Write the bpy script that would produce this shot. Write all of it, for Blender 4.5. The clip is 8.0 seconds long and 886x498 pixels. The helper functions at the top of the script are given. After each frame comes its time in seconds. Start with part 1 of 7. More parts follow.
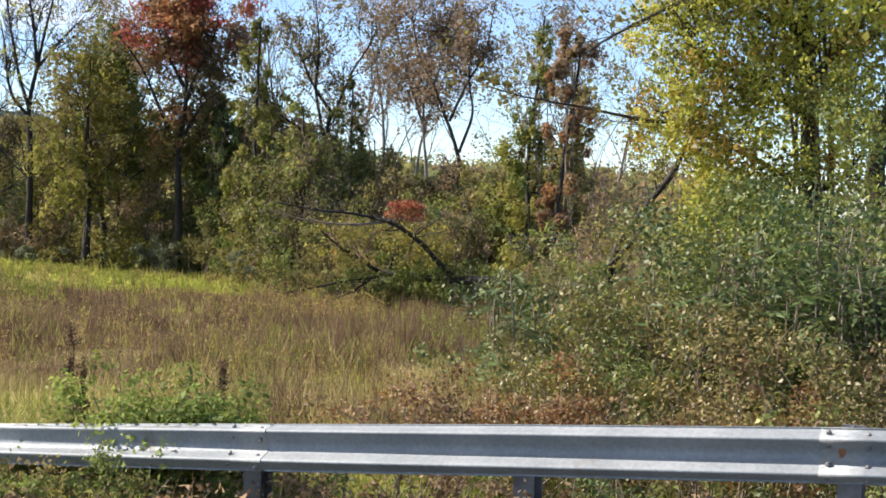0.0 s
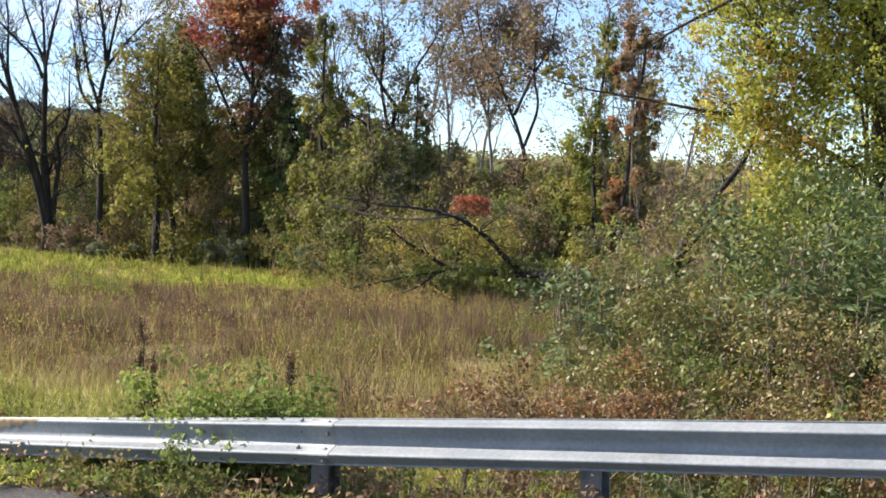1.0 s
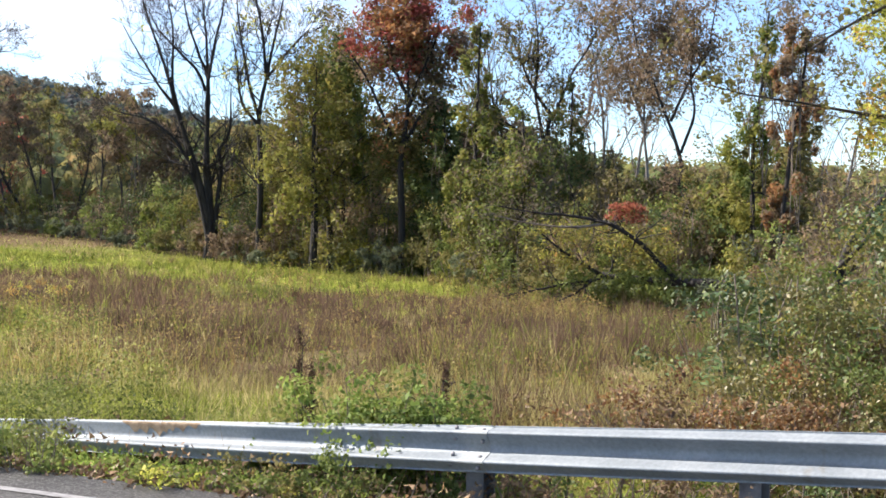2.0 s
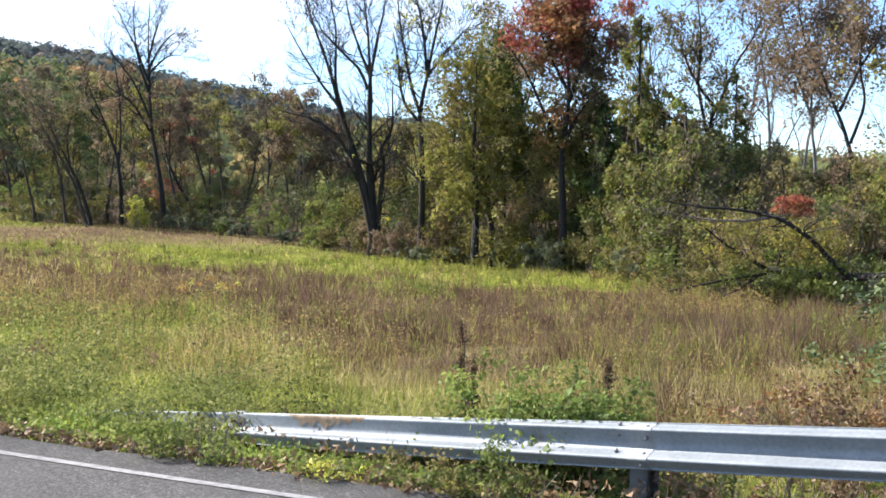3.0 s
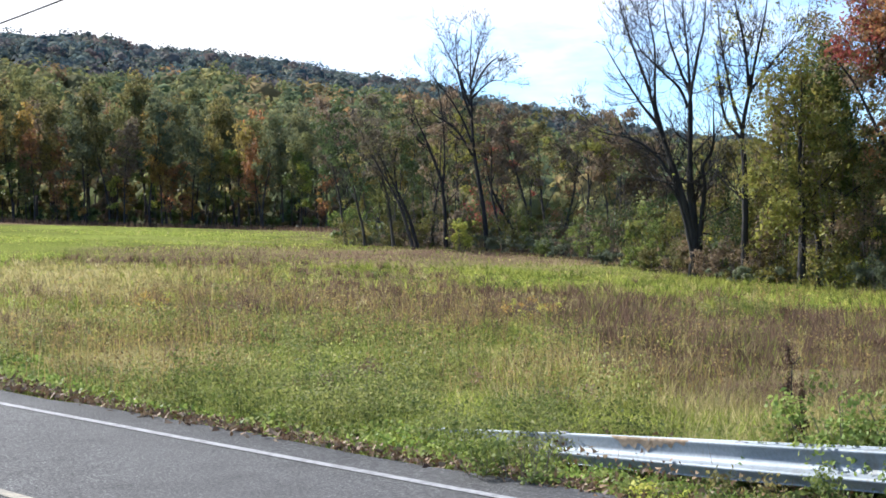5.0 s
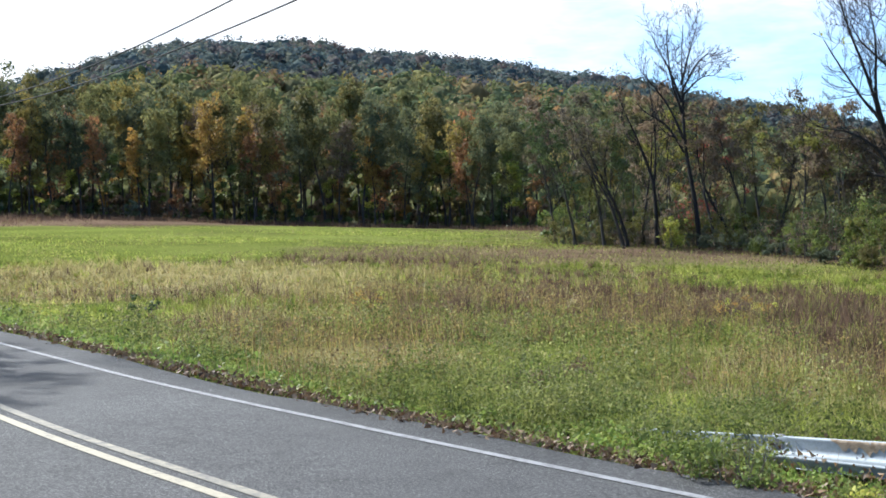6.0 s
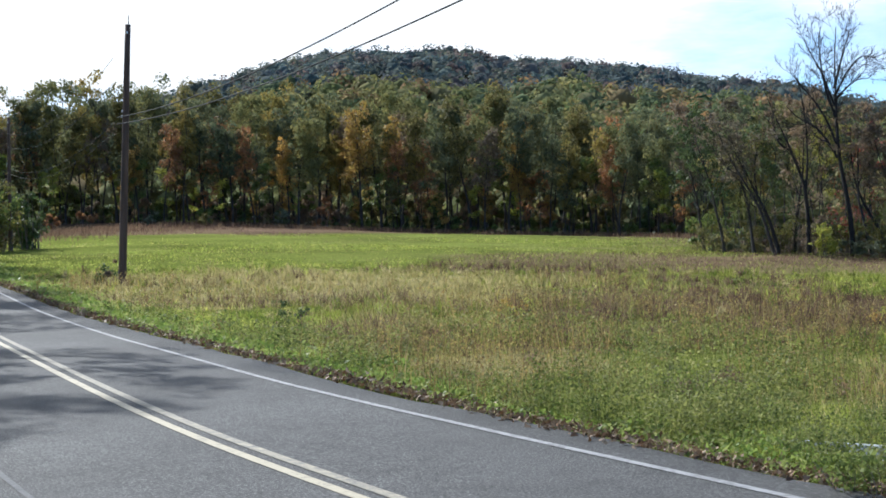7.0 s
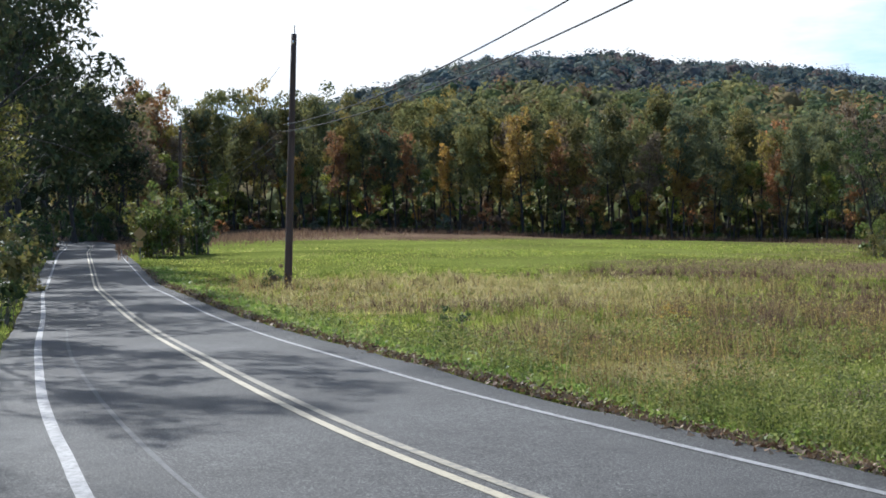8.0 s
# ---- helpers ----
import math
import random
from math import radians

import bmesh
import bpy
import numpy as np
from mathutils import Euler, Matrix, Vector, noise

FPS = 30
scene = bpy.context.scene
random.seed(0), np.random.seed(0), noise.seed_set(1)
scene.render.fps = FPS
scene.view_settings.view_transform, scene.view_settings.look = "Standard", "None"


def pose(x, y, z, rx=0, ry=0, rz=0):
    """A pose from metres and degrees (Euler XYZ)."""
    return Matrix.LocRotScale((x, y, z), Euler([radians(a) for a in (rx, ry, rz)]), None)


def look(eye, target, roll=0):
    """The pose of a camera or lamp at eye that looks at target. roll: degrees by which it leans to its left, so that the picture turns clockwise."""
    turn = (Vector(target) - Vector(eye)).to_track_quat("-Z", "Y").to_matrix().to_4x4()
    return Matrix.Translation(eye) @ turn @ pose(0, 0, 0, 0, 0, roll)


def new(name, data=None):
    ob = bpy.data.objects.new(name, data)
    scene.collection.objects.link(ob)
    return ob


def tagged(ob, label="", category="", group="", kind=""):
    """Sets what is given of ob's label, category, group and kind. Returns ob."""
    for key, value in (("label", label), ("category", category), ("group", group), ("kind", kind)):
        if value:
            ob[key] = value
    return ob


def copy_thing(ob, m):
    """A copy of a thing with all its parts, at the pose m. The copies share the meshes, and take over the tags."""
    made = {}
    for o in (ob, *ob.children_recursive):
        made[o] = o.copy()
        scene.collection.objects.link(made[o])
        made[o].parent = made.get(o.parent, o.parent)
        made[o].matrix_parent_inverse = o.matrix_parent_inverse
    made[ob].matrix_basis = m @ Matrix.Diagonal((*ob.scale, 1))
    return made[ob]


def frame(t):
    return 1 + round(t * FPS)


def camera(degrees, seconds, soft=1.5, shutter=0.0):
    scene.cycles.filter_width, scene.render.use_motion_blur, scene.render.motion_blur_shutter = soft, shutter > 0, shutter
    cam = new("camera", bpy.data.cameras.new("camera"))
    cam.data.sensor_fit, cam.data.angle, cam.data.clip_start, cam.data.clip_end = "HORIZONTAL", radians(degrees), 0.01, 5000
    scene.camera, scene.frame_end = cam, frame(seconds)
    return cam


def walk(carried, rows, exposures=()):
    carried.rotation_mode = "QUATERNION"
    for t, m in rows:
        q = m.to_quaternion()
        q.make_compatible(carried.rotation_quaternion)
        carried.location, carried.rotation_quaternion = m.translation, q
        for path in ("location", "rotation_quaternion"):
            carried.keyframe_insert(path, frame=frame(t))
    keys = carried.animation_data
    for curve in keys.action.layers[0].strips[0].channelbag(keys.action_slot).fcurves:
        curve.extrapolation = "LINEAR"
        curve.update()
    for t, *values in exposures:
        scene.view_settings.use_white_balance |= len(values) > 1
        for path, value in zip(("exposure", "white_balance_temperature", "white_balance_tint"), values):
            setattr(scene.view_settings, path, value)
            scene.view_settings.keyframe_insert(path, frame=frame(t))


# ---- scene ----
cam = camera(35.67, 8.0, soft=1.7)

EYE = 2.0
PATH = (
    (0.0, 2.093, -1.813, -1.387),
    (0.5, 2.043, -2.097, -1.205),
    (1.0, 4.818, -2.103, -0.999),
    (1.5, 7.684, -1.972, -0.841),
    (1.7, 9.199, -1.869, -0.809),
    (2.8, 16.269, -2.179, -0.275),
    (3.0, 17.920, -2.100, -0.143),
    (3.5, 21.002, -1.988, 0.014),
    (4.0, 20.755, -2.057, -0.038),
    (4.5, 26.790, -1.177, 0.237),
    (5.0, 31.172, -1.171, 0.725),
    (5.2, 33.514, -1.389, 0.962),
    (6.3, 41.914, -0.845, 0.953),
    (6.5, 43.397, -0.779, 0.895),
    (7.0, 45.948, -0.642, 1.230),
    (7.5, 49.605, -0.339, 1.038),
    (8.0, 52.640, -0.273, 1.162),
)
walk(cam, [(t, pose(0, 0, EYE, 90 + pitch, roll, yaw)) for t, yaw, pitch, roll in PATH], [(0.0, 0.99, 7300, 16), (3.5, 1.22, 6500, 14), (5.0, 1.0, 6150, 12), (6.5, 0.66, 5980, 8), (8.0, 0.42, 5980, 9)])

# ---- light ----
SUN_AZ, SUN_EL = 84.0, 38.0   # degrees to the left of ahead, degrees up


def away(az, d, z=0.0):
    """The place at az degrees to the left of ahead, d metres off."""
    return Vector((-math.sin(radians(az)) * d, math.cos(radians(az)) * d, z))


sun = new("sun", bpy.data.lights.new("sun", "SUN"))
sun.data.energy, sun.data.angle, sun.data.color = 4.7, radians(0.55), (1.0, 0.97, 0.92)
sun_way = away(SUN_AZ, math.cos(radians(SUN_EL)), math.sin(radians(SUN_EL)))
sun.matrix_world = look(sun_way * 300, (0, 0, 0))

world = bpy.data.worlds.new("sky")
scene.world = world
world.use_nodes = True
wn, wl = world.node_tree.nodes, world.node_tree.links
wn.clear()
w_out, w_back, w_sky = wn.new("ShaderNodeOutputWorld"), wn.new("ShaderNodeBackground"), wn.new("ShaderNodeTexSky")
w_sky.sky_type, w_sky.sun_disc = "NISHITA", False
w_sky.sun_elevation, w_sky.sun_rotation = radians(SUN_EL), radians(-SUN_AZ)
w_sky.air_density, w_sky.dust_density, w_sky.ozone_density = 0.8, 0.2, 3.0
w_back.inputs[1].default_value = 0.13
# thin high cloud
w_co, w_map, w_noise, w_ramp, w_mix = (wn.new("ShaderNodeTexCoord"), wn.new("ShaderNodeMapping"), wn.new("ShaderNodeTexNoise"),
                                       wn.new("ShaderNodeValToRGB"), wn.new("ShaderNodeMix"))
w_map.inputs["Scale"].default_value = (2.2, 2.2, 9.0)
w_map.inputs["Rotation"].default_value = (0.1, 0.05, 0.4)
w_noise.inputs["Scale"].default_value, w_noise.inputs["Detail"].default_value, w_noise.inputs["Roughness"].default_value = 1.6, 7.0, 0.6
w_ramp.color_ramp.elements[0].position, w_ramp.color_ramp.elements[1].position = 0.62, 0.90
w_mix.data_type = "RGBA"
w_mix.inputs["B"].default_value = (6.6, 6.65, 6.75, 1)
wl.new(w_co.outputs["Generated"], w_map.inputs["Vector"])
wl.new(w_map.outputs["Vector"], w_noise.inputs["Vector"])
w_dot, w_add = wn.new("ShaderNodeVectorMath"), wn.new("ShaderNodeMath")
w_dot.operation, w_dot.inputs[1].default_value = "DOT_PRODUCT", away(70.0, 0.8, 0.6)   # the cloud is thickest there
w_add.operation, w_add.inputs[1].default_value = "MULTIPLY_ADD", 1.2
w_sub, w_tint = wn.new("ShaderNodeMath"), wn.new("ShaderNodeMix")
w_sub.operation, w_sub.inputs[1].default_value = "SUBTRACT", 0.56
w_tint.data_type, w_tint.blend_type = "RGBA", "MULTIPLY"
w_tint.inputs["Factor"].default_value, w_tint.inputs["B"].default_value = 1.0, (0.78, 0.89, 1.0, 1)   # deep clear autumn blue
wl.new(w_co.outputs["Generated"], w_dot.inputs[0])
wl.new(w_dot.outputs["Value"], w_add.inputs[0])
wl.new(w_noise.outputs["Fac"], w_add.inputs[2])
wl.new(w_add.outputs["Value"], w_sub.inputs[0])
wl.new(w_sub.outputs["Value"], w_ramp.inputs["Fac"])
wl.new(w_ramp.outputs["Color"], w_mix.inputs["Factor"])
wl.new(w_sky.outputs["Color"], w_tint.inputs["A"])
wl.new(w_tint.outputs["Result"], w_mix.inputs["A"])
wl.new(w_mix.outputs["Result"], w_back.inputs["Color"])
wl.new(w_back.outputs["Background"], w_out.inputs["Surface"])

# ---- materials ----


def surface(name):
    m = bpy.data.materials.new(name)
    m.use_nodes = True
    return m, m.node_tree.nodes, m.node_tree.links, m.node_tree.nodes["Principled BSDF"]


def ramp_node(n, stops):
    r = n.new("ShaderNodeValToRGB")
    els = r.color_ramp.elements
    while len(els) < len(stops):
        els.new(0.5)
    for e, (p, c) in zip(els, stops):
        e.position, e.color = p, (*c, 1)
    return r


def noise_node(n, l, scale, detail=4.0, rough=0.55, stretch=None):
    g = n.new("ShaderNodeNewGeometry")
    t = n.new("ShaderNodeTexNoise")
    t.inputs["Scale"].default_value, t.inputs["Detail"].default_value, t.inputs["Roughness"].default_value = scale, detail, rough
    if stretch:
        m = n.new("ShaderNodeMapping")
        m.inputs["Scale"].default_value = stretch
        l.new(g.outputs["Position"], m.inputs["Vector"])
        l.new(m.outputs["Vector"], t.inputs["Vector"])
    else:
        l.new(g.outputs["Position"], t.inputs["Vector"])
    return t


def mixed(n, l, kind, fac, a, b):
    m = n.new("ShaderNodeMix")
    m.data_type, m.blend_type = "RGBA", kind
    for key, v in (("Factor", fac), ("A", a), ("B", b)):
        if isinstance(v, bpy.types.NodeSocket):
            l.new(v, m.inputs[key])
        else:
            m.inputs[key].default_value = v if key == "Factor" else (*v, 1)
    return m.outputs["Result"]


def leafy(name, colours, rough=0.55, glow=0.5, vary=0.45, gloss=0.18, clump=0.35, patches=1.3):
    """Leaves and blades: each piece takes a colour of its own, and lets some light through."""
    m, n, l, b = surface(name)
    g = n.new("ShaderNodeNewGeometry")
    k = len(colours) - 1
    r = ramp_node(n, [(i / max(k, 1), c) for i, c in enumerate(colours)])
    big = noise_node(n, l, 0.9, 3.0)
    patch = noise_node(n, l, patches, 4.0, 0.6)
    spread = n.new("ShaderNodeMapRange")
    spread.inputs["From Min"].default_value, spread.inputs["From Max"].default_value = 0.34, 0.66
    l.new(patch.outputs["Fac"], spread.inputs["Value"])
    share = n.new("ShaderNodeMix")
    share.inputs["Factor"].default_value = clump
    l.new(g.outputs["Random Per Island"], share.inputs["A"])
    l.new(spread.outputs["Result"], share.inputs["B"])
    l.new(share.outputs["Result"], r.inputs["Fac"])
    tone = ramp_node(n, [(0.3, (1 - vary,) * 3), (0.7, (1.0, 1.0, 1.0))])
    l.new(big.outputs["Fac"], tone.inputs["Fac"])
    col = mixed(n, l, "MULTIPLY", 1.0, r.outputs["Color"], tone.outputs["Color"])
    info = n.new("ShaderNodeObjectInfo")
    own = ramp_node(n, [(0.0, (0.80, 0.84, 0.85)), (0.5, (0.97, 0.96, 0.95)), (1.0, (1.12, 1.10, 1.02))])
    l.new(info.outputs["Random"], own.inputs["Fac"])
    col = mixed(n, l, "MULTIPLY", 1.0, col, own.outputs["Color"])
    l.new(col, b.inputs["Base Color"])
    b.inputs["Roughness"].default_value = rough
    b.inputs["Specular IOR Level"].default_value = gloss
    t = n.new("ShaderNodeBsdfTranslucent")
    l.new(col, t.inputs["Color"])
    s = n.new("ShaderNodeMixShader")
    s.inputs["Fac"].default_value = glow
    l.new(b.outputs["BSDF"], s.inputs[1])
    l.new(t.outputs["BSDF"], s.inputs[2])
    l.new(s.outputs["Shader"], n["Material Output"].inputs["Surface"])
    return m


def rough_stuff(name, stops, scale, rough=0.85, bump=0.4, bump_scale=30.0, stretch=None, metal=0.0):
    m, n, l, b = surface(name)
    t = noise_node(n, l, scale, 6.0, 0.6, stretch)
    r = ramp_node(n, stops)
    l.new(t.outputs["Fac"], r.inputs["Fac"])
    l.new(r.outputs["Color"], b.inputs["Base Color"])
    b.inputs["Roughness"].default_value, b.inputs["Metallic"].default_value = rough, metal
    f = noise_node(n, l, bump_scale, 5.0, 0.65, stretch)
    bp = n.new("ShaderNodeBump")
    bp.inputs["Strength"].default_value, bp.inputs["Distance"].default_value = bump, 0.02
    l.new(f.outputs["Fac"], bp.inputs["Height"])
    l.new(bp.outputs["Normal"], b.inputs["Normal"])
    return m


BARK = rough_stuff("bark", [(0.3, (0.022, 0.018, 0.015)), (0.7, (0.075, 0.062, 0.052))], 5.0, 0.9, 0.7, 22.0, (1, 1, 0.25))
# darker copy of the bark, with shade on logs and trunks put into it
BARK_DARK_SHADED = rough_stuff("bark_dark_shaded", [(0.3, (0.012, 0.010, 0.009)), (0.7, (0.04, 0.034, 0.03))], 5.0, 0.9, 0.7, 22.0, (1, 1, 0.25))
BARK_PALE = rough_stuff("bark_pale", [(0.3, (0.10, 0.09, 0.08)), (0.7, (0.26, 0.24, 0.21))], 4.0, 0.9, 0.6, 22.0, (1, 1, 0.3))
TWIG = rough_stuff("twig_bark", [(0.3, (0.08, 0.06, 0.045)), (0.7, (0.27, 0.22, 0.17))], 6.0, 0.85, 0.2, 30.0)
POLE_WOOD = rough_stuff("creosoted_wood", [(0.3, (0.05, 0.03, 0.02)), (0.75, (0.15, 0.088, 0.06))], 6.0, 0.8, 0.5, 40.0, (1, 1, 0.08))

GREEN = leafy("leaf_green", [(0.09, 0.13, 0.042), (0.18, 0.235, 0.062), (0.26, 0.31, 0.085), (0.36, 0.36, 0.10)], 0.55, 0.45, gloss=0.16)
DARK_GREEN = leafy("leaf_dark_green", [(0.055, 0.09, 0.042), (0.10, 0.15, 0.055), (0.15, 0.195, 0.075), (0.24, 0.26, 0.10)], 0.55, 0.38, gloss=0.16)
OLIVE = leafy("leaf_olive", [(0.114, 0.122, 0.050), (0.194, 0.187, 0.070), (0.282, 0.248, 0.095), (0.378, 0.296, 0.113)], 0.6, 0.5, gloss=0.14)
YELLOW_GREEN = leafy("leaf_yellow_green", [(0.26, 0.33, 0.065), (0.42, 0.48, 0.09), (0.57, 0.59, 0.12), (0.72, 0.66, 0.145), (0.82, 0.67, 0.165)], 0.5, 0.50, 0.3)
YELLOW = leafy("leaf_yellow", [(0.56, 0.38, 0.098), (0.66, 0.45, 0.112), (0.55, 0.31, 0.098), (0.40, 0.32, 0.112)])
ORANGE = leafy("leaf_orange", [(0.46, 0.20, 0.098), (0.54, 0.27, 0.112), (0.36, 0.20, 0.105), (0.30, 0.22, 0.119)])
RED = leafy("leaf_red", [(0.46, 0.095, 0.098), (0.52, 0.15, 0.105), (0.36, 0.09, 0.098), (0.44, 0.22, 0.112), (0.26, 0.18, 0.112)])
RUSSET = leafy("leaf_russet", [(0.27, 0.18, 0.140), (0.35, 0.25, 0.168), (0.24, 0.20, 0.126), (0.41, 0.28, 0.182), (0.22, 0.22, 0.119)])
BROWN = leafy("leaf_brown", [(0.22, 0.135, 0.085), (0.33, 0.21, 0.125), (0.44, 0.31, 0.20), (0.16, 0.10, 0.075)], 0.7, 0.25)
GREY_GREEN = leafy("leaf_grey_green", [(0.15, 0.18, 0.10), (0.22, 0.25, 0.15), (0.31, 0.33, 0.23)], 0.7, 0.3, gloss=0.1)

# ---- the lie of the land ----
LAND = (  # degrees left of ahead, metres off, metres up
    (13, 66, -1.5), (19.5, 73, -1.35), (24, 83, -0.9), (29.7, 100, 0.0), (34, 106, 0.05), (35, 190, 0.65), (40, 205, 1.1),
    (47.7, 215, 2.4), (54.6, 215, 3.9), (59, 210, 4.6), (67, 66, 0.12), (67, 42, -0.08), (67, 132, 1.6), (67, 160, 2.4), (69, 210, 3.5),
    (59, 58, 0.3), (9, 56, -1.5), (4, 48, -1.6), (-2, 45, -1.5), (-20, 40, -1.0), (-10, 13, -0.25), (10, 11, -0.08), (28, 14, -0.05),
    (20, 30, -0.55), (40, 30, -0.1), (45, 100, 0.75), (58, 120, 1.5), (70, 30, 0.0), (75, 10, 0.0), (45, 10, 0.0), (0, 5, 0.0),
    (150, 12, 0.0), (-90, 12, 0.0), (-60, 60, -0.3), (180, 80, 0.8), (110, 90, 1.2), (-120, 80, 0.3), (5, 120, -2.0), (20, 130, -1.0), (90, 25, 0.1))
land_at = np.array([away(a, d)[:2] for a, d, _ in LAND])


def plate(r):
    return np.where(r > 0, r * r * np.log(np.maximum(r, 1e-9)), 0.0)


def land_weights():
    k = len(land_at)
    A = np.zeros((k + 3, k + 3))
    A[:k, :k] = plate(np.linalg.norm(land_at[:, None] - land_at[None], axis=2)) + np.eye(k) * 30.0
    A[:k, k], A[:k, k + 1:], A[k, :k], A[k + 1:, :k] = 1, land_at, 1, land_at.T
    return np.linalg.solve(A, np.array([z for *_, z in LAND] + [0, 0, 0]))


land_w = land_weights()


def heights(x, y):
    """Ground level at places."""
    p = np.stack([np.asarray(x, float), np.asarray(y, float)], -1).reshape(-1, 2)
    d = np.linalg.norm(p, axis=1)
    p = p * np.minimum(1.0, 225.0 / np.maximum(d, 1e-6))[:, None]
    z = plate(np.linalg.norm(p[:, None] - land_at[None], axis=2)) @ land_w[:-3] + land_w[-3] + p @ land_w[-2:]
    return z


def level(x, y):
    return float(heights([x], [y])[0])


def on_land(az, d):
    p = away(az, d)
    return Vector((p.x, p.y, level(p.x, p.y)))


ROAD = ((90, 1.5), (60, 2.0), (30, 2.7), (12, 3.7), (0, 5.0), (-8.26, 6.85), (-15, 8.85), (-26.1, 12.8), (-38, 17.35), (-57, 24.6), (-81, 34.5),
        (-121.6, 51.4), (-147, 62.3), (-170, 68.5), (-195, 70.0), (-230, 68.0))


def smooth_line(points, step):
    """Evenly spaced points of a smooth line through the points."""
    P = np.array(points, float)
    P = np.vstack([2 * P[0] - P[1], P, 2 * P[-1] - P[-2]])
    out = []
    for i in range(1, len(P) - 2):
        a, b, c, d = P[i - 1:i + 3]
        for u in np.linspace(0, 1, 40, endpoint=False):
            out.append(0.5 * (2 * b + (c - a) * u + (2 * a - 5 * b + 4 * c - d) * u ** 2 + (3 * b - a - 3 * c + d) * u ** 3))
    out.append(P[-2])
    out = np.array(out)
    s = np.r_[0, np.cumsum(np.linalg.norm(np.diff(out, axis=0), axis=1))]
    t = np.arange(0, s[-1], step)
    return np.stack([np.interp(t, s, out[:, k]) for k in range(out.shape[1])], -1)


road_mid = smooth_line(ROAD, 0.8)
road_dir = np.gradient(road_mid, axis=0)
road_dir /= np.linalg.norm(road_dir, axis=1)[:, None]
road_right = np.stack([road_dir[:, 1], -road_dir[:, 0]], -1)   # towards the meadow side
PAVED = 3.08   # from the middle to the asphalt's edge on the meadow side


def road_offset(x, y):
    """Metres from the road's middle, positive on the meadow side."""
    p = np.stack([np.asarray(x, float), np.asarray(y, float)], -1).reshape(-1, 2)
    out = np.empty(len(p))
    for i in range(0, len(p), 4000):
        q = p[i:i + 4000]
        j = np.argmin(((q[:, None] - road_mid[None]) ** 2).sum(2), axis=1)
        out[i:i + 4000] = ((q - road_mid[j]) * road_right[j]).sum(1)
    return out


# ---- builders ----


def mesh_of(name, verts, faces, material=None, smooth=False):
    """A mesh from arrays of places and of faces with the same number of corners (or a list of such arrays)."""
    me = bpy.data.meshes.new(name)
    groups = faces if isinstance(faces, list) else [faces]
    groups = [np.asarray(f, np.int32) for f in groups if len(f)]
    verts = np.asarray(verts, np.float32)
    me.vertices.add(len(verts))
    me.vertices.foreach_set("co", verts.ravel())
    loops = np.concatenate([f.ravel() for f in groups])
    sizes = np.concatenate([np.full(len(f), f.shape[1]) for f in groups])
    me.loops.add(len(loops))
    me.loops.foreach_set("vertex_index", loops)
    me.polygons.add(len(sizes))
    me.polygons.foreach_set("loop_start", np.r_[0, np.cumsum(sizes)[:-1]].astype(np.int32))
    if smooth:
        me.polygons.foreach_set("use_smooth", np.ones(len(sizes), bool))
    me.update(calc_edges=True)
    me.validate()
    if material:
        me.materials.append(material)
    return me


def part(name, mesh, parent, label=""):
    ob = new(name, mesh)
    ob.parent = parent
    return tagged(ob, label)


def from_bm(name, bm, material, smooth=False):
    me = bpy.data.meshes.new(name)
    bm.to_mesh(me)
    bm.free()
    me.materials.append(material)
    if smooth:
        for f in me.polygons:
            f.use_smooth = True
    return me


def box_bm(bm, size, at=(0, 0, 0), turn=None, bevel=0.0):
    r = bmesh.ops.create_cube(bm, size=1.0)
    bmesh.ops.scale(bm, vec=size, verts=r["verts"])
    if bevel:
        es = list({e for v in r["verts"] for e in v.link_edges})
        r = bmesh.ops.bevel(bm, geom=es, offset=bevel, segments=1, affect="EDGES", profile=0.5)
    m = Matrix.Translation(at) @ (turn if turn else Matrix.Identity(4))
    bmesh.ops.transform(bm, matrix=m, verts=r["verts"])


def tube(pts, radii, sides):
    """A tapered tube along points: places and four-cornered faces."""
    pts, radii = np.asarray(pts, float), np.asarray(radii, float)
    d = np.gradient(pts, axis=0)
    d /= np.linalg.norm(d, axis=1)[:, None] + 1e-9
    ref = np.array([0.3, 0.9, 0.1]) if abs(d[0][2]) > 0.7 else np.array([0.0, 0.0, 1.0])
    u = np.cross(d, ref)
    u /= np.linalg.norm(u, axis=1)[:, None] + 1e-9
    v = np.cross(d, u)
    a = np.arange(sides) * 2 * np.pi / sides
    ring = pts[:, None] + radii[:, None, None] * (np.cos(a)[None, :, None] * u[:, None] + np.sin(a)[None, :, None] * v[:, None])
    k = len(pts)
    i, j = np.meshgrid(np.arange(k - 1), np.arange(sides), indexing="ij")
    j2 = (j + 1) % sides
    f = np.stack([i * sides + j, i * sides + j2, (i + 1) * sides + j2, (i + 1) * sides + j], -1).reshape(-1, 4)
    return ring.reshape(-1, 3), f


def joined(pieces):
    vs, fs, o = [], [], 0
    for v, f in pieces:
        vs.append(v)
        fs.append(f + o)
        o += len(v)
    return np.concatenate(vs), np.concatenate(fs)


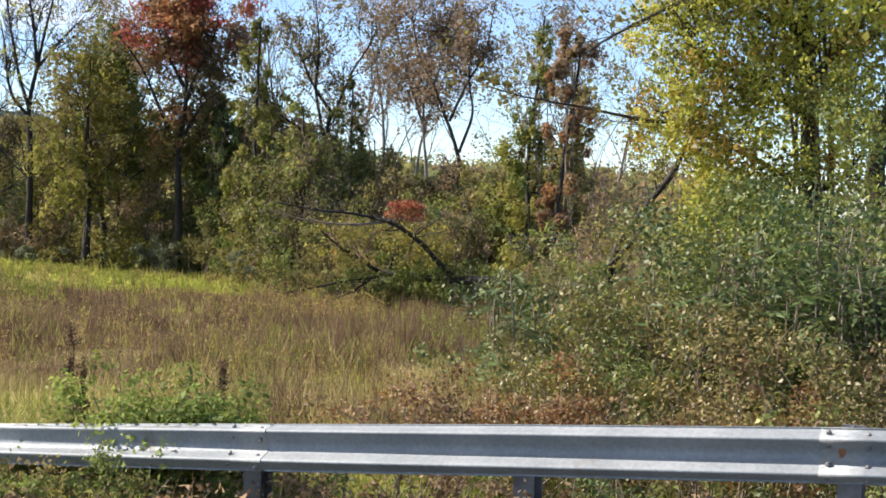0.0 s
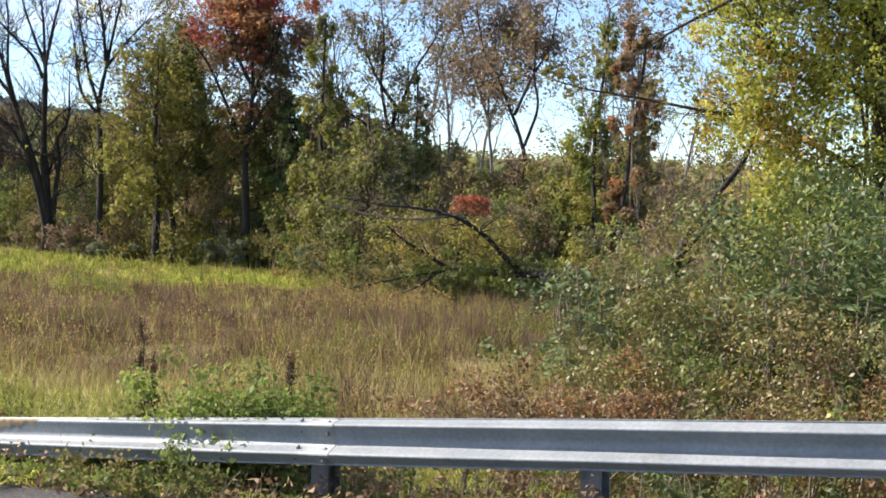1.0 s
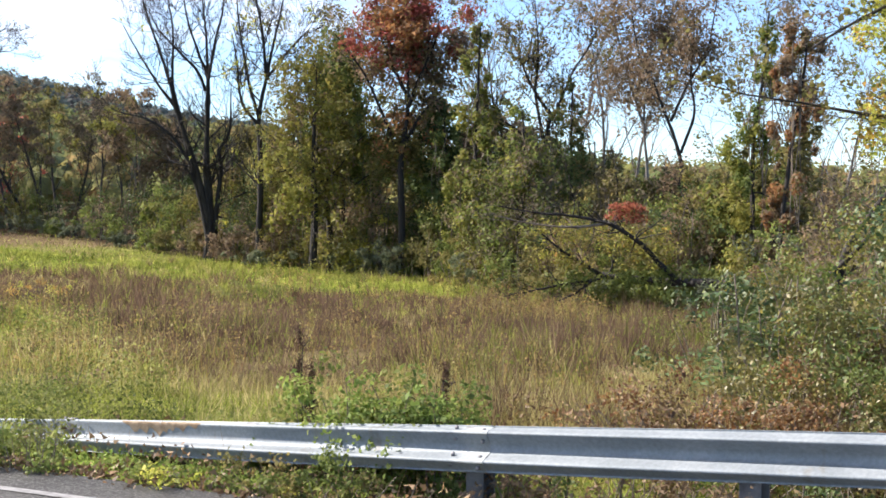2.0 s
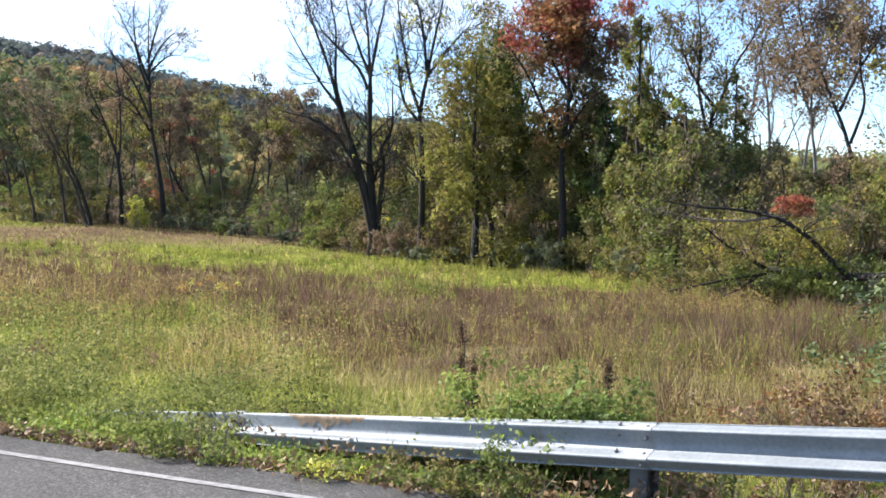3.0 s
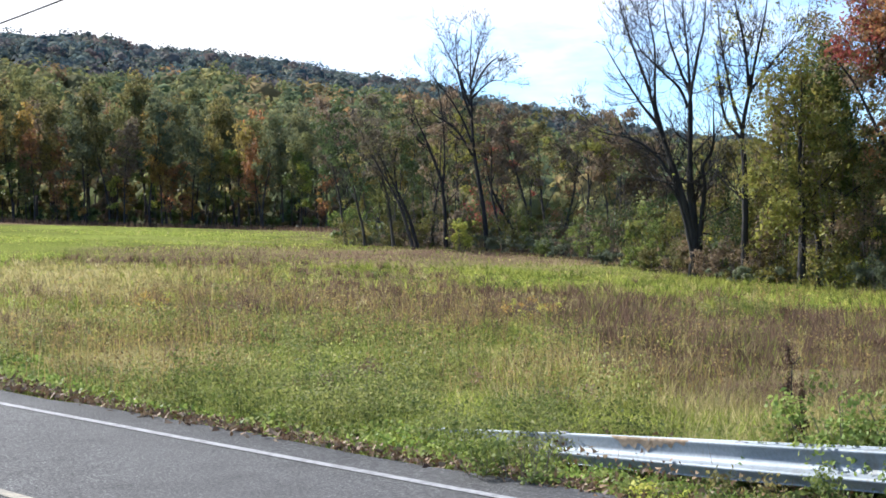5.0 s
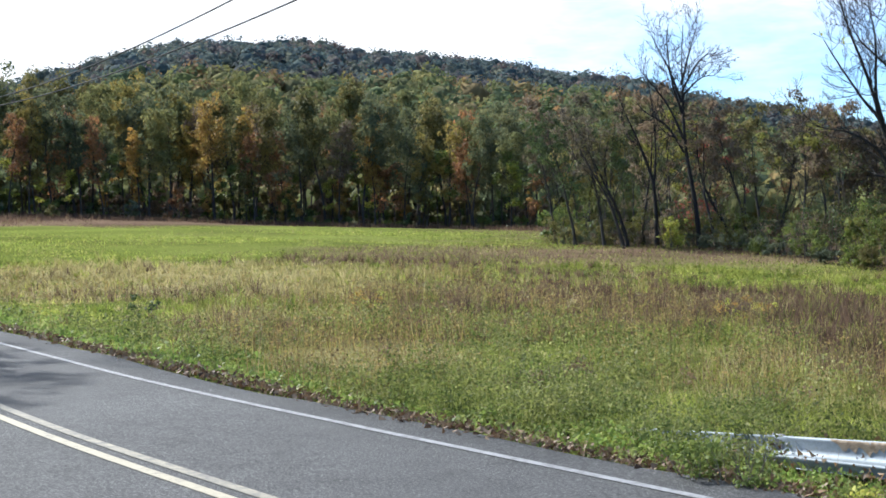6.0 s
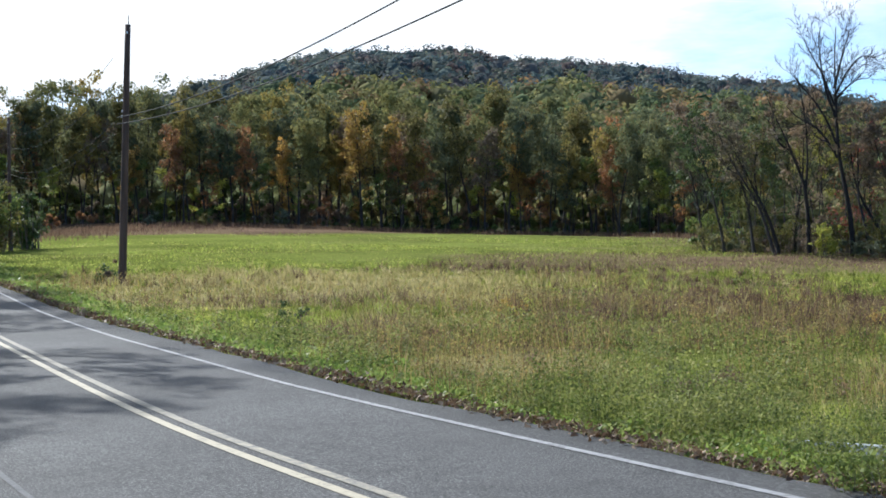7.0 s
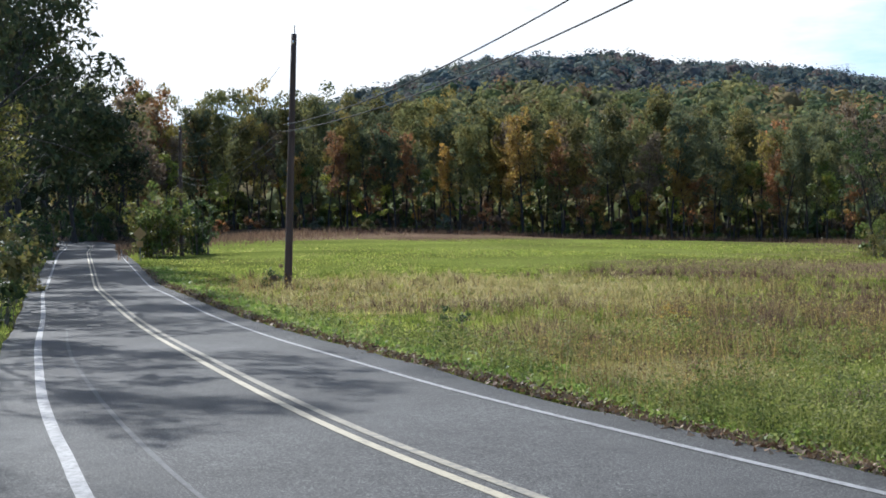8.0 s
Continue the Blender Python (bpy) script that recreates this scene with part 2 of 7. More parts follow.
def leaf_cloud(rng, at, size, spread=0.35, long=1.6, droop=0.0, tri=False):
    """One folded leaf at each place, turned any way."""
    k = len(at)
    s = size * (1 + spread * rng.standard_normal(k)).clip(0.4, 1.9)
    a = rng.standard_normal((k, 3))
    a[:, 2] -= droop
    a /= np.linalg.norm(a, axis=1)[:, None]
    b = np.cross(a, rng.standard_normal((k, 3)))
    b /= np.linalg.norm(b, axis=1)[:, None] + 1e-9
    c = np.cross(a, b)
    a, b, c = a * s[:, None] * long / 2, b * s[:, None] / 2, c * s[:, None] * 0.14
    if tri:   # small or far: three corners are enough
        return np.stack([at - a * 0.8 - b, at - a * 0.4 + b, at + a], 1).reshape(-1, 3), np.arange(3 * k).reshape(-1, 3)
    v = np.stack([at - a, at + b * 0.9 + c - a * 0.15, at + a, at - b * 0.9 + c - a * 0.15], 1).reshape(-1, 3)
    return v, np.arange(4 * k).reshape(-1, 4)


def clump_leaves(rng, centres, radii, n, size, squash=0.8, long=1.5, hang=0.25, ragged=0.22, fold=False):
    """Leaves over the outsides of many lumps, facing outwards, so that each lump has a lit and a shaded side."""
    centres, radii = np.asarray(centres, float), np.asarray(radii, float)
    p = radii ** 2
    pick = rng.choice(len(centres), n, p=p / p.sum())
    w = rng.standard_normal((n, 3))
    w[:, 2] += 0.25
    w /= np.linalg.norm(w, axis=1)[:, None]
    r = radii[pick] * (0.92 + ragged * rng.standard_normal(n)).clip(0.25, 1.6)
    at = centres[pick] + w * r[:, None] * np.array([1, 1, squash])
    nrm = w + 0.55 * rng.standard_normal((n, 3))
    nrm /= np.linalg.norm(nrm, axis=1)[:, None]
    a = np.cross(nrm, rng.standard_normal((n, 3)))
    a[:, 2] -= hang
    a -= nrm * (a * nrm).sum(1)[:, None]
    a /= np.linalg.norm(a, axis=1)[:, None] + 1e-9
    b = np.cross(nrm, a)
    s = (size * (1 + 0.35 * rng.standard_normal(n)).clip(0.45, 1.9))[:, None]
    a, b = a * s * long / 2, b * s / 2
    if fold:
        c = nrm * s * 0.12
        return np.stack([at - a, at + b * 0.9 + c - a * 0.1, at + a, at - b * 0.9 + c - a * 0.1], 1).reshape(-1, 3), np.arange(4 * n).reshape(-1, 4)
    v = np.stack([at - a * 0.8 - b * 0.6, at - a * 0.3 + b, at + a], 1).reshape(-1, 3)
    return v, np.arange(3 * n).reshape(-1, 3)


def unit(v):
    return v / (np.linalg.norm(v) + 1e-9)


def grow(rng, p, d, length, r, depth, out, limb, spec):
    """A stem with its side stems: adds tubes to out['tubes'] and twig places to out['tips']."""
    k = max(3, int(spec["bits"][depth]))
    pts, rad = [p.copy()], [r]
    for i in range(k):
        d = unit(d + rng.standard_normal(3) * spec["bend"][depth] + np.array([0, 0, spec["rise"][depth]]))
        p = p + d * length / k
        pts.append(p.copy())
        rad.append(r * (1 - (i + 1) / k * spec["taper"][depth]))
    out["tubes"].append((depth, limb, pts, rad))
    if depth >= spec["leaf_from"]:
        out["tips"].extend(pts[1:])
    if depth + 1 >= len(spec["bits"]):
        return
    m = spec["kids"][depth]
    for i in range(m):
        u = spec["low"][depth] + (1 - spec["low"][depth]) * (i + rng.random() * 0.8) / m
        u = min(u, 0.99)
        j = min(int(u * k), k - 1)
        q = pts[j] + (pts[j + 1] - pts[j]) * (u * k - j)
        axis = unit(pts[j + 1] - pts[j])
        side = unit(np.cross(axis, rng.standard_normal(3)))
        if depth == 0:
            w = spec["turn"] + i * 2.4
            side = unit(np.array([math.cos(w), math.sin(w), 0.0]) * 1.0 + 0.0 * side)
        an = radians(spec["angle"][depth] + rng.uniform(-12, 12))
        kd = unit(axis * math.cos(an) + side * math.sin(an))
        shrink = spec["ratio"][depth] * (1 - 0.45 * (u - spec["low"][depth]) / (1 - spec["low"][depth] + 1e-6)) * rng.uniform(0.75, 1.2)
        rj = rad[j] * spec["thin"][depth]
        grow(rng, q, kd, length * shrink, rj, depth + 1, out, limb if depth else i + 1, spec)


BARE = dict(bits=(9, 6, 4, 3), bend=(0.07, 0.13, 0.16, 0.2), rise=(0.03, 0.10, 0.07, 0.04), taper=(0.8, 0.85, 0.85, 0.8), kids=(10, 7, 5),
            low=(0.35, 0.25, 0.2), angle=(38, 38, 40), ratio=(0.5, 0.5, 0.5), thin=(0.5, 0.5, 0.5), leaf_from=2, turn=0.3)
LEAFY = dict(bits=(8, 5, 4), bend=(0.07, 0.14, 0.2), rise=(0.03, 0.06, 0.03), taper=(0.8, 0.85, 0.8), kids=(12, 6), low=(0.25, 0.2), angle=(55, 45),
             ratio=(0.42, 0.5), thin=(0.42, 0.45), leaf_from=1, turn=0.7)


def tree(name, at, seed, height, trunk_r, spec, bark, leaf=None, leaves=0, leaf_size=0.14, jitter=0.35, lean=(0, 0), stems=1, extra=None, label="", group="",
         trunk_label="", sides=(8, 5, 4, 3)):
    """A tree: an empty at its foot, with trunk, limbs and foliage below it."""
    rng = np.random.default_rng(seed)
    base = tagged(new(name), label, "tree", group)
    base.location = at
    out = dict(tubes=[], tips=[])
    for s in range(stems):
        w = rng.uniform(0, 6.28)
        off = np.array([math.cos(w), math.sin(w), 0]) * (0.35 if stems > 1 else 0)
        d = unit(np.array([lean[0], lean[1], 1.0]) + off * 0.6)
        n0 = len(out["tubes"])
        grow(rng, np.array([0, 0, -0.15]) + off * trunk_r * 1.5, d, height * (1 if s == 0 else rng.uniform(0.75, 1)), trunk_r * (1 if s == 0 else 0.8), 0, out, 0, spec)
        for i in range(n0, len(out["tubes"])):
            dep, limb, pts, rad = out["tubes"][i]
            out["tubes"][i] = (dep, limb + 100 * s, pts, rad)
    by = {}
    for dep, limb, pts, rad in out["tubes"]:
        rad = np.maximum(rad, 0.009)
        if dep == 0:
            rad = rad.copy()
            rad[0] *= 1.35
        by.setdefault(limb, []).append(tube(pts, rad, sides[dep]))
    for limb, pieces in by.items():
        v, f = joined(pieces)
        nm = "trunk" if limb % 100 == 0 else "limb"
        part(nm, mesh_of(nm, v, f, bark, True), base, trunk_label if nm == "trunk" else "")
    if leaf and leaves:
        tips = np.array(out["tips"])
        if extra is not None:
            tips = np.concatenate([tips, extra(rng, out)])
        # leaves gather in lumps round the twigs
        k = max(leaves // 55, 10)
        lump = tips[rng.integers(0, len(tips), k)] + rng.standard_normal((k, 3)) * jitter * 0.6
        lump = lump[lump[:, 2] > 0.5]
        v, f = clump_leaves(rng, lump, jitter * rng.uniform(0.5, 1.5, len(lump)), leaves, leaf_size * 1.08)
        part("foliage", mesh_of("foliage", v, f, leaf), base)
    return base


def shrub(name, at, seed, width, depth, height, leaf, leaves, leaf_size, stems=14, stem_mat=None, label="", category="shrub", group="", ragged=0.3, droop=0.0,
          leaf_b=None, share=0.4, long=1.5, single=False, fine=None, lumpy=60, fuzz=0.34):
    """A bush: arching stems out of the ground and a ragged heap of leaves in one or two colours."""
    rng = np.random.default_rng(seed)
    base = tagged(new(name), label, category, group)
    base.location = at
    pieces, places = [], []
    for i in range(stems):
        w, u = rng.uniform(0, 6.28), math.sqrt(rng.random())
        foot = np.array([math.cos(w) * width * 0.4 * u, math.sin(w) * depth * 0.4 * u, -0.08])
        tip = np.array([foot[0] * 1.3 + rng.normal() * width * 0.1, foot[1] * 1.3 + rng.normal() * depth * 0.1, height * (1 - 0.35 * u * u) * rng.uniform(0.65, 1.08)])
        mid = (foot + tip) / 2 + np.array([rng.normal() * 0.1, rng.normal() * 0.1, 0.15]) * height
        t = np.linspace(0, 1, 6)[:, None]
        pts = (1 - t) ** 2 * foot + 2 * t * (1 - t) * mid + t * t * tip
        r0 = 0.004 + 0.008 * height * rng.uniform(0.5, 1.0)
        pieces.append(tube(pts, np.linspace(r0, r0 * 0.3, 6), 4))
        places.append(pts[1:])
    if single:
        for v, f in pieces:
            part("stem", mesh_of("stem", v, f, stem_mat or TWIG, True), base)
    else:
        v, f = joined(pieces)
        part("branchwork", mesh_of("branchwork", v, f, stem_mat or TWIG, True), base)
    places = np.concatenate(places)
    k = max(leaves // lumpy, 8)
    lump = places[rng.integers(0, len(places), k)] + rng.standard_normal((k, 3)) * np.array([width, depth, height]) * ragged * 0.35
    rad = (0.05 + 0.075 * height) * math.sqrt(lumpy / 60) ** 0.5 * rng.uniform(0.4, 1.6, k)
    lump[:, 2] = np.maximum(lump[:, 2], rad * 0.3)
    own = rng.random(k) < (share if leaf_b else -1)
    for sel, material in ((~own, leaf), (own, leaf_b)):
        m = int(leaves * sel.mean())
        if m:
            v, f = clump_leaves(rng, lump[sel], rad[sel], m, leaf_size, 0.85, long, 0.25 + droop, fuzz, single if fine is None else fine)
            v[:, 2] = np.maximum(v[:, 2], 0.01)
            part("foliage", mesh_of("foliage", v, f, material), base)
    return base


def sight(az, el, d):
    """The place d metres off, az degrees left of ahead and el degrees over the eye's level."""
    return np.array([*away(az, d)[:2], EYE + d * math.tan(radians(el))])


def bough(parent, points, r0, r1, seed, twigs=0, twig_len=0.8, bark=None, sides=7, name="limb", label="", fine=False, least=0.003):
    """A limb along places in the world, with twigs; returns twig places."""
    rng = np.random.default_rng(seed)
    o = np.array(parent.location)
    line = smooth_line(points, 0.25)
    line = line + np.cumsum(rng.standard_normal(line.shape) * 0.008, axis=0)
    rad = np.linspace(r0, r1, len(line)) * rng.uniform(0.92, 1.08, len(line))
    out, pieces = dict(tubes=[], tips=[]), [tube(line - o, rad, sides)]
    spec = dict(bits=(5, 4), bend=(0.16, 0.2), rise=(0.05, 0.03), taper=(0.8, 0.8), kids=(5,), low=(0.2,), angle=(40,), ratio=(0.5,), thin=(0.6,), leaf_from=0, turn=0.0)
    if fine:
        spec = dict(bits=(5, 4, 3), bend=(0.14, 0.16, 0.2), rise=(0.16, 0.12, 0.06), taper=(0.8, 0.8, 0.8), kids=(5, 3), low=(0.2, 0.2), angle=(36, 38), ratio=(0.5, 0.55), thin=(0.6, 0.6), leaf_from=1, turn=0.0)
    for _ in range(twigs):
        i = rng.integers(len(line) // 4, len(line))
        d = unit(unit(line[min(i + 1, len(line) - 1)] - line[i - 1]) + rng.standard_normal(3) * 0.8)
        grow(rng, line[i] - o, d, twig_len * rng.uniform(0.5, 1.4), max(rad[i] * 0.4, 0.005), 0, out, 0, dict(spec, turn=rng.uniform(0, 6.28)))
    for dep, _, pts, r in out["tubes"]:
        pieces.append(tube(pts, np.maximum(r, least), 4 if dep == 0 else 3))
    v, f = joined(pieces)
    part(name, mesh_of(name, v, f, bark or BARK, True), parent, label)
    return np.array(out["tips"]) if out["tips"] else line - o


def stem_tree(az, d, stems, r, seed, label, twigs=12, twig_len=1.7, bark=None, leaf_sets=(), name="tree", group="trees along the meadow", fine=True, least=0.008):
    """A tree along drawn stems: each a row of (degrees left, degrees up). Stems that begin low rise from the ground."""
    base = tagged(new(name), label, "tree", group)
    base.location = on_land(az, d)
    rng = np.random.default_rng(seed)
    tips = []
    for i, stem in enumerate(stems):
        dd = d + rng.uniform(-0.8, 0.8) * (i > 0)
        pts = [sight(a, e, d + (dd - d) * k / len(stem)) for k, (a, e) in enumerate(stem)]
        low = stem[0][1] < -0.2
        if low:
            foot = on_land(stem[0][0], d)
            pts.insert(0, np.array([foot.x, foot.y, foot.z - 0.1]))
        tips.append(bough(base, pts, r * (1.0 if low else 0.5), r * 0.12, seed * 20 + i, twigs, twig_len * (1 if low else 0.8), bark or BARK_DARK_SHADED, 7 if low else 5, "trunk" if low and i == 0 else "limb",
                          fine=fine, least=least))
    tips = np.concatenate(tips)
    for material, n, size, jitter in leaf_sets:
        leaves_on(base, rng, tips, 2 * n, size * 0.72, material, jitter, tri=True)
    return base


def crown_places(rng, o, az, el, d, k, lumpy=0.6):
    """Places in a lumpy egg between angles and distances, from o."""
    w = rng.standard_normal((k, 3))
    w /= np.linalg.norm(w, axis=1)[:, None]
    w *= (rng.random(k) ** 0.5 * (1 + lumpy * (np.sin(w[:, 0] * 5 + 1) * np.sin(w[:, 2] * 6) * 0.5)))[:, None]
    return np.array([sight((az[0] + az[1]) / 2 + p[0] * (az[1] - az[0]) / 2, (el[0] + el[1]) / 2 + p[2] * (el[1] - el[0]) / 2, (d[0] + d[1]) / 2 + p[1] * (d[1] - d[0]) / 2) for p in w]) - np.array(o)


def leaves_on(parent, rng, places, n, size, material, jitter, long=1.4, tuft_of=14, droop=0.0, tri=False):
    k = max(n // tuft_of, 4)
    tuft = places[rng.integers(0, len(places), k)] + rng.standard_normal((k, 3)) * jitter
    v, f = leaf_cloud(rng, tuft[rng.integers(0, k, n)] + rng.standard_normal((n, 3)) * jitter * 0.55, size, long=long, droop=droop, tri=tri)
    part("foliage", mesh_of("foliage", v, f, material), parent)


def value_noise(x, y, scale, seed):
    """Smooth random values between 0 and 1 over the plan."""
    tab = np.random.default_rng(seed).random((256, 256))
    x, y = np.asarray(x) / scale, np.asarray(y) / scale
    i, j = np.floor(x).astype(int), np.floor(y).astype(int)
    u, v = x - i, y - j
    u, v = u * u * (3 - 2 * u), v * v * (3 - 2 * v)
    a, b, c, d = (tab[(i + p) % 256, (j + q) % 256] for p, q in ((0, 0), (1, 0), (0, 1), (1, 1)))
    return (a * (1 - u) + b * u) * (1 - v) + (c * (1 - u) + d * u) * v


# what grows where: kind, degrees left of ahead, half width, metres off, half depth, how much
COVER_KINDS = ("green", "lime", "tan", "brown")
COVER = (("brown", 8, 13, 34, 15, 3.56), ("brown", 18, 10, 30, 13, 3.72), ("brown", 27, 6, 46, 8, 1.55), ("brown", 6, 10, 23, 4, 1.0), ("brown", 39, 4, 30, 6, 2.02), ("brown", 24, 8, 40, 9, 1.71), ("brown", 30, 6, 92, 9, 4.03), ("brown", 38, 5, 50, 7, 2.6), ("brown", 35.5, 4.5, 42, 6, 4.34), ("brown", 37, 7, 63, 4, 1.24),
         ("brown", 57, 11, 192, 28, 6.20), ("brown", 44, 9, 202, 16, 4.96), ("brown", 37, 4, 180, 30, 0.78), ("brown", 22, 5, 24, 4, 0.62), ("brown", 40, 6, 24, 3, 0.78), ("brown", 50, 6, 30, 4, 0.70), ("brown", 54, 8, 44, 4, 1.55), ("brown", 46, 7, 26, 3, 1.24), ("brown", 42, 5, 72, 6, 1.55), ("brown", 33, 3, 30, 3, 1.08),
         ("tan", 52, 13, 54, 13, 2.1), ("tan", 44.5, 4.6, 19.5, 2.2, 9.0), ("tan", 10, 12, 14, 4, 0.8), ("lime", 36, 12, 13, 5, 0.7), ("lime", 24, 6, 12, 3, 0.7), ("tan", 1, 4, 16, 5, 2.4), ("tan", 30, 8, 19, 4, 0.5), ("tan", 45, 8, 30, 6, 0.45),
         ("lime", 56, 15, 125, 60, 1.15), ("lime", 42, 6, 160, 25, 0.9), ("brown", 38, 7, 84, 13, 1.55), ("brown", 33, 7, 28, 5, 1.40), ("lime", 43, 9, 14.0, 3, 1.1), ("lime", 22, 9, 66, 12, 0.35), ("lime", 38, 5, 54, 6, 0.8), ("lime", 38, 6, 33, 4, 0.5), ("brown", 30, 6, 36, 9, 2.17), ("lime", 45, 12, 20, 4, 0.4), ("lime", 57, 6, 32, 8, 0.6), ("lime", 30, 5, 26, 3, 0.4))


def cover(x, y):
    """How much of each kind of growth, for places; the four add up to 1."""
    x, y = np.asarray(x, float), np.asarray(y, float)
    az, d = np.degrees(np.arctan2(-x, y)), np.hypot(x, y)
    out = np.zeros((4, len(x)))
    out[0] = 0.55
    for kind, a, wa, dd, wd, k in COVER:
        q = ((az - a) / wa) ** 2 + ((d - dd) / wd) ** 2
        i = COVER_KINDS.index(kind)
        out[i] = np.maximum(out[i], k * np.clip(1.5 - q, 0, 1))
    verge = np.clip(1 - (road_offset(x, y) - PAVED - 1.2) / 2.2, 0, 1) * (road_offset(x, y) > 0)
    out[1] += verge * 1.3
    for i in range(4):
        out[i] += (value_noise(x, y, 7.0, 30 + i) * 0.6 + value_noise(x, y, 2.2, 40 + i) * 0.6 - 0.52) * np.where(d > 70, 1.0, 2.1)
    out = np.clip(out, 0.0, None) ** 1.8 + 1e-3
    out /= out.sum(0)
    thin = 0.5 * np.clip(out[3] - 0.35, 0, 1) * np.clip(1.5 * value_noise(x, y, 1.3, 47) + 0.9 * value_noise(x, y, 5.0, 48) - 0.55, 0, 1) * (d < 120)
    out[3] -= thin
    out[:3] += thin * np.array([0.5, 0.2, 0.3])[:, None]
    return out


# ---- ground ----
def ground_material():
    m, n, l, b = surface("meadow_ground")
    at = n.new("ShaderNodeAttribute")
    at.attribute_name = "growth"
    fine = noise_node(n, l, 3.0, 8.0, 0.7)
    tone = ramp_node(n, [(0.25, (0.55, 0.58, 0.55)), (0.5, (0.95, 0.95, 0.95)), (0.75, (1.35, 1.3, 1.3))])
    l.new(fine.outputs["Fac"], tone.inputs["Fac"])
    col = mixed(n, l, "MULTIPLY", 1.0, at.outputs["Color"], tone.outputs["Color"])
    soil = n.new("ShaderNodeAttribute")
    soil.attribute_name = "litter"
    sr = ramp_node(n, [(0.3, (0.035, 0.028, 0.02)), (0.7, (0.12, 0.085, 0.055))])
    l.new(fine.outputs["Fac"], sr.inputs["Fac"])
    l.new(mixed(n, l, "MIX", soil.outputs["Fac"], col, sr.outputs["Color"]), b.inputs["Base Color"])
    b.inputs["Roughness"].default_value = 0.95
    b.inputs["Specular IOR Level"].default_value = 0.0
    f = noise_node(n, l, 9.0, 8.0, 0.75)
    bp = n.new("ShaderNodeBump")
    bp.inputs["Strength"].default_value, bp.inputs["Distance"].default_value = 0.8, 0.12
    l.new(f.outputs["Fac"], bp.inputs["Height"])
    l.new(bp.outputs["Normal"], b.inputs["Normal"])
    return m


GROWTH = np.array([(0.17, 0.19, 0.05), (0.19, 0.225, 0.05), (0.36, 0.31, 0.15), (0.19, 0.125, 0.09)])   # green, lime, tan, brown


def build_ground():
    rings = np.concatenate([[0.0], 0.6 * 1.035 ** np.arange(0, 246)])
    rings = rings[rings < 2600]
    az = np.radians(np.concatenate([np.arange(-22, 76, 0.6), np.arange(76, 338, 3.0)]))
    R, A = np.meshgrid(rings[1:], az, indexing="ij")
    x, y = (-np.sin(A) * R).ravel(), (np.cos(A) * R).ravel()
    x, y = np.r_[0, x], np.r_[0, y]
    z = heights(x, y)
    off = road_offset(x, y)
    side = np.clip((np.abs(off) - 3.4) / 3, 0, 1)
    d = np.hypot(x, y)
    z += (value_noise(x, y, 4.0, 11) - 0.5) * 0.14 * side + (value_noise(x, y, 14.0, 12) - 0.5) * 0.3 * side * np.clip(d / 40, 0, 1)
    z -= 0.10 * (1 - np.clip((np.abs(off) - 2.9) / 0.5, 0, 1))
    k = len(az)
    i, j = np.meshgrid(np.arange(len(rings) - 2), np.arange(k), indexing="ij")
    j2 = (j + 1) % k
    quads = np.stack([1 + i * k + j, 1 + i * k + j2, 1 + (i + 1) * k + j2, 1 + (i + 1) * k + j], -1).reshape(-1, 4)[:, ::-1]
    tri = np.stack([np.zeros(k, int), 1 + np.arange(k), 1 + (np.arange(k) + 1) % k], -1)
    me = mesh_of("ground", np.stack([x, y, z], -1), [tri, quads[:, ::-1]], ground_material(), True)
    growth = cover(x, y).T @ GROWTH
    growth *= (0.55 + 0.35 * value_noise(x, y, 9.0, 91) + 0.35 * value_noise(x, y, 3.0, 92))[:, None]
    me.attributes.new("growth", "FLOAT_COLOR", "POINT").data.foreach_set("color", np.column_stack([growth, np.ones(len(x))]).astype(np.float32).ravel())
    lit = np.clip(1 - (np.abs(off) - 3.1) / 0.45, 0, 1) * 0.9
    a2 = np.degrees(np.arctan2(-x, y))
    beam = np.abs((x - 1.985) * 0.361 + (y - 7.59) * 0.933 - 0.2)
    lit = np.maximum(lit, np.clip(1.3 - beam / 0.6, 0, 1) * (x > -6.0) * (x < 12))
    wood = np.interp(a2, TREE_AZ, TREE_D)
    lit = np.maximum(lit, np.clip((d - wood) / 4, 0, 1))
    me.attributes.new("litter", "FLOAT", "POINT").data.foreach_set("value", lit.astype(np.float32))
    return tagged(new("ground", me), "rolling meadow ground with green and dry brown grass", "ground", kind="structure")


TREE_AZ = (-25, -16, -5, -2, 4, 9, 13, 19.5, 24, 29.7, 34.5, 36, 40, 48, 55, 66, 72)
TREE_D = (16, 16, 17, 44, 48, 57, 67, 74, 85, 101, 108, 188, 204, 214, 214, 150, 60)
build_ground()

# ---- road ----


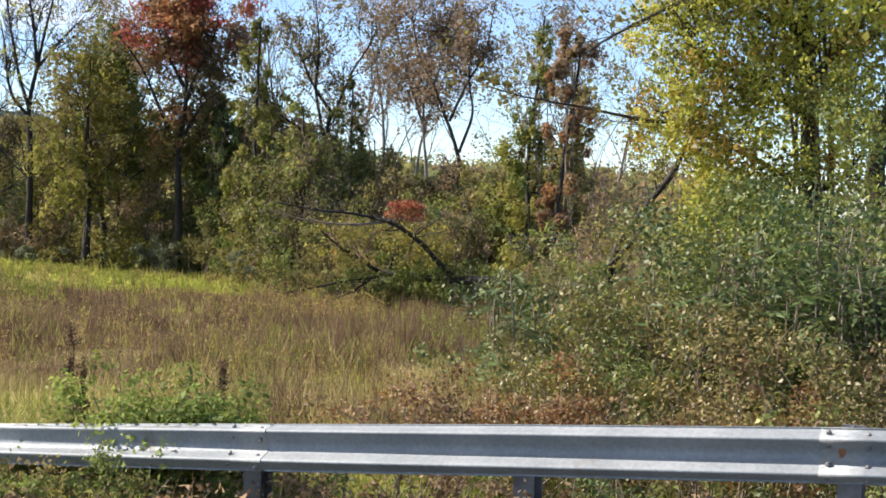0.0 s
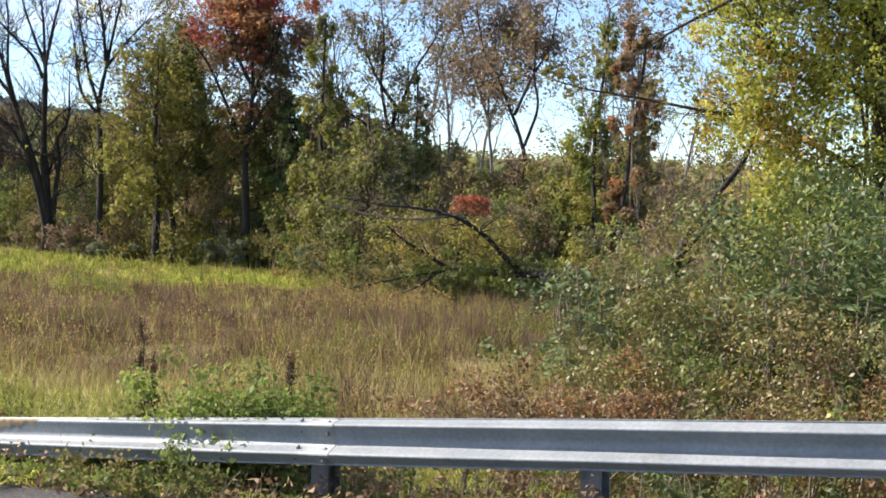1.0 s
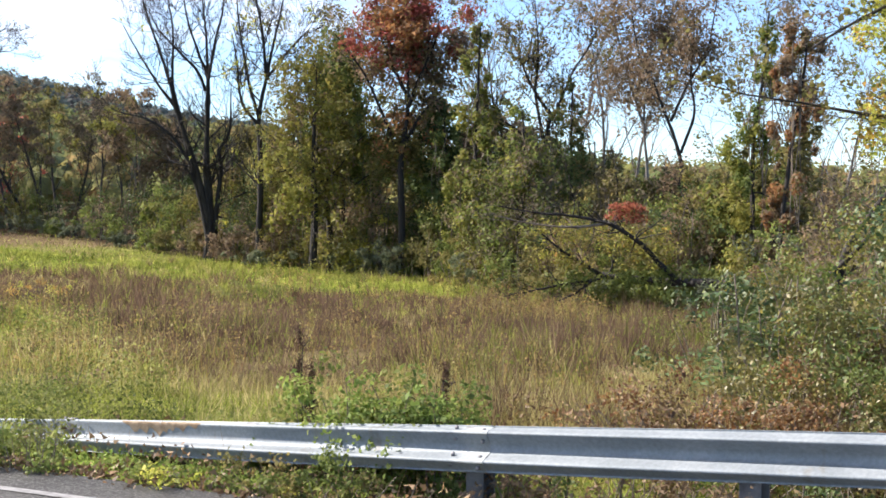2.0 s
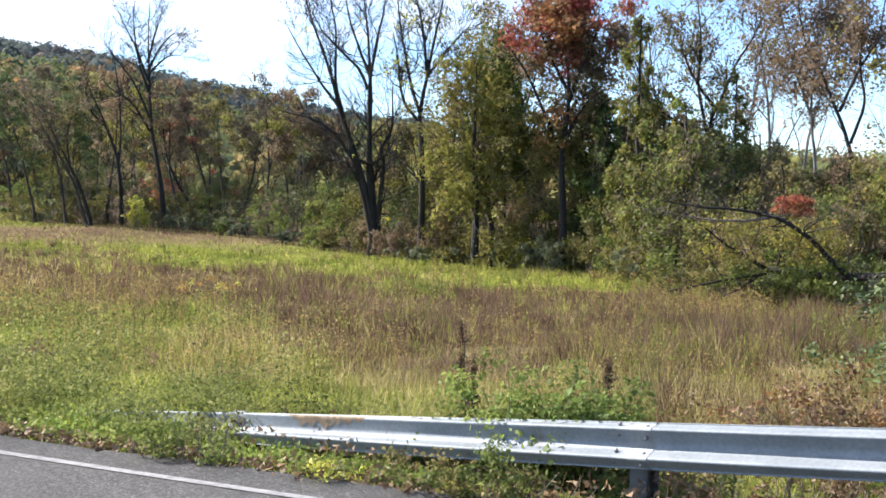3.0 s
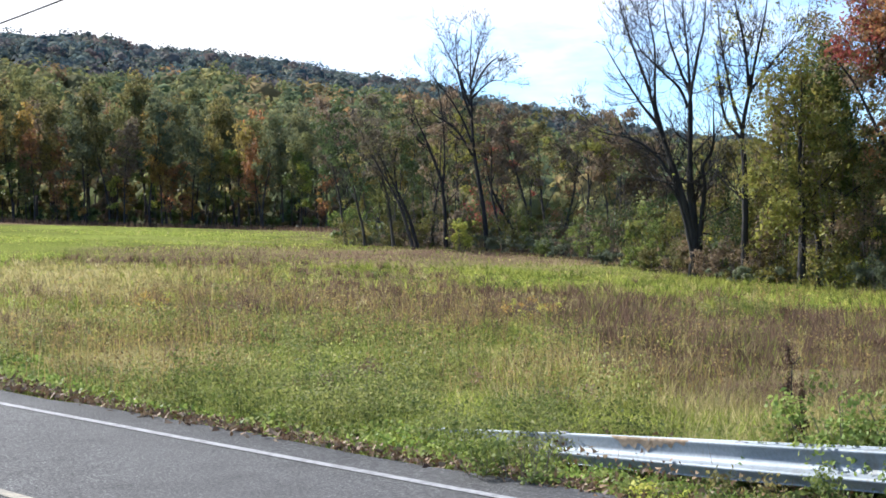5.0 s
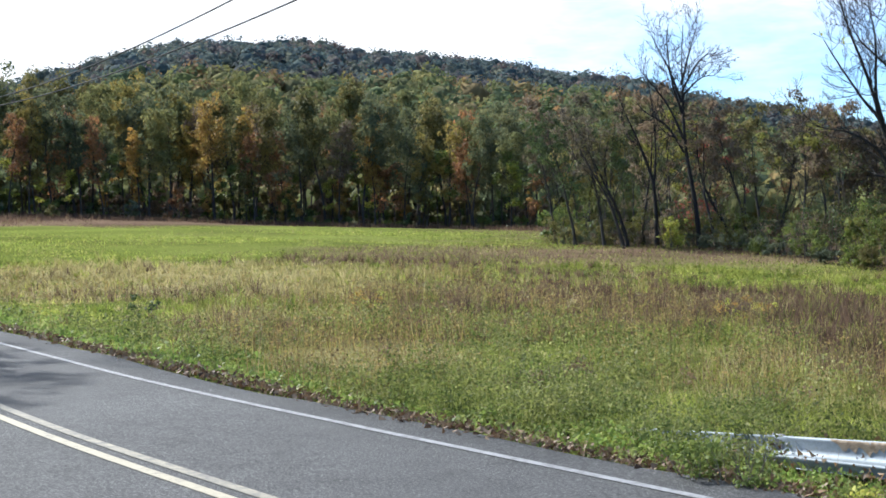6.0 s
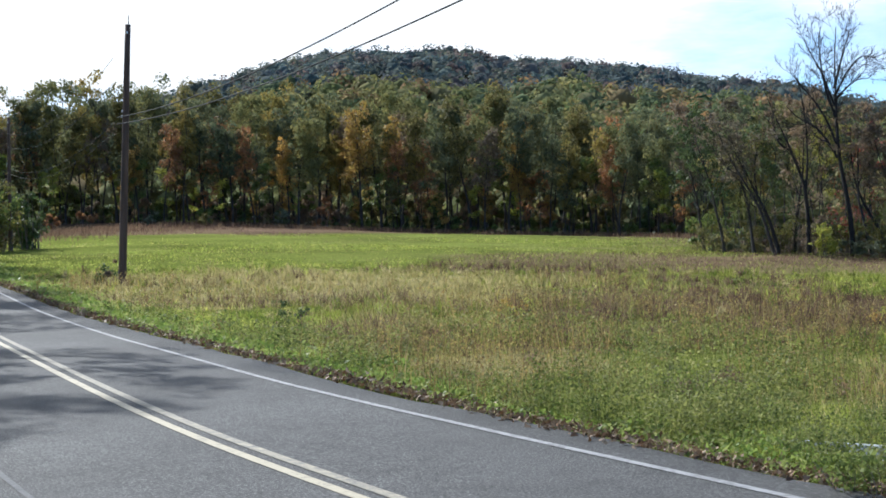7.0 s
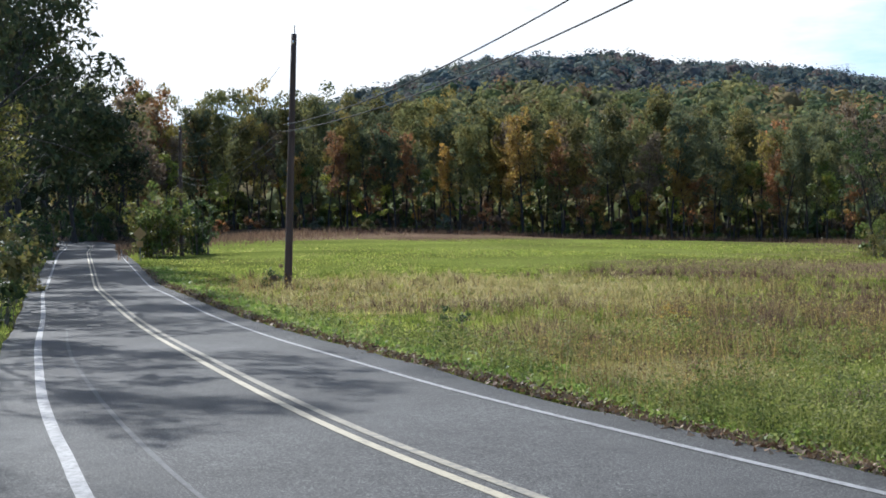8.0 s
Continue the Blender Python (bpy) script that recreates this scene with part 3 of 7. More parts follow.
def asphalt_material():
    m, n, l, b = surface("asphalt")
    big, mid, fine = noise_node(n, l, 0.35, 4.0), noise_node(n, l, 3.0, 6.0, 0.7), noise_node(n, l, 42.0, 5.0, 0.9)
    r = ramp_node(n, [(0.3, (0.054, 0.0535, 0.053)), (0.7, (0.083, 0.0825, 0.081))])
    l.new(big.outputs["Fac"], r.inputs["Fac"])
    r2 = ramp_node(n, [(0.3, (0.78, 0.78, 0.78)), (0.7, (1.12, 1.12, 1.12))])
    l.new(mid.outputs["Fac"], r2.inputs["Fac"])
    r3 = ramp_node(n, [(0.40, (0.35, 0.35, 0.35)), (0.49, (0.95, 0.95, 0.95)), (0.55, (1.5, 1.5, 1.5)), (0.61, (3.2, 3.2, 3.1))])
    l.new(fine.outputs["Fac"], r3.inputs["Fac"])
    c = mixed(n, l, "MULTIPLY", 1.0, r.outputs["Color"], r2.outputs["Color"])
    l.new(mixed(n, l, "MULTIPLY", 1.0, c, r3.outputs["Color"]), b.inputs["Base Color"])
    b.inputs["Roughness"].default_value = 0.8
    b.inputs["Specular IOR Level"].default_value = 0.22
    bp = n.new("ShaderNodeBump")
    bp.inputs["Strength"].default_value, bp.inputs["Distance"].default_value = 0.5, 0.006
    l.new(fine.outputs["Fac"], bp.inputs["Height"])
    l.new(bp.outputs["Normal"], b.inputs["Normal"])
    return m


def paint_material(name, colour, worn):
    m, n, l, b = surface(name)
    t, f = noise_node(n, l, 9.0, 8.0, 0.75), noise_node(n, l, 120.0, 3.0, 0.7)
    r = ramp_node(n, [(0.30, (0.10, 0.10, 0.10)), (0.30 + worn, tuple(c * 0.85 for c in colour)), (0.75, colour)])
    l.new(t.outputs["Fac"], r.inputs["Fac"])
    r2 = ramp_node(n, [(0.3, (0.7, 0.7, 0.7)), (0.6, (1.0, 1.0, 1.0))])
    l.new(f.outputs["Fac"], r2.inputs["Fac"])
    l.new(mixed(n, l, "MULTIPLY", 1.0, r.outputs["Color"], r2.outputs["Color"]), b.inputs["Base Color"])
    b.inputs["Roughness"].default_value = 0.7
    return m


ASPHALT = asphalt_material()
WHITE_PAINT = paint_material("white_road_paint", (0.37, 0.37, 0.37), 0.24)
YELLOW_PAINT = paint_material("yellow_road_paint", (0.50, 0.44, 0.31), 0.16)
CRACKED_PAINT = paint_material("cracked_yellow_road_paint", (0.46, 0.41, 0.29), 0.34)


def road_z(p):
    return heights(p[:, 0], p[:, 1])


def ribbon(name, inner, outer, lift, material, wobble=0.0, thick=0.0):
    """A strip along the road between two offsets, both positive towards the meadow."""
    rng = np.random.default_rng(5)
    k = len(road_mid)
    dist = np.hypot(road_mid[:, 0], road_mid[:, 1])
    inner, outer = inner + 0 * dist, outer + 0 * dist
    steps = np.linspace(0, 1, 9 if thick else 2)
    w = value_noise(np.arange(k) * 0.8, np.zeros(k), 2.0, 21) - 0.5
    w2 = value_noise(np.arange(k) * 0.8, np.full(k, 9.0), 1.1, 22) - 0.5
    z = road_z(road_mid)
    rows = []
    for u in steps:
        o = inner * (1 - u) + outer * u + (wobble * (w if u == 0 else w2) if u in (0, 1) else 0)
        p = road_mid + road_right * o[:, None]
        rows.append(np.column_stack([p, z + lift + 0.03 * (1 - (o / 3.6) ** 2)]))
    v = np.stack(rows, 1)
    m = len(steps)
    i, j = np.meshgrid(np.arange(k - 1), np.arange(m - 1), indexing="ij")
    f = np.stack([i * m + j, (i + 1) * m + j, (i + 1) * m + j + 1, i * m + j + 1], -1).reshape(-1, 4)[:, ::-1]
    v = v.reshape(-1, 3)
    if thick:
        lo = v - np.array([0, 0, thick])
        o = len(v)
        a = np.arange(k - 1)
        e1 = np.stack([a * m, (a + 1) * m, (a + 1) * m + o, a * m + o], -1)
        e2 = np.stack([a * m + m - 1, a * m + m - 1 + o, (a + 1) * m + m - 1 + o, (a + 1) * m + m - 1], -1)
        f = np.concatenate([f, e1, e2])
        v = np.concatenate([v, lo])
    return mesh_of(name, v, f, material, not thick)


road_far = np.hypot(road_mid[:, 0], road_mid[:, 1])
LEFT_LINE = -np.interp(road_far, (8, 11, 14, 19, 24, 32, 50, 70, 130), (3.15, 3.04, 2.88, 2.82, 2.72, 2.62, 2.42, 2.36, 2.6))
RIGHT_LINE = np.interp(road_far, (9, 13, 18, 24, 28, 38, 54, 78, 130), (2.5, 2.47, 2.27, 2.2, 2.16, 2.26, 2.33, 2.5, 2.65))
road = tagged(new("road", ribbon("road", LEFT_LINE - 0.7, np.maximum(RIGHT_LINE + 0.6, PAVED - 0.1), 0.02, ASPHALT, 0.16, 0.12)), "worn grey two-lane asphalt road curving through the valley", "road", kind="structure")
part("edge_line", ribbon("edge_line", LEFT_LINE - 0.07, LEFT_LINE + 0.07, 0.026, WHITE_PAINT), road, "worn white painted edge line")
part("edge_line", ribbon("edge_line", RIGHT_LINE - 0.05, RIGHT_LINE + 0.05, 0.026, WHITE_PAINT), road, "worn white painted edge line")
part("centre_line", ribbon("centre_line", -0.17, -0.06, 0.026, YELLOW_PAINT), road, "pale yellow painted centre line")
part("centre_line", ribbon("centre_line", 0.06, 0.17, 0.026, CRACKED_PAINT), road, "cracked pale yellow painted centre line")

SCUFF = rough_stuff("scuffed_asphalt", [(0.35, (0.07, 0.071, 0.075)), (0.65, (0.12, 0.12, 0.12))], 14.0, 0.85, 0.2, 60.0)
mark_at = np.interp(road_far, (10, 14, 26, 44), (-2.2, -2.12, -2.12, -1.8))
mark_w = np.interp(road_far, (10, 13, 30, 44), (0.02, 0.03, 0.03, 0.0)) * (road_mid[:, 0] < 0)
part("tyre_mark", ribbon("tyre_mark", mark_at - mark_w, mark_at + mark_w, 0.024, SCUFF), road, "pale curved tyre scuff")

# ---- guardrail ----


def zinc_material():
    m, n, l, b = surface("galvanised_steel")
    big, fine = noise_node(n, l, 2.2, 5.0, 0.6), noise_node(n, l, 38.0, 4.0, 0.6)
    r = ramp_node(n, [(0.3, (0.215, 0.25, 0.275)), (0.7, (0.31, 0.345, 0.37))])
    l.new(big.outputs["Fac"], r.inputs["Fac"])
    r2 = ramp_node(n, [(0.35, (0.80, 0.80, 0.80)), (0.65, (1.0, 1.0, 1.0))])
    l.new(fine.outputs["Fac"], r2.inputs["Fac"])
    streak = noise_node(n, l, 1.0, 3.0, 0.5, (7.0, 7.0, 1.2))
    r3 = ramp_node(n, [(0.66, (1.0, 1.0, 1.0)), (0.78, (0.75, 0.55, 0.38))])
    l.new(streak.outputs["Fac"], r3.inputs["Fac"])
    c = mixed(n, l, "MULTIPLY", 1.0, r.outputs["Color"], r2.outputs["Color"])
    l.new(mixed(n, l, "MULTIPLY", 0.55, c, r3.outputs["Color"]), b.inputs["Base Color"])
    b.inputs["Metallic"].default_value, b.inputs["Roughness"].default_value = 0.4, 0.66
    bp = n.new("ShaderNodeBump")
    bp.inputs["Strength"].default_value, bp.inputs["Distance"].default_value = 0.12, 0.004
    l.new(big.outputs["Fac"], bp.inputs["Height"])
    l.new(bp.outputs["Normal"], b.inputs["Normal"])
    return m


ZINC = zinc_material()
DARK_STEEL = rough_stuff("weathered_post_steel", [(0.3, (0.10, 0.10, 0.11)), (0.7, (0.24, 0.24, 0.25))], 7.0, 0.6, 0.2, 40.0, metal=0.4)
RAIL_0, RAIL_STEP = np.array([1.985, 7.59]), np.array([-1.777, 0.688])
RAIL_TOP = {-6: 1.02, -5: 1.02, -4: 1.02, -3: 1.02, -2: 1.0, -1: 0.95, 0: 0.84, 1: 0.69, 2: 0.525, 3: 0.355, 4: 0.19, 5: 0.0, 6: -0.25}
RAIL_TWIST = {0: 0, 1: 7, 2: 18, 3: 32, 4: 46, 5: 60, 6: 75}
rail_along = np.array([*(RAIL_STEP / np.linalg.norm(RAIL_STEP)), 0.0])
rail_out = np.array([rail_along[1], -rail_along[0], 0.0])      # towards the road
if rail_out[1] > 0:
    rail_out = -rail_out
W_SHAPE = ((0.156, 0.012), (0.150, 0.004), (0.141, 0.010), (0.114, 0.064), (0.107, 0.076), (0.098, 0.082), (0.088, 0.079), (0.079, 0.069), (0.036, 0.014), (0.022, 0.004), (0.0, 0.0),
           (-0.022, 0.004), (-0.036, 0.014), (-0.079, 0.069), (-0.088, 0.079), (-0.098, 0.082), (-0.107, 0.076), (-0.114, 0.064), (-0.141, 0.010), (-0.150, 0.004), (-0.156, 0.012))


def rail_frame(s):
    """The beam's middle, its upward and its outward way, s posts along."""
    ks = sorted(RAIL_TOP)
    top = np.interp(s, ks, [RAIL_TOP[k] for k in ks])
    tw = radians(np.interp(s, list(RAIL_TWIST), list(RAIL_TWIST.values())))
    up = np.array([0, 0, 1.0]) * math.cos(tw) - rail_out * math.sin(tw)
    out = rail_out * math.cos(tw) + np.array([0, 0, 1.0]) * math.sin(tw)
    p = np.array([*(RAIL_0 + RAIL_STEP * s), top - 0.156 * math.cos(tw)])
    return p, up, out


def rail_panel(s0, s1, push=0.0):
    rng = np.random.default_rng(int(s0 * 10) + 100)
    secs = np.linspace(s0, s1, 17)
    shape = np.array(W_SHAPE)
    k = len(shape)
    vs = []
    for s in secs:
        p, up, out = rail_frame(s)
        dent = 0.006 * (value_noise(np.array([s * 3.0]), np.array([0.0]), 1.0, 31)[0] - 0.5)
        front = p + up * shape[:, :1] + out * (shape[:, 1:] + push + dent)
        back = front - out * 0.005
        vs.append(np.concatenate([front, back[::-1]]))
    v = np.concatenate(vs)
    m = 2 * k
    i, j = np.meshgrid(np.arange(len(secs) - 1), np.arange(m), indexing="ij")
    j2 = (j + 1) % m
    f = np.stack([i * m + j, i * m + j2, (i + 1) * m + j2, (i + 1) * m + j], -1).reshape(-1, 4)
    cap = np.array([[(b * (len(secs) - 1)) * m + q for q in (a, a + 1, m - 2 - a, m - 1 - a)] for b in (0, 1) for a in range(k - 1)])
    return mesh_of("rail_panel", v, [f, cap], ZINC, False)


def bolt_mesh():
    bm = bmesh.new()
    bmesh.ops.create_uvsphere(bm, u_segments=8, v_segments=5, radius=0.017)
    bmesh.ops.scale(bm, vec=(1, 1, 0.55), verts=bm.verts)
    return from_bm("bolt", bm, DARK_STEEL, True)


def post_mesh(h):
    bm = bmesh.new()
    for off in (-0.075, 0.075):
        box_bm(bm, (0.135, 0.009, h), (0, off, -h / 2), bevel=0.002)
    box_bm(bm, (0.007, 0.142, h), (0, 0, -h / 2))
    return from_bm("post", bm, DARK_STEEL)


guardrail = tagged(new("guardrail"), "galvanised steel W-beam guardrail with a turned-down end", "guardrail")
panels = {}
for a, b in ((-6, -4), (-4, -2), (-2, 0), (0, 2), (2, 4), (4, 5.4)):
    panels[a] = part("rail_panel", rail_panel(a - 0.08, b + 0.08, 0.0045 * ((a // 2) % 2)), guardrail, "weathered galvanised W-beam panel")
BOLT = bolt_mesh()
for s in (-4, -2, 0, 2, 4):
    p, up, out = rail_frame(s)
    for ds, v in ((-0.055, 0.052), (0.055, 0.052), (-0.055, -0.052), (0.055, -0.052), (-0.055, 0.125), (0.055, 0.125), (-0.055, -0.125), (0.055, -0.125)):
        u = np.interp(abs(v), (0.03, 0.076, 0.117, 0.136), (0.008, 0.07, 0.07, 0.012))
        q = p + np.array([*(RAIL_STEP * ds), 0]) + up * v + out * (u + 0.010)
        b = part("bolt", BOLT, panels[s])
        b.matrix_basis = Matrix.Translation(q) @ Vector(out).to_track_quat("Z", "Y").to_matrix().to_4x4()
for s in range(-6, 5):
    p, up, out = rail_frame(s)
    back = p - rail_out * 0.13
    h = max(0.25, p[2] + 0.12 - level(back[0], back[1]) + 0.25)
    b = part("post", post_mesh(h), guardrail, "weathered steel guardrail post")
    b.matrix_basis = Matrix.Translation(back + np.array([0, 0, 0.14 if s == 0 else 0.10 if s < 2 else 0.02 if s < 4 else -0.12])) @ pose(0, 0, 0, 0, 0, math.degrees(math.atan2(rail_along[1], rail_along[0])))
    bm = bmesh.new()
    box_bm(bm, (0.10, 0.045, 0.28), bevel=0.006)
    blk = part("blockout", from_bm("blockout", bm, DARK_STEEL), guardrail)
    blk.matrix_basis = Matrix.Translation(p - rail_out * 0.03) @ pose(0, 0, 0, 0, 0, math.degrees(math.atan2(rail_along[1], rail_along[0])))



def rail_mark(s0, s1, v0, v1, material, label, seed):
    """A thin ragged patch of dirt or rust on the beam's face."""
    shape = np.array(W_SHAPE)
    secs = np.linspace(s0, s1, 26)
    rows = []
    for i, s in enumerate(secs):
        p, up, out = rail_frame(s)
        fade = math.sin(math.pi * i / 25) ** 0.5
        top = v0 - 0.02 * value_noise(np.array([s * 14.0]), np.array([1.0]), 1.0, seed)[0]
        low = top - (v0 - v1) * fade * (0.35 + 0.75 * value_noise(np.array([s * 60.0]), np.array([5.0]), 1.0, seed + 1)[0])
        vs = np.linspace(top, low, 7)
        us = np.interp(-vs, -shape[:, 0], shape[:, 1])
        rows.append(p + up * vs[:, None] + out * (us + 0.0075)[:, None])
    v = np.concatenate(rows)
    i, j = np.meshgrid(np.arange(25), np.arange(6), indexing="ij")
    f = np.stack([i * 7 + j, i * 7 + j + 1, (i + 1) * 7 + j + 1, (i + 1) * 7 + j], -1).reshape(-1, 4)
    part("stain", mesh_of("stain", v, f, material, True), guardrail, label)


MUD = rough_stuff("dried_mud", [(0.3, (0.22, 0.15, 0.09)), (0.7, (0.36, 0.27, 0.18))], 18.0, 0.9, 0.3, 60.0)
RUST = rough_stuff("rust", [(0.3, (0.16, 0.07, 0.035)), (0.7, (0.30, 0.14, 0.06))], 25.0, 0.85, 0.3, 80.0)
rail_mark(3.24, 3.70, 0.118, 0.03, MUD, "smear of dried tan mud", 301)
rail_mark(0.005, 0.03, 0.06, -0.03, RUST, "small rust streak", 311)

# ---- utility poles and wires ----
WIRE = rough_stuff("wire_black", [(0.3, (0.012, 0.012, 0.012)), (0.7, (0.025, 0.025, 0.025))], 8.0, 0.95, 0.1, 30.0)
PORCELAIN = rough_stuff("porcelain", [(0.3, (0.5, 0.5, 0.48)), (0.7, (0.65, 0.65, 0.62))], 8.0, 0.25, 0.05, 30.0)


def utility_pole(at, height, lean, label):
    base = tagged(new("utility_pole"), label, "utility pole", "utility poles")
    base.location = at
    k = np.linspace(-0.3, height, 9)
    pts = np.stack([lean[0] * k, lean[1] * k, k], -1)
    v, f = tube(pts, np.linspace(0.17, 0.115, 9), 14)
    cap = np.arange(len(v) - 14, len(v))[None]
    shaft = part("shaft", mesh_of("shaft", v, [f, cap], POLE_WOOD, False), base, "dark creosoted wooden shaft")
    for z, o in ((height - 0.35, 0.15), (height * 0.665, -0.14), (height * 0.645, -0.14)):
        bm = bmesh.new()
        bmesh.ops.create_cone(bm, cap_ends=True, segments=10, radius1=0.05, radius2=0.03, depth=0.12)
        ins = part("insulator", from_bm("insulator", bm, PORCELAIN, True), shaft)
        ins.location = (lean[0] * z + o * 0.8, lean[1] * z - 0.1, z)
    bm = bmesh.new()
    box_bm(bm, (0.03, 0.03, 0.5), bevel=0.004)
    pin = part("top_pin", from_bm("top_pin", bm, DARK_STEEL), shaft)
    pin.location = (lean[0] * height + 0.06, lean[1] * height, height + 0.12)
    return base


POLE_A, POLE_B = on_land(59.1, 58.0), on_land(63.4, 112.0)
utility_pole(POLE_A, 10.58, (0.0226, 0.0377), "tall dark wooden utility pole beside the road")
utility_pole(POLE_B, 10.4, (0.0, 0.01), "dark wooden utility pole by a roadside thicket")
wires = tagged(new("power_line"), "black overhead wires sagging between utility poles", "power line")


def wire(a, b, sag, r=0.014):
    t = np.linspace(0, 1, 40)[:, None]
    pts = np.array(a) * (1 - t) + np.array(b) * t
    pts[:, 2] -= (4 * t * (1 - t))[:, 0] * sag
    v, f = tube(pts, np.full(40, r), 5)
    part("wire", mesh_of("wire", v, f, WIRE, True), wires)


NEXT = (16.0, 5.2)
for za, zn, sag, dx in ((6.77, 10.6, 1.88, 0.05), (6.50, 8.89, 1.56, -0.05)):
    wire(POLE_A + Vector((0.1, -0.12, za)), (NEXT[0] + dx, NEXT[1], zn), sag, 0.019)
for za in (9.2, 8.2, 6.6, 6.2):
    wire(POLE_A + Vector((-0.1, -0.12, za)), POLE_B + Vector((0.1, -0.12, za)), 1.1, 0.010)

# ---- hill ----
RIDGE_AZ = (-10, 5, 15, 20, 23.4, 25.5, 27, 29, 31.3, 33.5, 35.3, 37.2, 38.3, 39.6, 40.5, 42, 43.3, 45, 47.2, 49.6, 51, 53, 55.2, 56.8, 60, 64, 70, 80)
RIDGE_EL = (1.5, 2.0, 2.6, 3.3, 3.87, 4.25, 4.5, 5.05, 5.75, 6.08, 6.3, 6.65, 6.88, 7.0, 7.26, 7.2, 7.07, 7.36, 7.58, 7.57, 7.36, 6.95, 6.3, 6.0, 5.3, 4.7, 4.0, 3.5)
HILL_NEAR, HILL_FAR = 255.0, 860.0


def hill_z(az, d):
    top = 2 + HILL_FAR * np.tan(np.radians(np.interp(az, RIDGE_AZ, RIDGE_EL))) - 12
    u = np.clip((d - HILL_NEAR) / (HILL_FAR - HILL_NEAR), 0, 1)
    s = 0.25 * u + 0.75 * u * u * (3 - 2 * u)
    back = np.clip((d - HILL_FAR) / 400, 0, 1)
    low = np.interp(az, (-10, 20, 35, 55, 70), (-2, -1, 0.6, 4, 4)) - 0.5
    return low + (top - low) * s * (1 - 0.6 * back * back)


def build_hill():
    az = np.arange(-10, 80.5, 1.0)
    d = np.concatenate([np.linspace(HILL_NEAR, HILL_FAR, 26), [900, 950, 1010, 1080, 1160, 1260]])
    D, A = np.meshgrid(d, az, indexing="ij")
    x, y, z = -np.sin(np.radians(A)) * D, np.cos(np.radians(A)) * D, hill_z(A, D)
    z += (value_noise(x, y, 60, 41) - 0.5) * 10 * np.clip((D - HILL_NEAR) / 150, 0, 1)
    k = len(az)
    i, j = np.meshgrid(np.arange(len(d) - 1), np.arange(k - 1), indexing="ij")
    f = np.stack([i * k + j, i * k + j + 1, (i + 1) * k + j + 1, (i + 1) * k + j], -1).reshape(-1, 4)[:, ::-1]
    floor = rough_stuff("forest_floor", [(0.3, (0.03, 0.035, 0.02)), (0.7, (0.07, 0.07, 0.04))], 0.2, 0.95, 0.5, 0.5)
    floor.node_tree.nodes["Principled BSDF"].inputs["Specular IOR Level"].default_value = 0.0
    tagged(new("hill", mesh_of("hill", np.stack([x.ravel(), y.ravel(), z.ravel()], -1), f, floor, True)), "long wooded hill rising behind the valley", "hill", kind="structure")


build_hill()


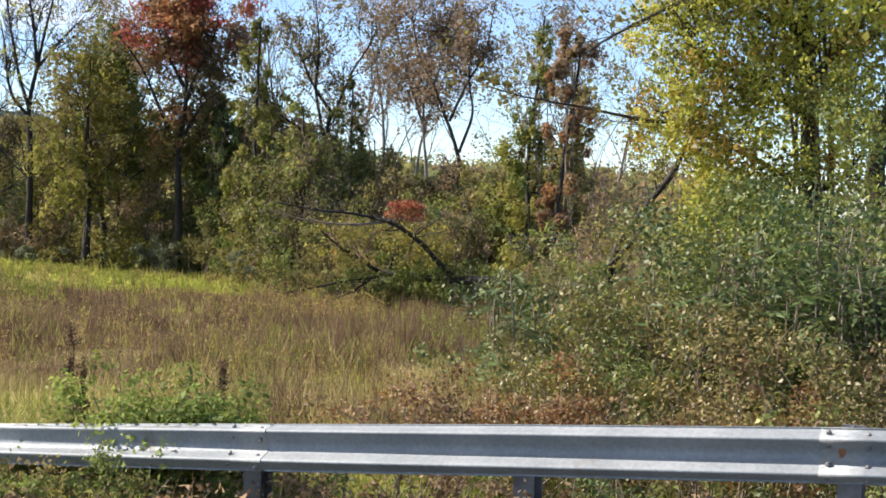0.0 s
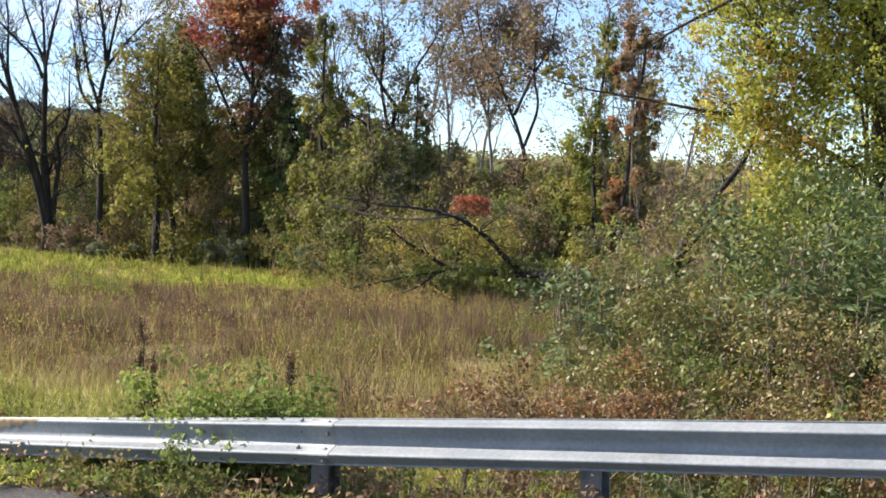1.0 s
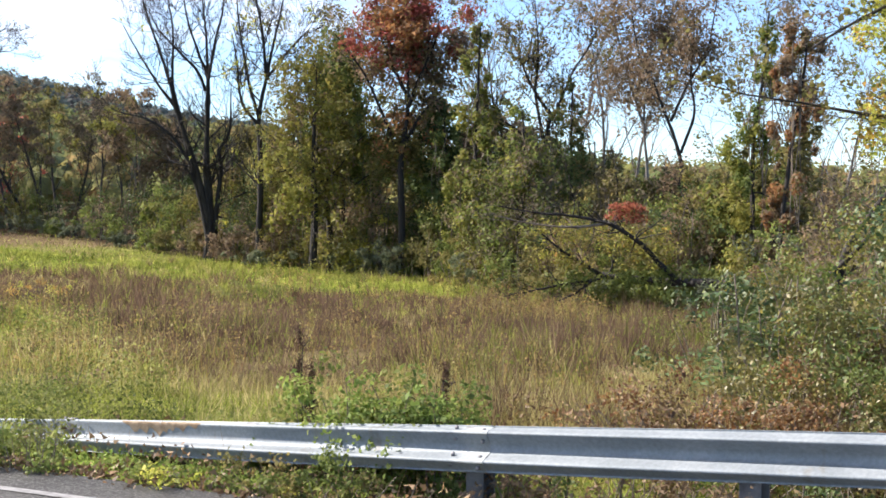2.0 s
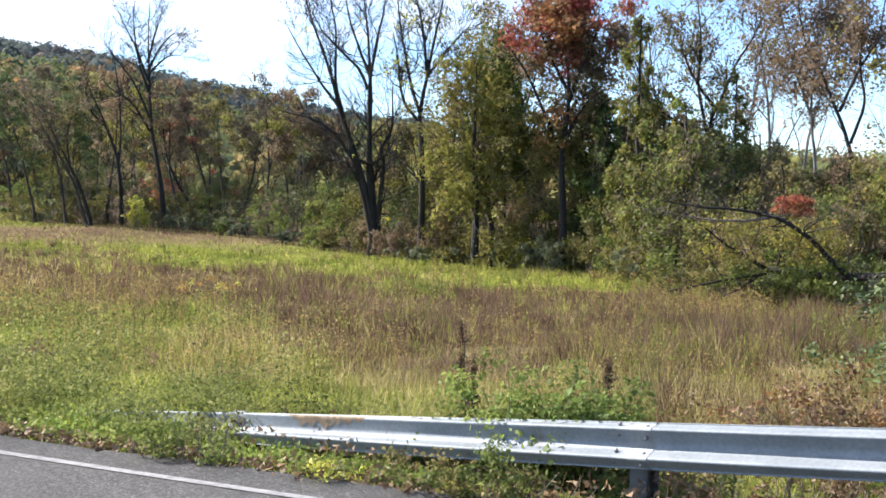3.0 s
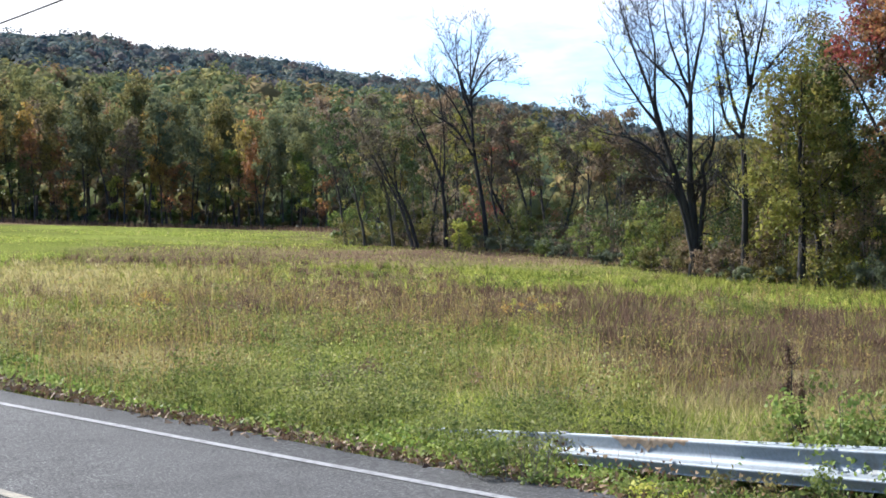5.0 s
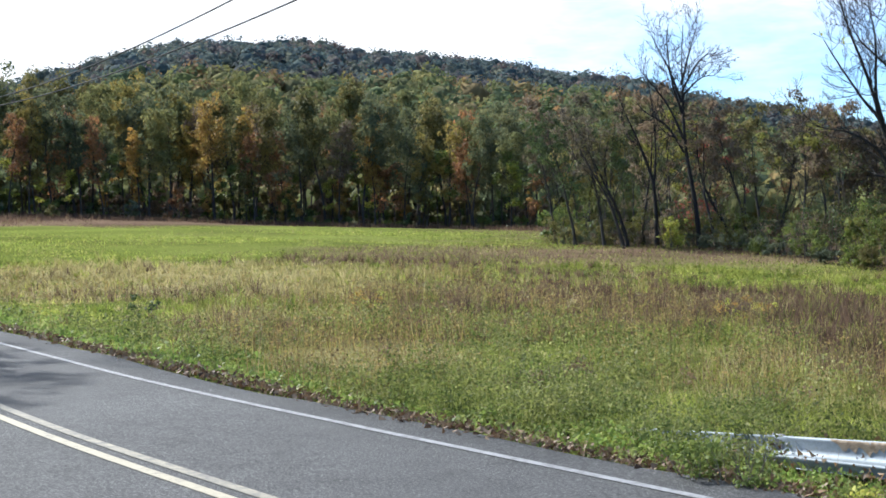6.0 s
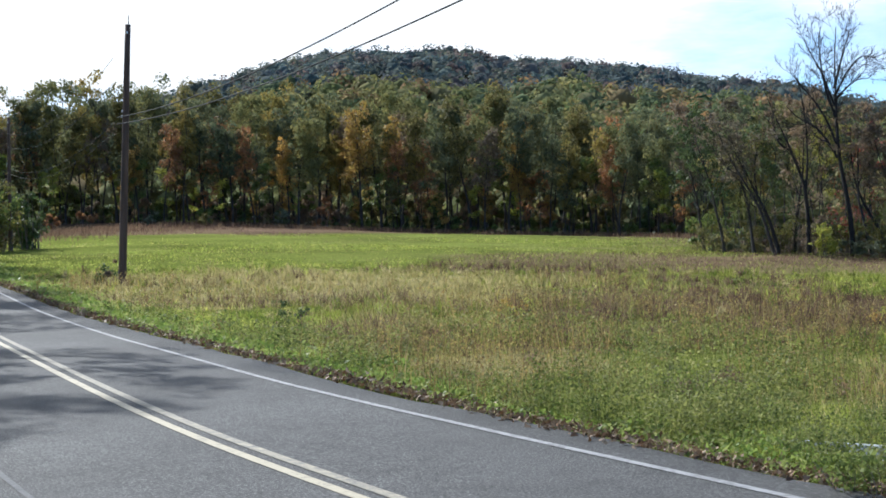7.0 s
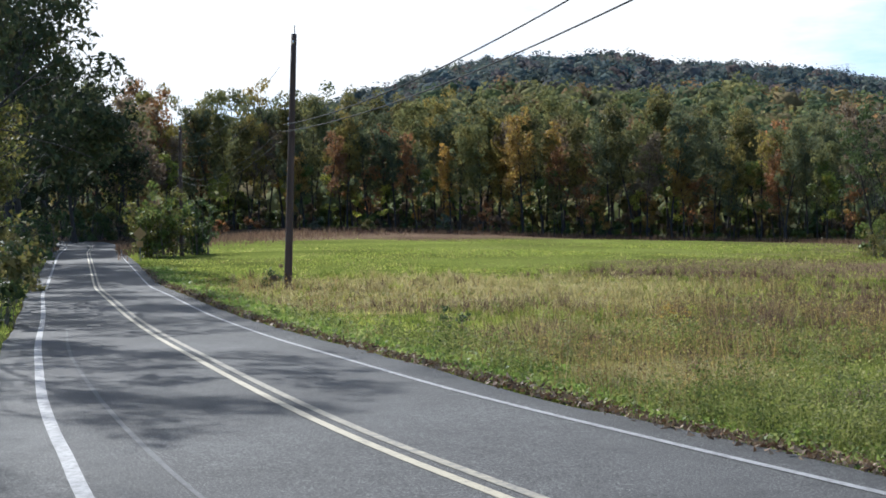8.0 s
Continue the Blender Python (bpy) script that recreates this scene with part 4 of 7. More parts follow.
def hill_woods(name, az0, az1, d0, d1, spacing, material, seed, label, sprays, size):
    """Tree crowns over the hillside, each a dome of leaf sprays with a tint of its own."""
    rng = np.random.default_rng(seed)
    area = radians(az1 - az0) * (d1 ** 2 - d0 ** 2) / 2
    k = int(area / spacing ** 2)
    az, d = rng.uniform(az0, az1, k), np.sqrt(rng.uniform(d0 ** 2, d1 ** 2, k))
    r = spacing * 0.66 * rng.uniform(0.45, 1.35, k)
    c = np.stack([-np.sin(np.radians(az)) * d, np.cos(np.radians(az)) * d, hill_z(az, d) + 3.5 + rng.uniform(-1.5, 2.0, k)], -1)
    c[:, 2] += (value_noise(c[:, 0], c[:, 1], 60, 41) - 0.5) * 10 * np.clip((d - HILL_NEAR) / 150, 0, 1)
    w = rng.standard_normal((k, sprays, 3))
    w[:, :, 2] = np.abs(w[:, :, 2]) - 0.25
    back = (w * (c / np.linalg.norm(c, axis=1)[:, None])[:, None]).sum(2) > 0.5   # nothing on the far side
    w /= np.linalg.norm(w, axis=2)[:, :, None]
    at = (c[:, None] + w * (0.97 + 0.05 * rng.standard_normal((k, sprays, 1))) * r[:, None, None])[~back]
    n = (w + 0.28 * rng.standard_normal(w.shape))[~back]
    n /= np.linalg.norm(n, axis=1)[:, None]
    a = np.cross(n, rng.standard_normal(n.shape))
    a /= np.linalg.norm(a, axis=1)[:, None]
    b = np.cross(n, a)
    s = (size * rng.uniform(0.6, 1.4, len(at)))[:, None]
    v = np.stack([at - a * s - b * s * 0.7, at + b * s, at + a * s - b * s * 0.5], 1).reshape(-1, 3)
    # a lumpy dome under the sprays
    seg = 7
    lat, turn = np.radians([-25.0, 12.0, 48.0]), np.arange(seg) * 2 * math.pi / seg
    ring = np.stack([np.outer(np.cos(lat), np.cos(turn)), np.outer(np.cos(lat), np.sin(turn)), np.outer(np.sin(lat), np.ones(seg))], -1).reshape(-1, 3)
    ring = np.concatenate([ring, [[0, 0, 1.0]]])
    m = len(ring)
    dome = c[:, None] + ring[None] * (0.74 * r)[:, None, None] * rng.uniform(0.68, 1.16, (k, m, 1))
    j = np.arange(seg)
    j2 = (j + 1) % seg
    one = np.concatenate([np.stack([a * seg + j, a * seg + j2, (a + 1) * seg + j2], -1) for a in (0, 1)] + [np.stack([a * seg + j, (a + 1) * seg + j2, (a + 1) * seg + j], -1) for a in (0, 1)]
                         + [np.stack([2 * seg + j, 2 * seg + j2, np.full(seg, m - 1)], -1)])
    faces = np.concatenate([np.arange(len(v)).reshape(-1, 3), (len(v) + np.arange(k)[:, None, None] * m + one[None]).reshape(-1, 3)])
    me = mesh_of(name, np.concatenate([v, dome.reshape(-1, 3)]), faces, material, True)
    own = rng.random(k)
    hue = np.concatenate([np.repeat(np.broadcast_to(own[:, None], (k, sprays))[~back], 3), np.repeat(own, m)])
    me.attributes.new("tint", "FLOAT", "POINT").data.foreach_set("value", hue.astype(np.float32))
    return tagged(new(name, me), label, "woods", kind="stuff")


def canopy(name, colours):
    """Far foliage: each crown has a colour of its own, broken into light and dark sprays."""
    m, n, l, b = surface(name)
    g = n.new("ShaderNodeAttribute")
    g.attribute_name = "tint"
    r = ramp_node(n, [(i / (len(colours) - 1), c) for i, c in enumerate(colours)])
    l.new(g.outputs["Fac"], r.inputs["Fac"])
    own = n.new("ShaderNodeNewGeometry")
    tone = ramp_node(n, [(0.0, (0.70, 0.73, 0.76)), (1.0, (1.15, 1.15, 1.12))])
    l.new(own.outputs["Random Per Island"], tone.inputs["Fac"])
    l.new(mixed(n, l, "MULTIPLY", 1.0, r.outputs["Color"], tone.outputs["Color"]), b.inputs["Base Color"])
    b.inputs["Roughness"].default_value = 0.9
    b.inputs["Specular IOR Level"].default_value = 0.1
    t = n.new("ShaderNodeBsdfTranslucent")
    l.new(b.inputs["Base Color"].links[0].from_socket, t.inputs["Color"])
    sh = n.new("ShaderNodeMixShader")
    sh.inputs["Fac"].default_value = 0.35
    l.new(b.outputs["BSDF"], sh.inputs[1])
    l.new(t.outputs["BSDF"], sh.inputs[2])
    l.new(sh.outputs["Shader"], n["Material Output"].inputs["Surface"])
    return m


# distance haze is put into these leaf colours: lightened, and bluer on the hilltop
HILL_LOW = canopy("hill_leaf_low", [(0.122, 0.165, 0.079), (0.207, 0.226, 0.083), (0.281, 0.250, 0.091), (0.146, 0.183, 0.095), (0.244, 0.250, 0.084), (0.329, 0.201, 0.095), (0.159, 0.201, 0.089)])
HILL_HIGH_HAZY = canopy("hill_leaf_high_hazy", [(0.099, 0.140, 0.143), (0.127, 0.168, 0.151), (0.191, 0.195, 0.139), (0.106, 0.149, 0.151), (0.232, 0.165, 0.139), (0.114, 0.154, 0.151), (0.197, 0.201, 0.143)])
hill_woods("hillside_woods", -8, 73, 262, 600, 10.0, HILL_LOW, 61, "green and yellowing deciduous woods on the lower hillside", 68, 0.92)
hill_woods("hilltop_woods", 18, 73, 585, 878, 8.5, HILL_HIGH_HAZY, 62, "hazy blue-green woods covering the hill's top", 60, 0.88)

# ---- lattice towers on the ridge ----
PALE_STEEL = rough_stuff("pale_tower_steel", [(0.3, (0.42, 0.43, 0.45)), (0.7, (0.52, 0.53, 0.55))], 3.0, 0.6, 0.1, 10.0)

def lattice_tower(az, d, h):
    base = tagged(new("transmission_tower"), "distant grey steel lattice power tower on the ridge", "transmission tower", "lattice towers")
    at = away(az, d)
    base.location = (at.x, at.y, float(hill_z(np.array([az]), np.array([d]))[0]))
    turn = pose(0, 0, 0, 0, 0, az)
    for sx in (-1, 1):
        for sy in (-1, 1):
            v, f = tube([(sx * 3.0, sy * 3.0, -1), (sx * 1.2, sy * 1.2, h * 0.65), (sx * 0.5, sy * 0.5, h)], [0.10, 0.08, 0.06], 4)
            part("leg", mesh_of("leg", v, f, PALE_STEEL), base).matrix_basis = turn
    for k in range(6):
        z0, z1 = h * k / 6, h * (k + 1) / 6
        w0, w1 = 3.0 - 2.4 * k / 6, 3.0 - 2.4 * (k + 1) / 6
        for s in (-1, 1):
            v, f = tube([(s * w0, -w0, z0), (-s * w1, -w1, z1)], [0.05, 0.05], 4)
            part("brace", mesh_of("brace", v, f, PALE_STEEL), base).matrix_basis = turn
    for z, w in ((h * 0.72, 6.5), (h * 0.86, 5.5), (h * 0.98, 4.5)):
        v, f = tube([(-w, 0, z), (0, 0, z + 0.6), (w, 0, z)], [0.07, 0.10, 0.07], 4)
        part("crossarm", mesh_of("crossarm", v, f, PALE_STEEL), base).matrix_basis = turn


for az, d, h in ((36.15, 880, 19), (36.6, 885, 18), (44.7, 890, 15)):
    lattice_tower(az, d, h)

# ---- woods across the meadow ----
FAR_SPEC = dict(LEAFY, kids=(13, 3), bits=(7, 4, 3), low=(0.34, 0.2), angle=(48, 45), ratio=(0.24, 0.5))


def far_tree(seed, leaf, label, h=18.0, r=0.22, n=2300, size=0.33, at=None):
    return tree("forest_tree", at, seed, h, r, FAR_SPEC, BARK, leaf, n, size, 0.9, label=label, group="woods across the meadow", sides=(6, 3, 3))


def build_far_woods():
    rng = np.random.default_rng(77)
    # the two greens are greyed and lightened to imitate distance haze
    FAR_DARK = leafy("leaf_far_dark_hazy", [(0.112, 0.142, 0.085), (0.174, 0.200, 0.112), (0.246, 0.259, 0.125), (0.347, 0.319, 0.145)], 0.7, 0.45, 0.45, 0.08, 0.5, 0.3)
    FAR_GREEN = leafy("leaf_far_green_hazy", [(0.146, 0.171, 0.085), (0.224, 0.242, 0.105), (0.325, 0.314, 0.120), (0.426, 0.363, 0.135)], 0.7, 0.45, 0.45, 0.08, 0.5, 0.3)
    FAR_GOLD = leafy("leaf_far_gold", [(0.24, 0.23, 0.07), (0.34, 0.29, 0.085), (0.44, 0.33, 0.10), (0.30, 0.21, 0.08)], 0.7, 0.5, 0.4, 0.08, 0.5, 0.3)
    kinds = [(FAR_DARK, "tall dark green deciduous tree at the wood's edge"), (FAR_GREEN, "tall green deciduous tree at the wood's edge"),
             (OLIVE, "tall olive-green tree turning yellow"), (FAR_DARK, "tall dark green deciduous tree in full leaf"), (FAR_GOLD, "golden olive autumn tree in the woods"),
             (RUSSET, "russet-brown autumn tree in the woods"), (YELLOW, "bright yellow-orange autumn maple in the woods"), (ORANGE, "rusty orange autumn tree in the woods")]
    protos = []
    for i, (leaf, label) in enumerate(kinds):
        a = on_land(66.5 - i * 3.9, 218 + (i % 3) * 3)
        protos.append((far_tree(500 + i, leaf, label, at=a), a))
    weights = np.array([5.5, 5, 4, 4.5, 2.0, 1.5, 0.5, 1.6])
    weights = weights / weights.sum()
    for row, (extra, step) in enumerate(((0, 0.85), (7, 0.95), (16, 1.1), (27, 1.1))):
        az = 33.5 - row * 2
        while az < 69:
            edge = np.interp(az, TREE_AZ[11:], (188, 204, 214, 214, 205, 180))
            d = edge + extra + rng.uniform(-2, 3)
            k = rng.choice(len(protos), p=weights)
            if row == 0 and abs(az - 49.3) < 0.5:
                k = 6
            a = on_land(az, d)
            s = (rng.uniform(0.66, 1.12) + 0.08 * row) * np.interp(az, (36, 44), (0.82, 1.0))
            copy_thing(protos[k][0], pose(*a, 0, 0, rng.uniform(0, 360)) @ Matrix.Diagonal((s * 0.82, s * 0.82, s, 1)))
            az += step * rng.uniform(0.75, 1.3)


    # the brightest autumn trees at the edge
    for az, k, s in ((49.3, 6, 1.02), (53.7, 7, 0.80), (52.3, 6, 0.72), (47.7, 7, 0.74), (42.7, 6, 0.70), (44.2, 5, 0.80), (38.7, 7, 0.66), (56.6, 4, 0.9), (58.4, 6, 0.6), (60.6, 4, 0.85), (40.9, 4, 0.7)):
        edge = np.interp(az, TREE_AZ[11:], (188, 204, 214, 214, 205, 180))
        copy_thing(protos[k][0], pose(*on_land(az, edge - 1.5), 0, 0, az * 77.0) @ Matrix.Diagonal((s * 0.8, s * 0.8, s, 1)))


build_far_woods()


def build_undergrowth():
    """Low growth that closes the woods' foot."""
    rng = np.random.default_rng(78)
    protos = []
    for i, (leaf, word) in enumerate(((DARK_GREEN, "dark green"), (OLIVE, "olive"), (RUSSET, "brown"), (GREEN, "green"))):
        protos.append(shrub("undergrowth_bush", on_land(38 + 6 * i, 213), 560 + i, 5.0, 4.0, 3.4, leaf, 680, 0.32, 5, label=word + " undergrowth at the wood's edge", group="undergrowth", single=True, fine=False))
    az = 34.5
    while az < 68:
        for extra in (1.0, 11.0, 22.0):
            edge = np.interp(az, TREE_AZ[11:], (188, 204, 214, 214, 205, 180))
            s = rng.uniform(0.35, 0.9) * (1 if extra < 5 else 2.1 if extra < 15 else 3.0)
            copy_thing(protos[rng.integers(0, 4)], pose(*on_land(az + rng.uniform(-0.3, 0.3), edge + extra), 0, 0, rng.uniform(0, 360)) @ Matrix.Diagonal((s, s, s, 1)))
        az += 0.72
    for i in range(34):
        az = -2.5 + i * 1.13
        d = np.interp(az, TREE_AZ[:11], TREE_D[:11]) + rng.uniform(5, 18)
        s = rng.uniform(0.7, 1.15)
        copy_thing(protos[(i * 3 + i // 4) % 4], pose(*on_land(az, d), 0, 0, rng.uniform(0, 360)) @ Matrix.Diagonal((s, s, s, 1)))


build_undergrowth()


def build_saplings():
    """Slender young trees that show their autumn leaves under the tall ones."""
    rng = np.random.default_rng(79)
    protos = []
    for i, (leaf, word) in enumerate(((YELLOW_GREEN, "yellow-green"), (ORANGE, "orange"), (OLIVE, "olive"), (GREEN, "green"), (YELLOW, "yellow"))):
        protos.append(tree("young_tree", on_land(37 + 5.5 * i, 209), 580 + i, 9.0, 0.08, dict(FAR_SPEC, low=(0.2, 0.2), kids=(9, 3)), BARK, leaf, 640, 0.26, 0.6,
                           label=word + " young tree under the tall woods", group="young trees across the meadow", sides=(5, 3, 3)))
    for i in range(44):
        az = 35.5 + i * 0.72 + rng.uniform(-0.3, 0.3)
        edge = np.interp(az, TREE_AZ[11:], (188, 204, 214, 214, 205, 180))
        s = rng.uniform(0.6, 1.25)
        copy_thing(protos[rng.choice(5, p=(0.3, 0.14, 0.26, 0.2, 0.1))], pose(*on_land(az, edge - 1 + rng.uniform(0, 5)), 0, 0, rng.uniform(0, 360)) @ Matrix.Diagonal((s, s, s, 1)))


build_saplings()

# ---- trees along the meadow's edge ----
VINED = dict(LEAFY, kids=(16, 5), low=(0.08, 0.2), angle=(70, 50), ratio=(0.2, 0.6), bits=(9, 4, 3))
WIDE = dict(LEAFY, kids=(11, 7), low=(0.3, 0.2), angle=(48, 45), ratio=(0.5, 0.5))
BRUSHY = dict(BARE, kids=(9, 6, 4), low=(0.3, 0.2, 0.2), angle=(34, 36, 38))


def edge_tree(az, d, h, seed, spec, bark, leaf, n, size, label, r=None, **more):
    return tree("tree", on_land(az, d), seed, h, r or 0.012 * h, spec, bark, leaf, int(n * 2.4), size * 0.70, label=label, group="trees along the meadow", sides=(7, 4, 3, 3), **more)


VINE_MIX = leafy("leaf_vine_mix", [(0.14, 0.17, 0.05), (0.22, 0.23, 0.06), (0.30, 0.27, 0.07), (0.16, 0.13, 0.07), (0.36, 0.33, 0.07)])
# thin twiggy trees behind
for i, (az, d, h, n) in enumerate(((-4.6, 66, 10.5, 500), (-2.2, 70, 12.0, 900), (-0.4, 74, 12.5, 700), (4.6, 76, 13.5, 1300), (5.8, 80, 13.0, 300), (8.6, 78, 13.2, 250), (10.6, 84, 13.5, 900), (14.9, 86, 12.5, 1200),
                                   (16.6, 88, 13.0, 900), (3.6, 84, 14.0, 500), (17.6, 84, 12.0, 500))):
    tree("tree", on_land(az, d), 220 + i, h, 0.011 * h, dict(BARE, kids=(10, 6, 3), angle=(32, 36, 40), low=(0.3, 0.25, 0.2)), BARK_PALE if i % 3 == 0 else BARK, RUSSET if i % 2 else OLIVE, n * 3, 0.12, 0.5,
         label="tall twiggy tree with few leaves behind the meadow", group="trees along the meadow", sides=(6, 4, 3, 3))
# bare trees
BARE_TALL = (((29.38, -1.13), (29.53, 0.61), (29.91, 2.93), (29.99, 5.22), (30.00, 6.82), (29.95, 7.95)), ((29.99, 4.76), (30.49, 6.13), (30.94, 7.02), (31.20, 7.58)),
             ((29.99, 5.11), (29.51, 6.03), (29.00, 6.61), (28.47, 6.64)), ((29.99, 5.45), (29.64, 6.82), (29.33, 7.85)), ((29.97, 4.31), (30.38, 5.67), (30.55, 7.26), (30.45, 7.98)),
             ((29.91, 2.70), (30.61, 3.84), (31.41, 4.40), (31.92, 4.96)), ((29.99, 4.99), (29.23, 5.69), (28.66, 5.77)), ((29.91, 3.16), (30.50, 4.53), (31.28, 5.66), (31.73, 6.22)))
stem_tree(29.4, 100, BARE_TALL, 0.21, 11, "tall slender bare tree above the thicket", 15, 2.2, least=0.011)
stem_tree(28.2, 101, (((28.16, -0.66), (29.03, 1.08), (29.36, 2.47), (29.42, 4.08)),), 0.15, 12, "dark leaning bare stem in the thicket", 8, 1.4)
BARE_FORKED = (((20.86, -1.02), (21.35, 1.18), (22.03, 3.31), (22.62, 5.28), (23.20, 6.89), (23.62, 8.26), (23.89, 9.39)), ((20.96, -1.02), (21.64, 1.56), (22.15, 3.54), (22.97, 4.70), (23.78, 5.97), (24.37, 7.00)),
               ((20.86, -1.02), (21.05, 1.32), (20.98, 4.59), (21.45, 5.98), (21.91, 7.35), (22.14, 8.95)), ((20.74, -1.02), (20.93, 1.32), (20.95, 4.36), (20.74, 6.21), (20.39, 7.81), (20.28, 9.40)),
               ((20.63, -1.02), (20.39, 1.09), (20.44, 2.03), (20.04, 2.84), (19.97, 4.82)), ((21.64, 1.56), (22.50, 2.73), (23.44, 3.31), (24.49, 3.54), (25.07, 3.88)),
               ((22.03, 3.31), (22.38, 4.82), (22.38, 6.90), (22.61, 8.27), (22.68, 9.40)), ((21.05, 4.47), (21.38, 5.28), (22.15, 6.09), (22.96, 6.89), (23.43, 7.81)),
               ((20.95, 4.82), (21.05, 6.44), (21.21, 8.04), (21.33, 9.40)))
stem_tree(20.8, 78, BARE_FORKED, 0.21, 13, "tall bare tree forked into many stems", 19, 2.9, least=0.010, leaf_sets=((YELLOW_GREEN, 120, 0.12, 0.1),))
BARE_DARK = (((18.82, -1.26), (18.80, 1.67), (18.89, 3.31), (18.61, 5.05), (18.29, 6.66), (17.94, 8.26), (17.83, 9.39)), ((18.85, 3.42), (19.22, 4.47), (19.53, 5.97), (19.76, 7.35), (19.93, 9.17)),
             ((18.61, 5.05), (17.94, 5.85), (17.35, 6.54), (16.77, 7.11)), ((18.61, 5.16), (18.76, 6.89), (19.04, 8.26), (19.18, 9.17)), ((18.84, 3.07), (19.57, 4.01), (19.81, 5.51), (20.04, 6.90)))
stem_tree(18.8, 74, BARE_DARK, 0.21, 14, "bare dark-trunked tree with sparse yellowing leaves", 18, 2.5, least=0.010, leaf_sets=((YELLOW_GREEN, 420, 0.14, 0.2), (OLIVE, 420, 0.14, 0.3)))
MAPLE = (((12.92, -1.71), (13.00, 0.38), (13.01, 2.12), (12.78, 3.85), (12.84, 5.69), (13.14, 7.29), (13.24, 8.19)), ((13.00, 1.89), (13.63, 3.40), (14.33, 5.02), (15.03, 6.06), (15.84, 7.10)),
         ((12.94, 2.24), (12.48, 3.27), (11.91, 4.07), (11.23, 4.52)), ((12.78, 3.85), (12.15, 5.45), (11.59, 6.80), (11.48, 7.70)), ((12.81, 4.54), (13.64, 6.16), (13.99, 7.30)))
maple = stem_tree(12.9, 67, MAPLE, 0.22, 15, "dark-trunked autumn maple with a red and orange crown", 9, 1.4, leaf_sets=((RUSSET, 900, 0.14, 0.3), (OLIVE, 900, 0.14, 0.4)))
rng = np.random.default_rng(1501)
for az_w, el_w, d_w, k, n, material in (((10.2, 15.3), (5.2, 9.6), (65.5, 69.5), 70, 7500, RED), ((10.0, 14.6), (3.6, 8.2), (66, 70), 60, 6500, RUSSET), ((11.6, 14.4), (6.2, 9.0), (65, 68), 20, 1500, ORANGE),
                                        ((10.6, 15.2), (0.8, 4.6), (66, 70), 34, 2600, OLIVE), ((11.0, 14.8), (1.6, 4.4), (65.5, 69), 12, 700, ORANGE)):
    c = crown_places(rng, maple.location, az_w, el_w, d_w, k)
    v, f = clump_leaves(rng, c, rng.uniform(0.3, 0.75, k), n, 0.15, 0.7, ragged=0.4)
    part("foliage", mesh_of("foliage", v, f, material), maple)
HEDGE_DARK = (((7.14, -1.68), (7.10, 1.74), (6.96, 3.55), (6.64, 3.99), (5.99, 5.55), (5.35, 6.64), (5.25, 7.52)), ((7.07, 2.64), (7.41, 4.46), (7.32, 6.03), (7.44, 7.59), (7.56, 8.71)),
              ((7.11, 2.19), (8.07, 3.00), (9.31, 3.81), (9.87, 4.73)), ((6.86, 3.77), (7.53, 4.69), (8.09, 5.82), (8.43, 6.73)))
stem_tree(7.1, 61, HEDGE_DARK, 0.17, 16, "nearly bare dark tree with forked limbs", 18, 1.8, least=0.010, leaf_sets=((OLIVE, 1100, 0.14, 0.3), (RUSSET, 500, 0.13, 0.3)))
SLIM = (((1.19, -0.24), (1.48, 1.98), (1.92, 3.37), (2.54, 4.99), (3.16, 6.13), (3.5, 8.0)), ((1.49, 2.22), (0.99, 3.86), (1.14, 5.25), (1.0, 8.0)), ((1.92, 3.49), (1.25, 5.02), (0.47, 6.42), (0.1, 8.5)))
stem_tree(1.2, 58, SLIM, 0.15, 17, "slim dark tree with sparse russet leaves", 11, 1.5, leaf_sets=((RUSSET, 3200, 0.13, 0.3),))
stem_tree(2.8, 62, (((2.79, 0.78), (2.98, 3.81), (2.79, 5.67), (2.6, 9.0)), ((2.9, 3.0), (3.6, 5.0), (4.2, 7.2), (4.4, 9.0)), ((2.9, 4.2), (2.2, 6.2), (1.8, 8.6))), 0.15, 18, "tall pale tree with thin russet leaves", 12, 1.6, BARK_PALE,
          ((RUSSET, 5200, 0.14, 0.4),))
stem_tree(32.3, 102, (((32.30, -0.89), (32.61, 0.27), (33.07, 1.30), (33.56, 2.32), (34.11, 3.45)), ((33.07, 1.30), (33.16, 2.44), (32.88, 3.81))), 0.17, 19, "dark leaning tree at the thicket's edge", 9, 1.6,
          leaf_sets=((OLIVE, 500, 0.15, 0.4),))
stem_tree(31.1, 102, (((31.05, -1.01), (31.15, 1.30), (31.71, 3.03), (32.31, 4.50), (32.75, 5.63)), ((31.15, 1.30), (31.07, 3.15), (31.18, 4.75), (31.39, 6.11)), ((31.71, 3.03), (32.20, 3.48), (32.53, 4.73))), 0.19, 20,
          "dark leaning brushy tree at the thicket's edge", 10, 1.7, leaf_sets=((RUSSET, 500, 0.15, 0.4),))
# leafy trees
edge_tree(15.9, 70, 9.4, 41, WIDE, BARK_DARK_SHADED, VINE_MIX, 2400, 0.17, "vine-hung yellow-green tree at the meadow's edge", r=0.2)
edge_tree(15.0, 74, 10.8, 42, dict(WIDE, ratio=(0.3, 0.5)), BARK, GREEN, 3200, 0.18, "green deciduous tree behind the meadow", r=0.18)
edge_tree(11.2, 70, 8.6, 46, VINED, BARK, DARK_GREEN, 4500, 0.2, "dark green tree in the shade of the thicket", r=0.15)


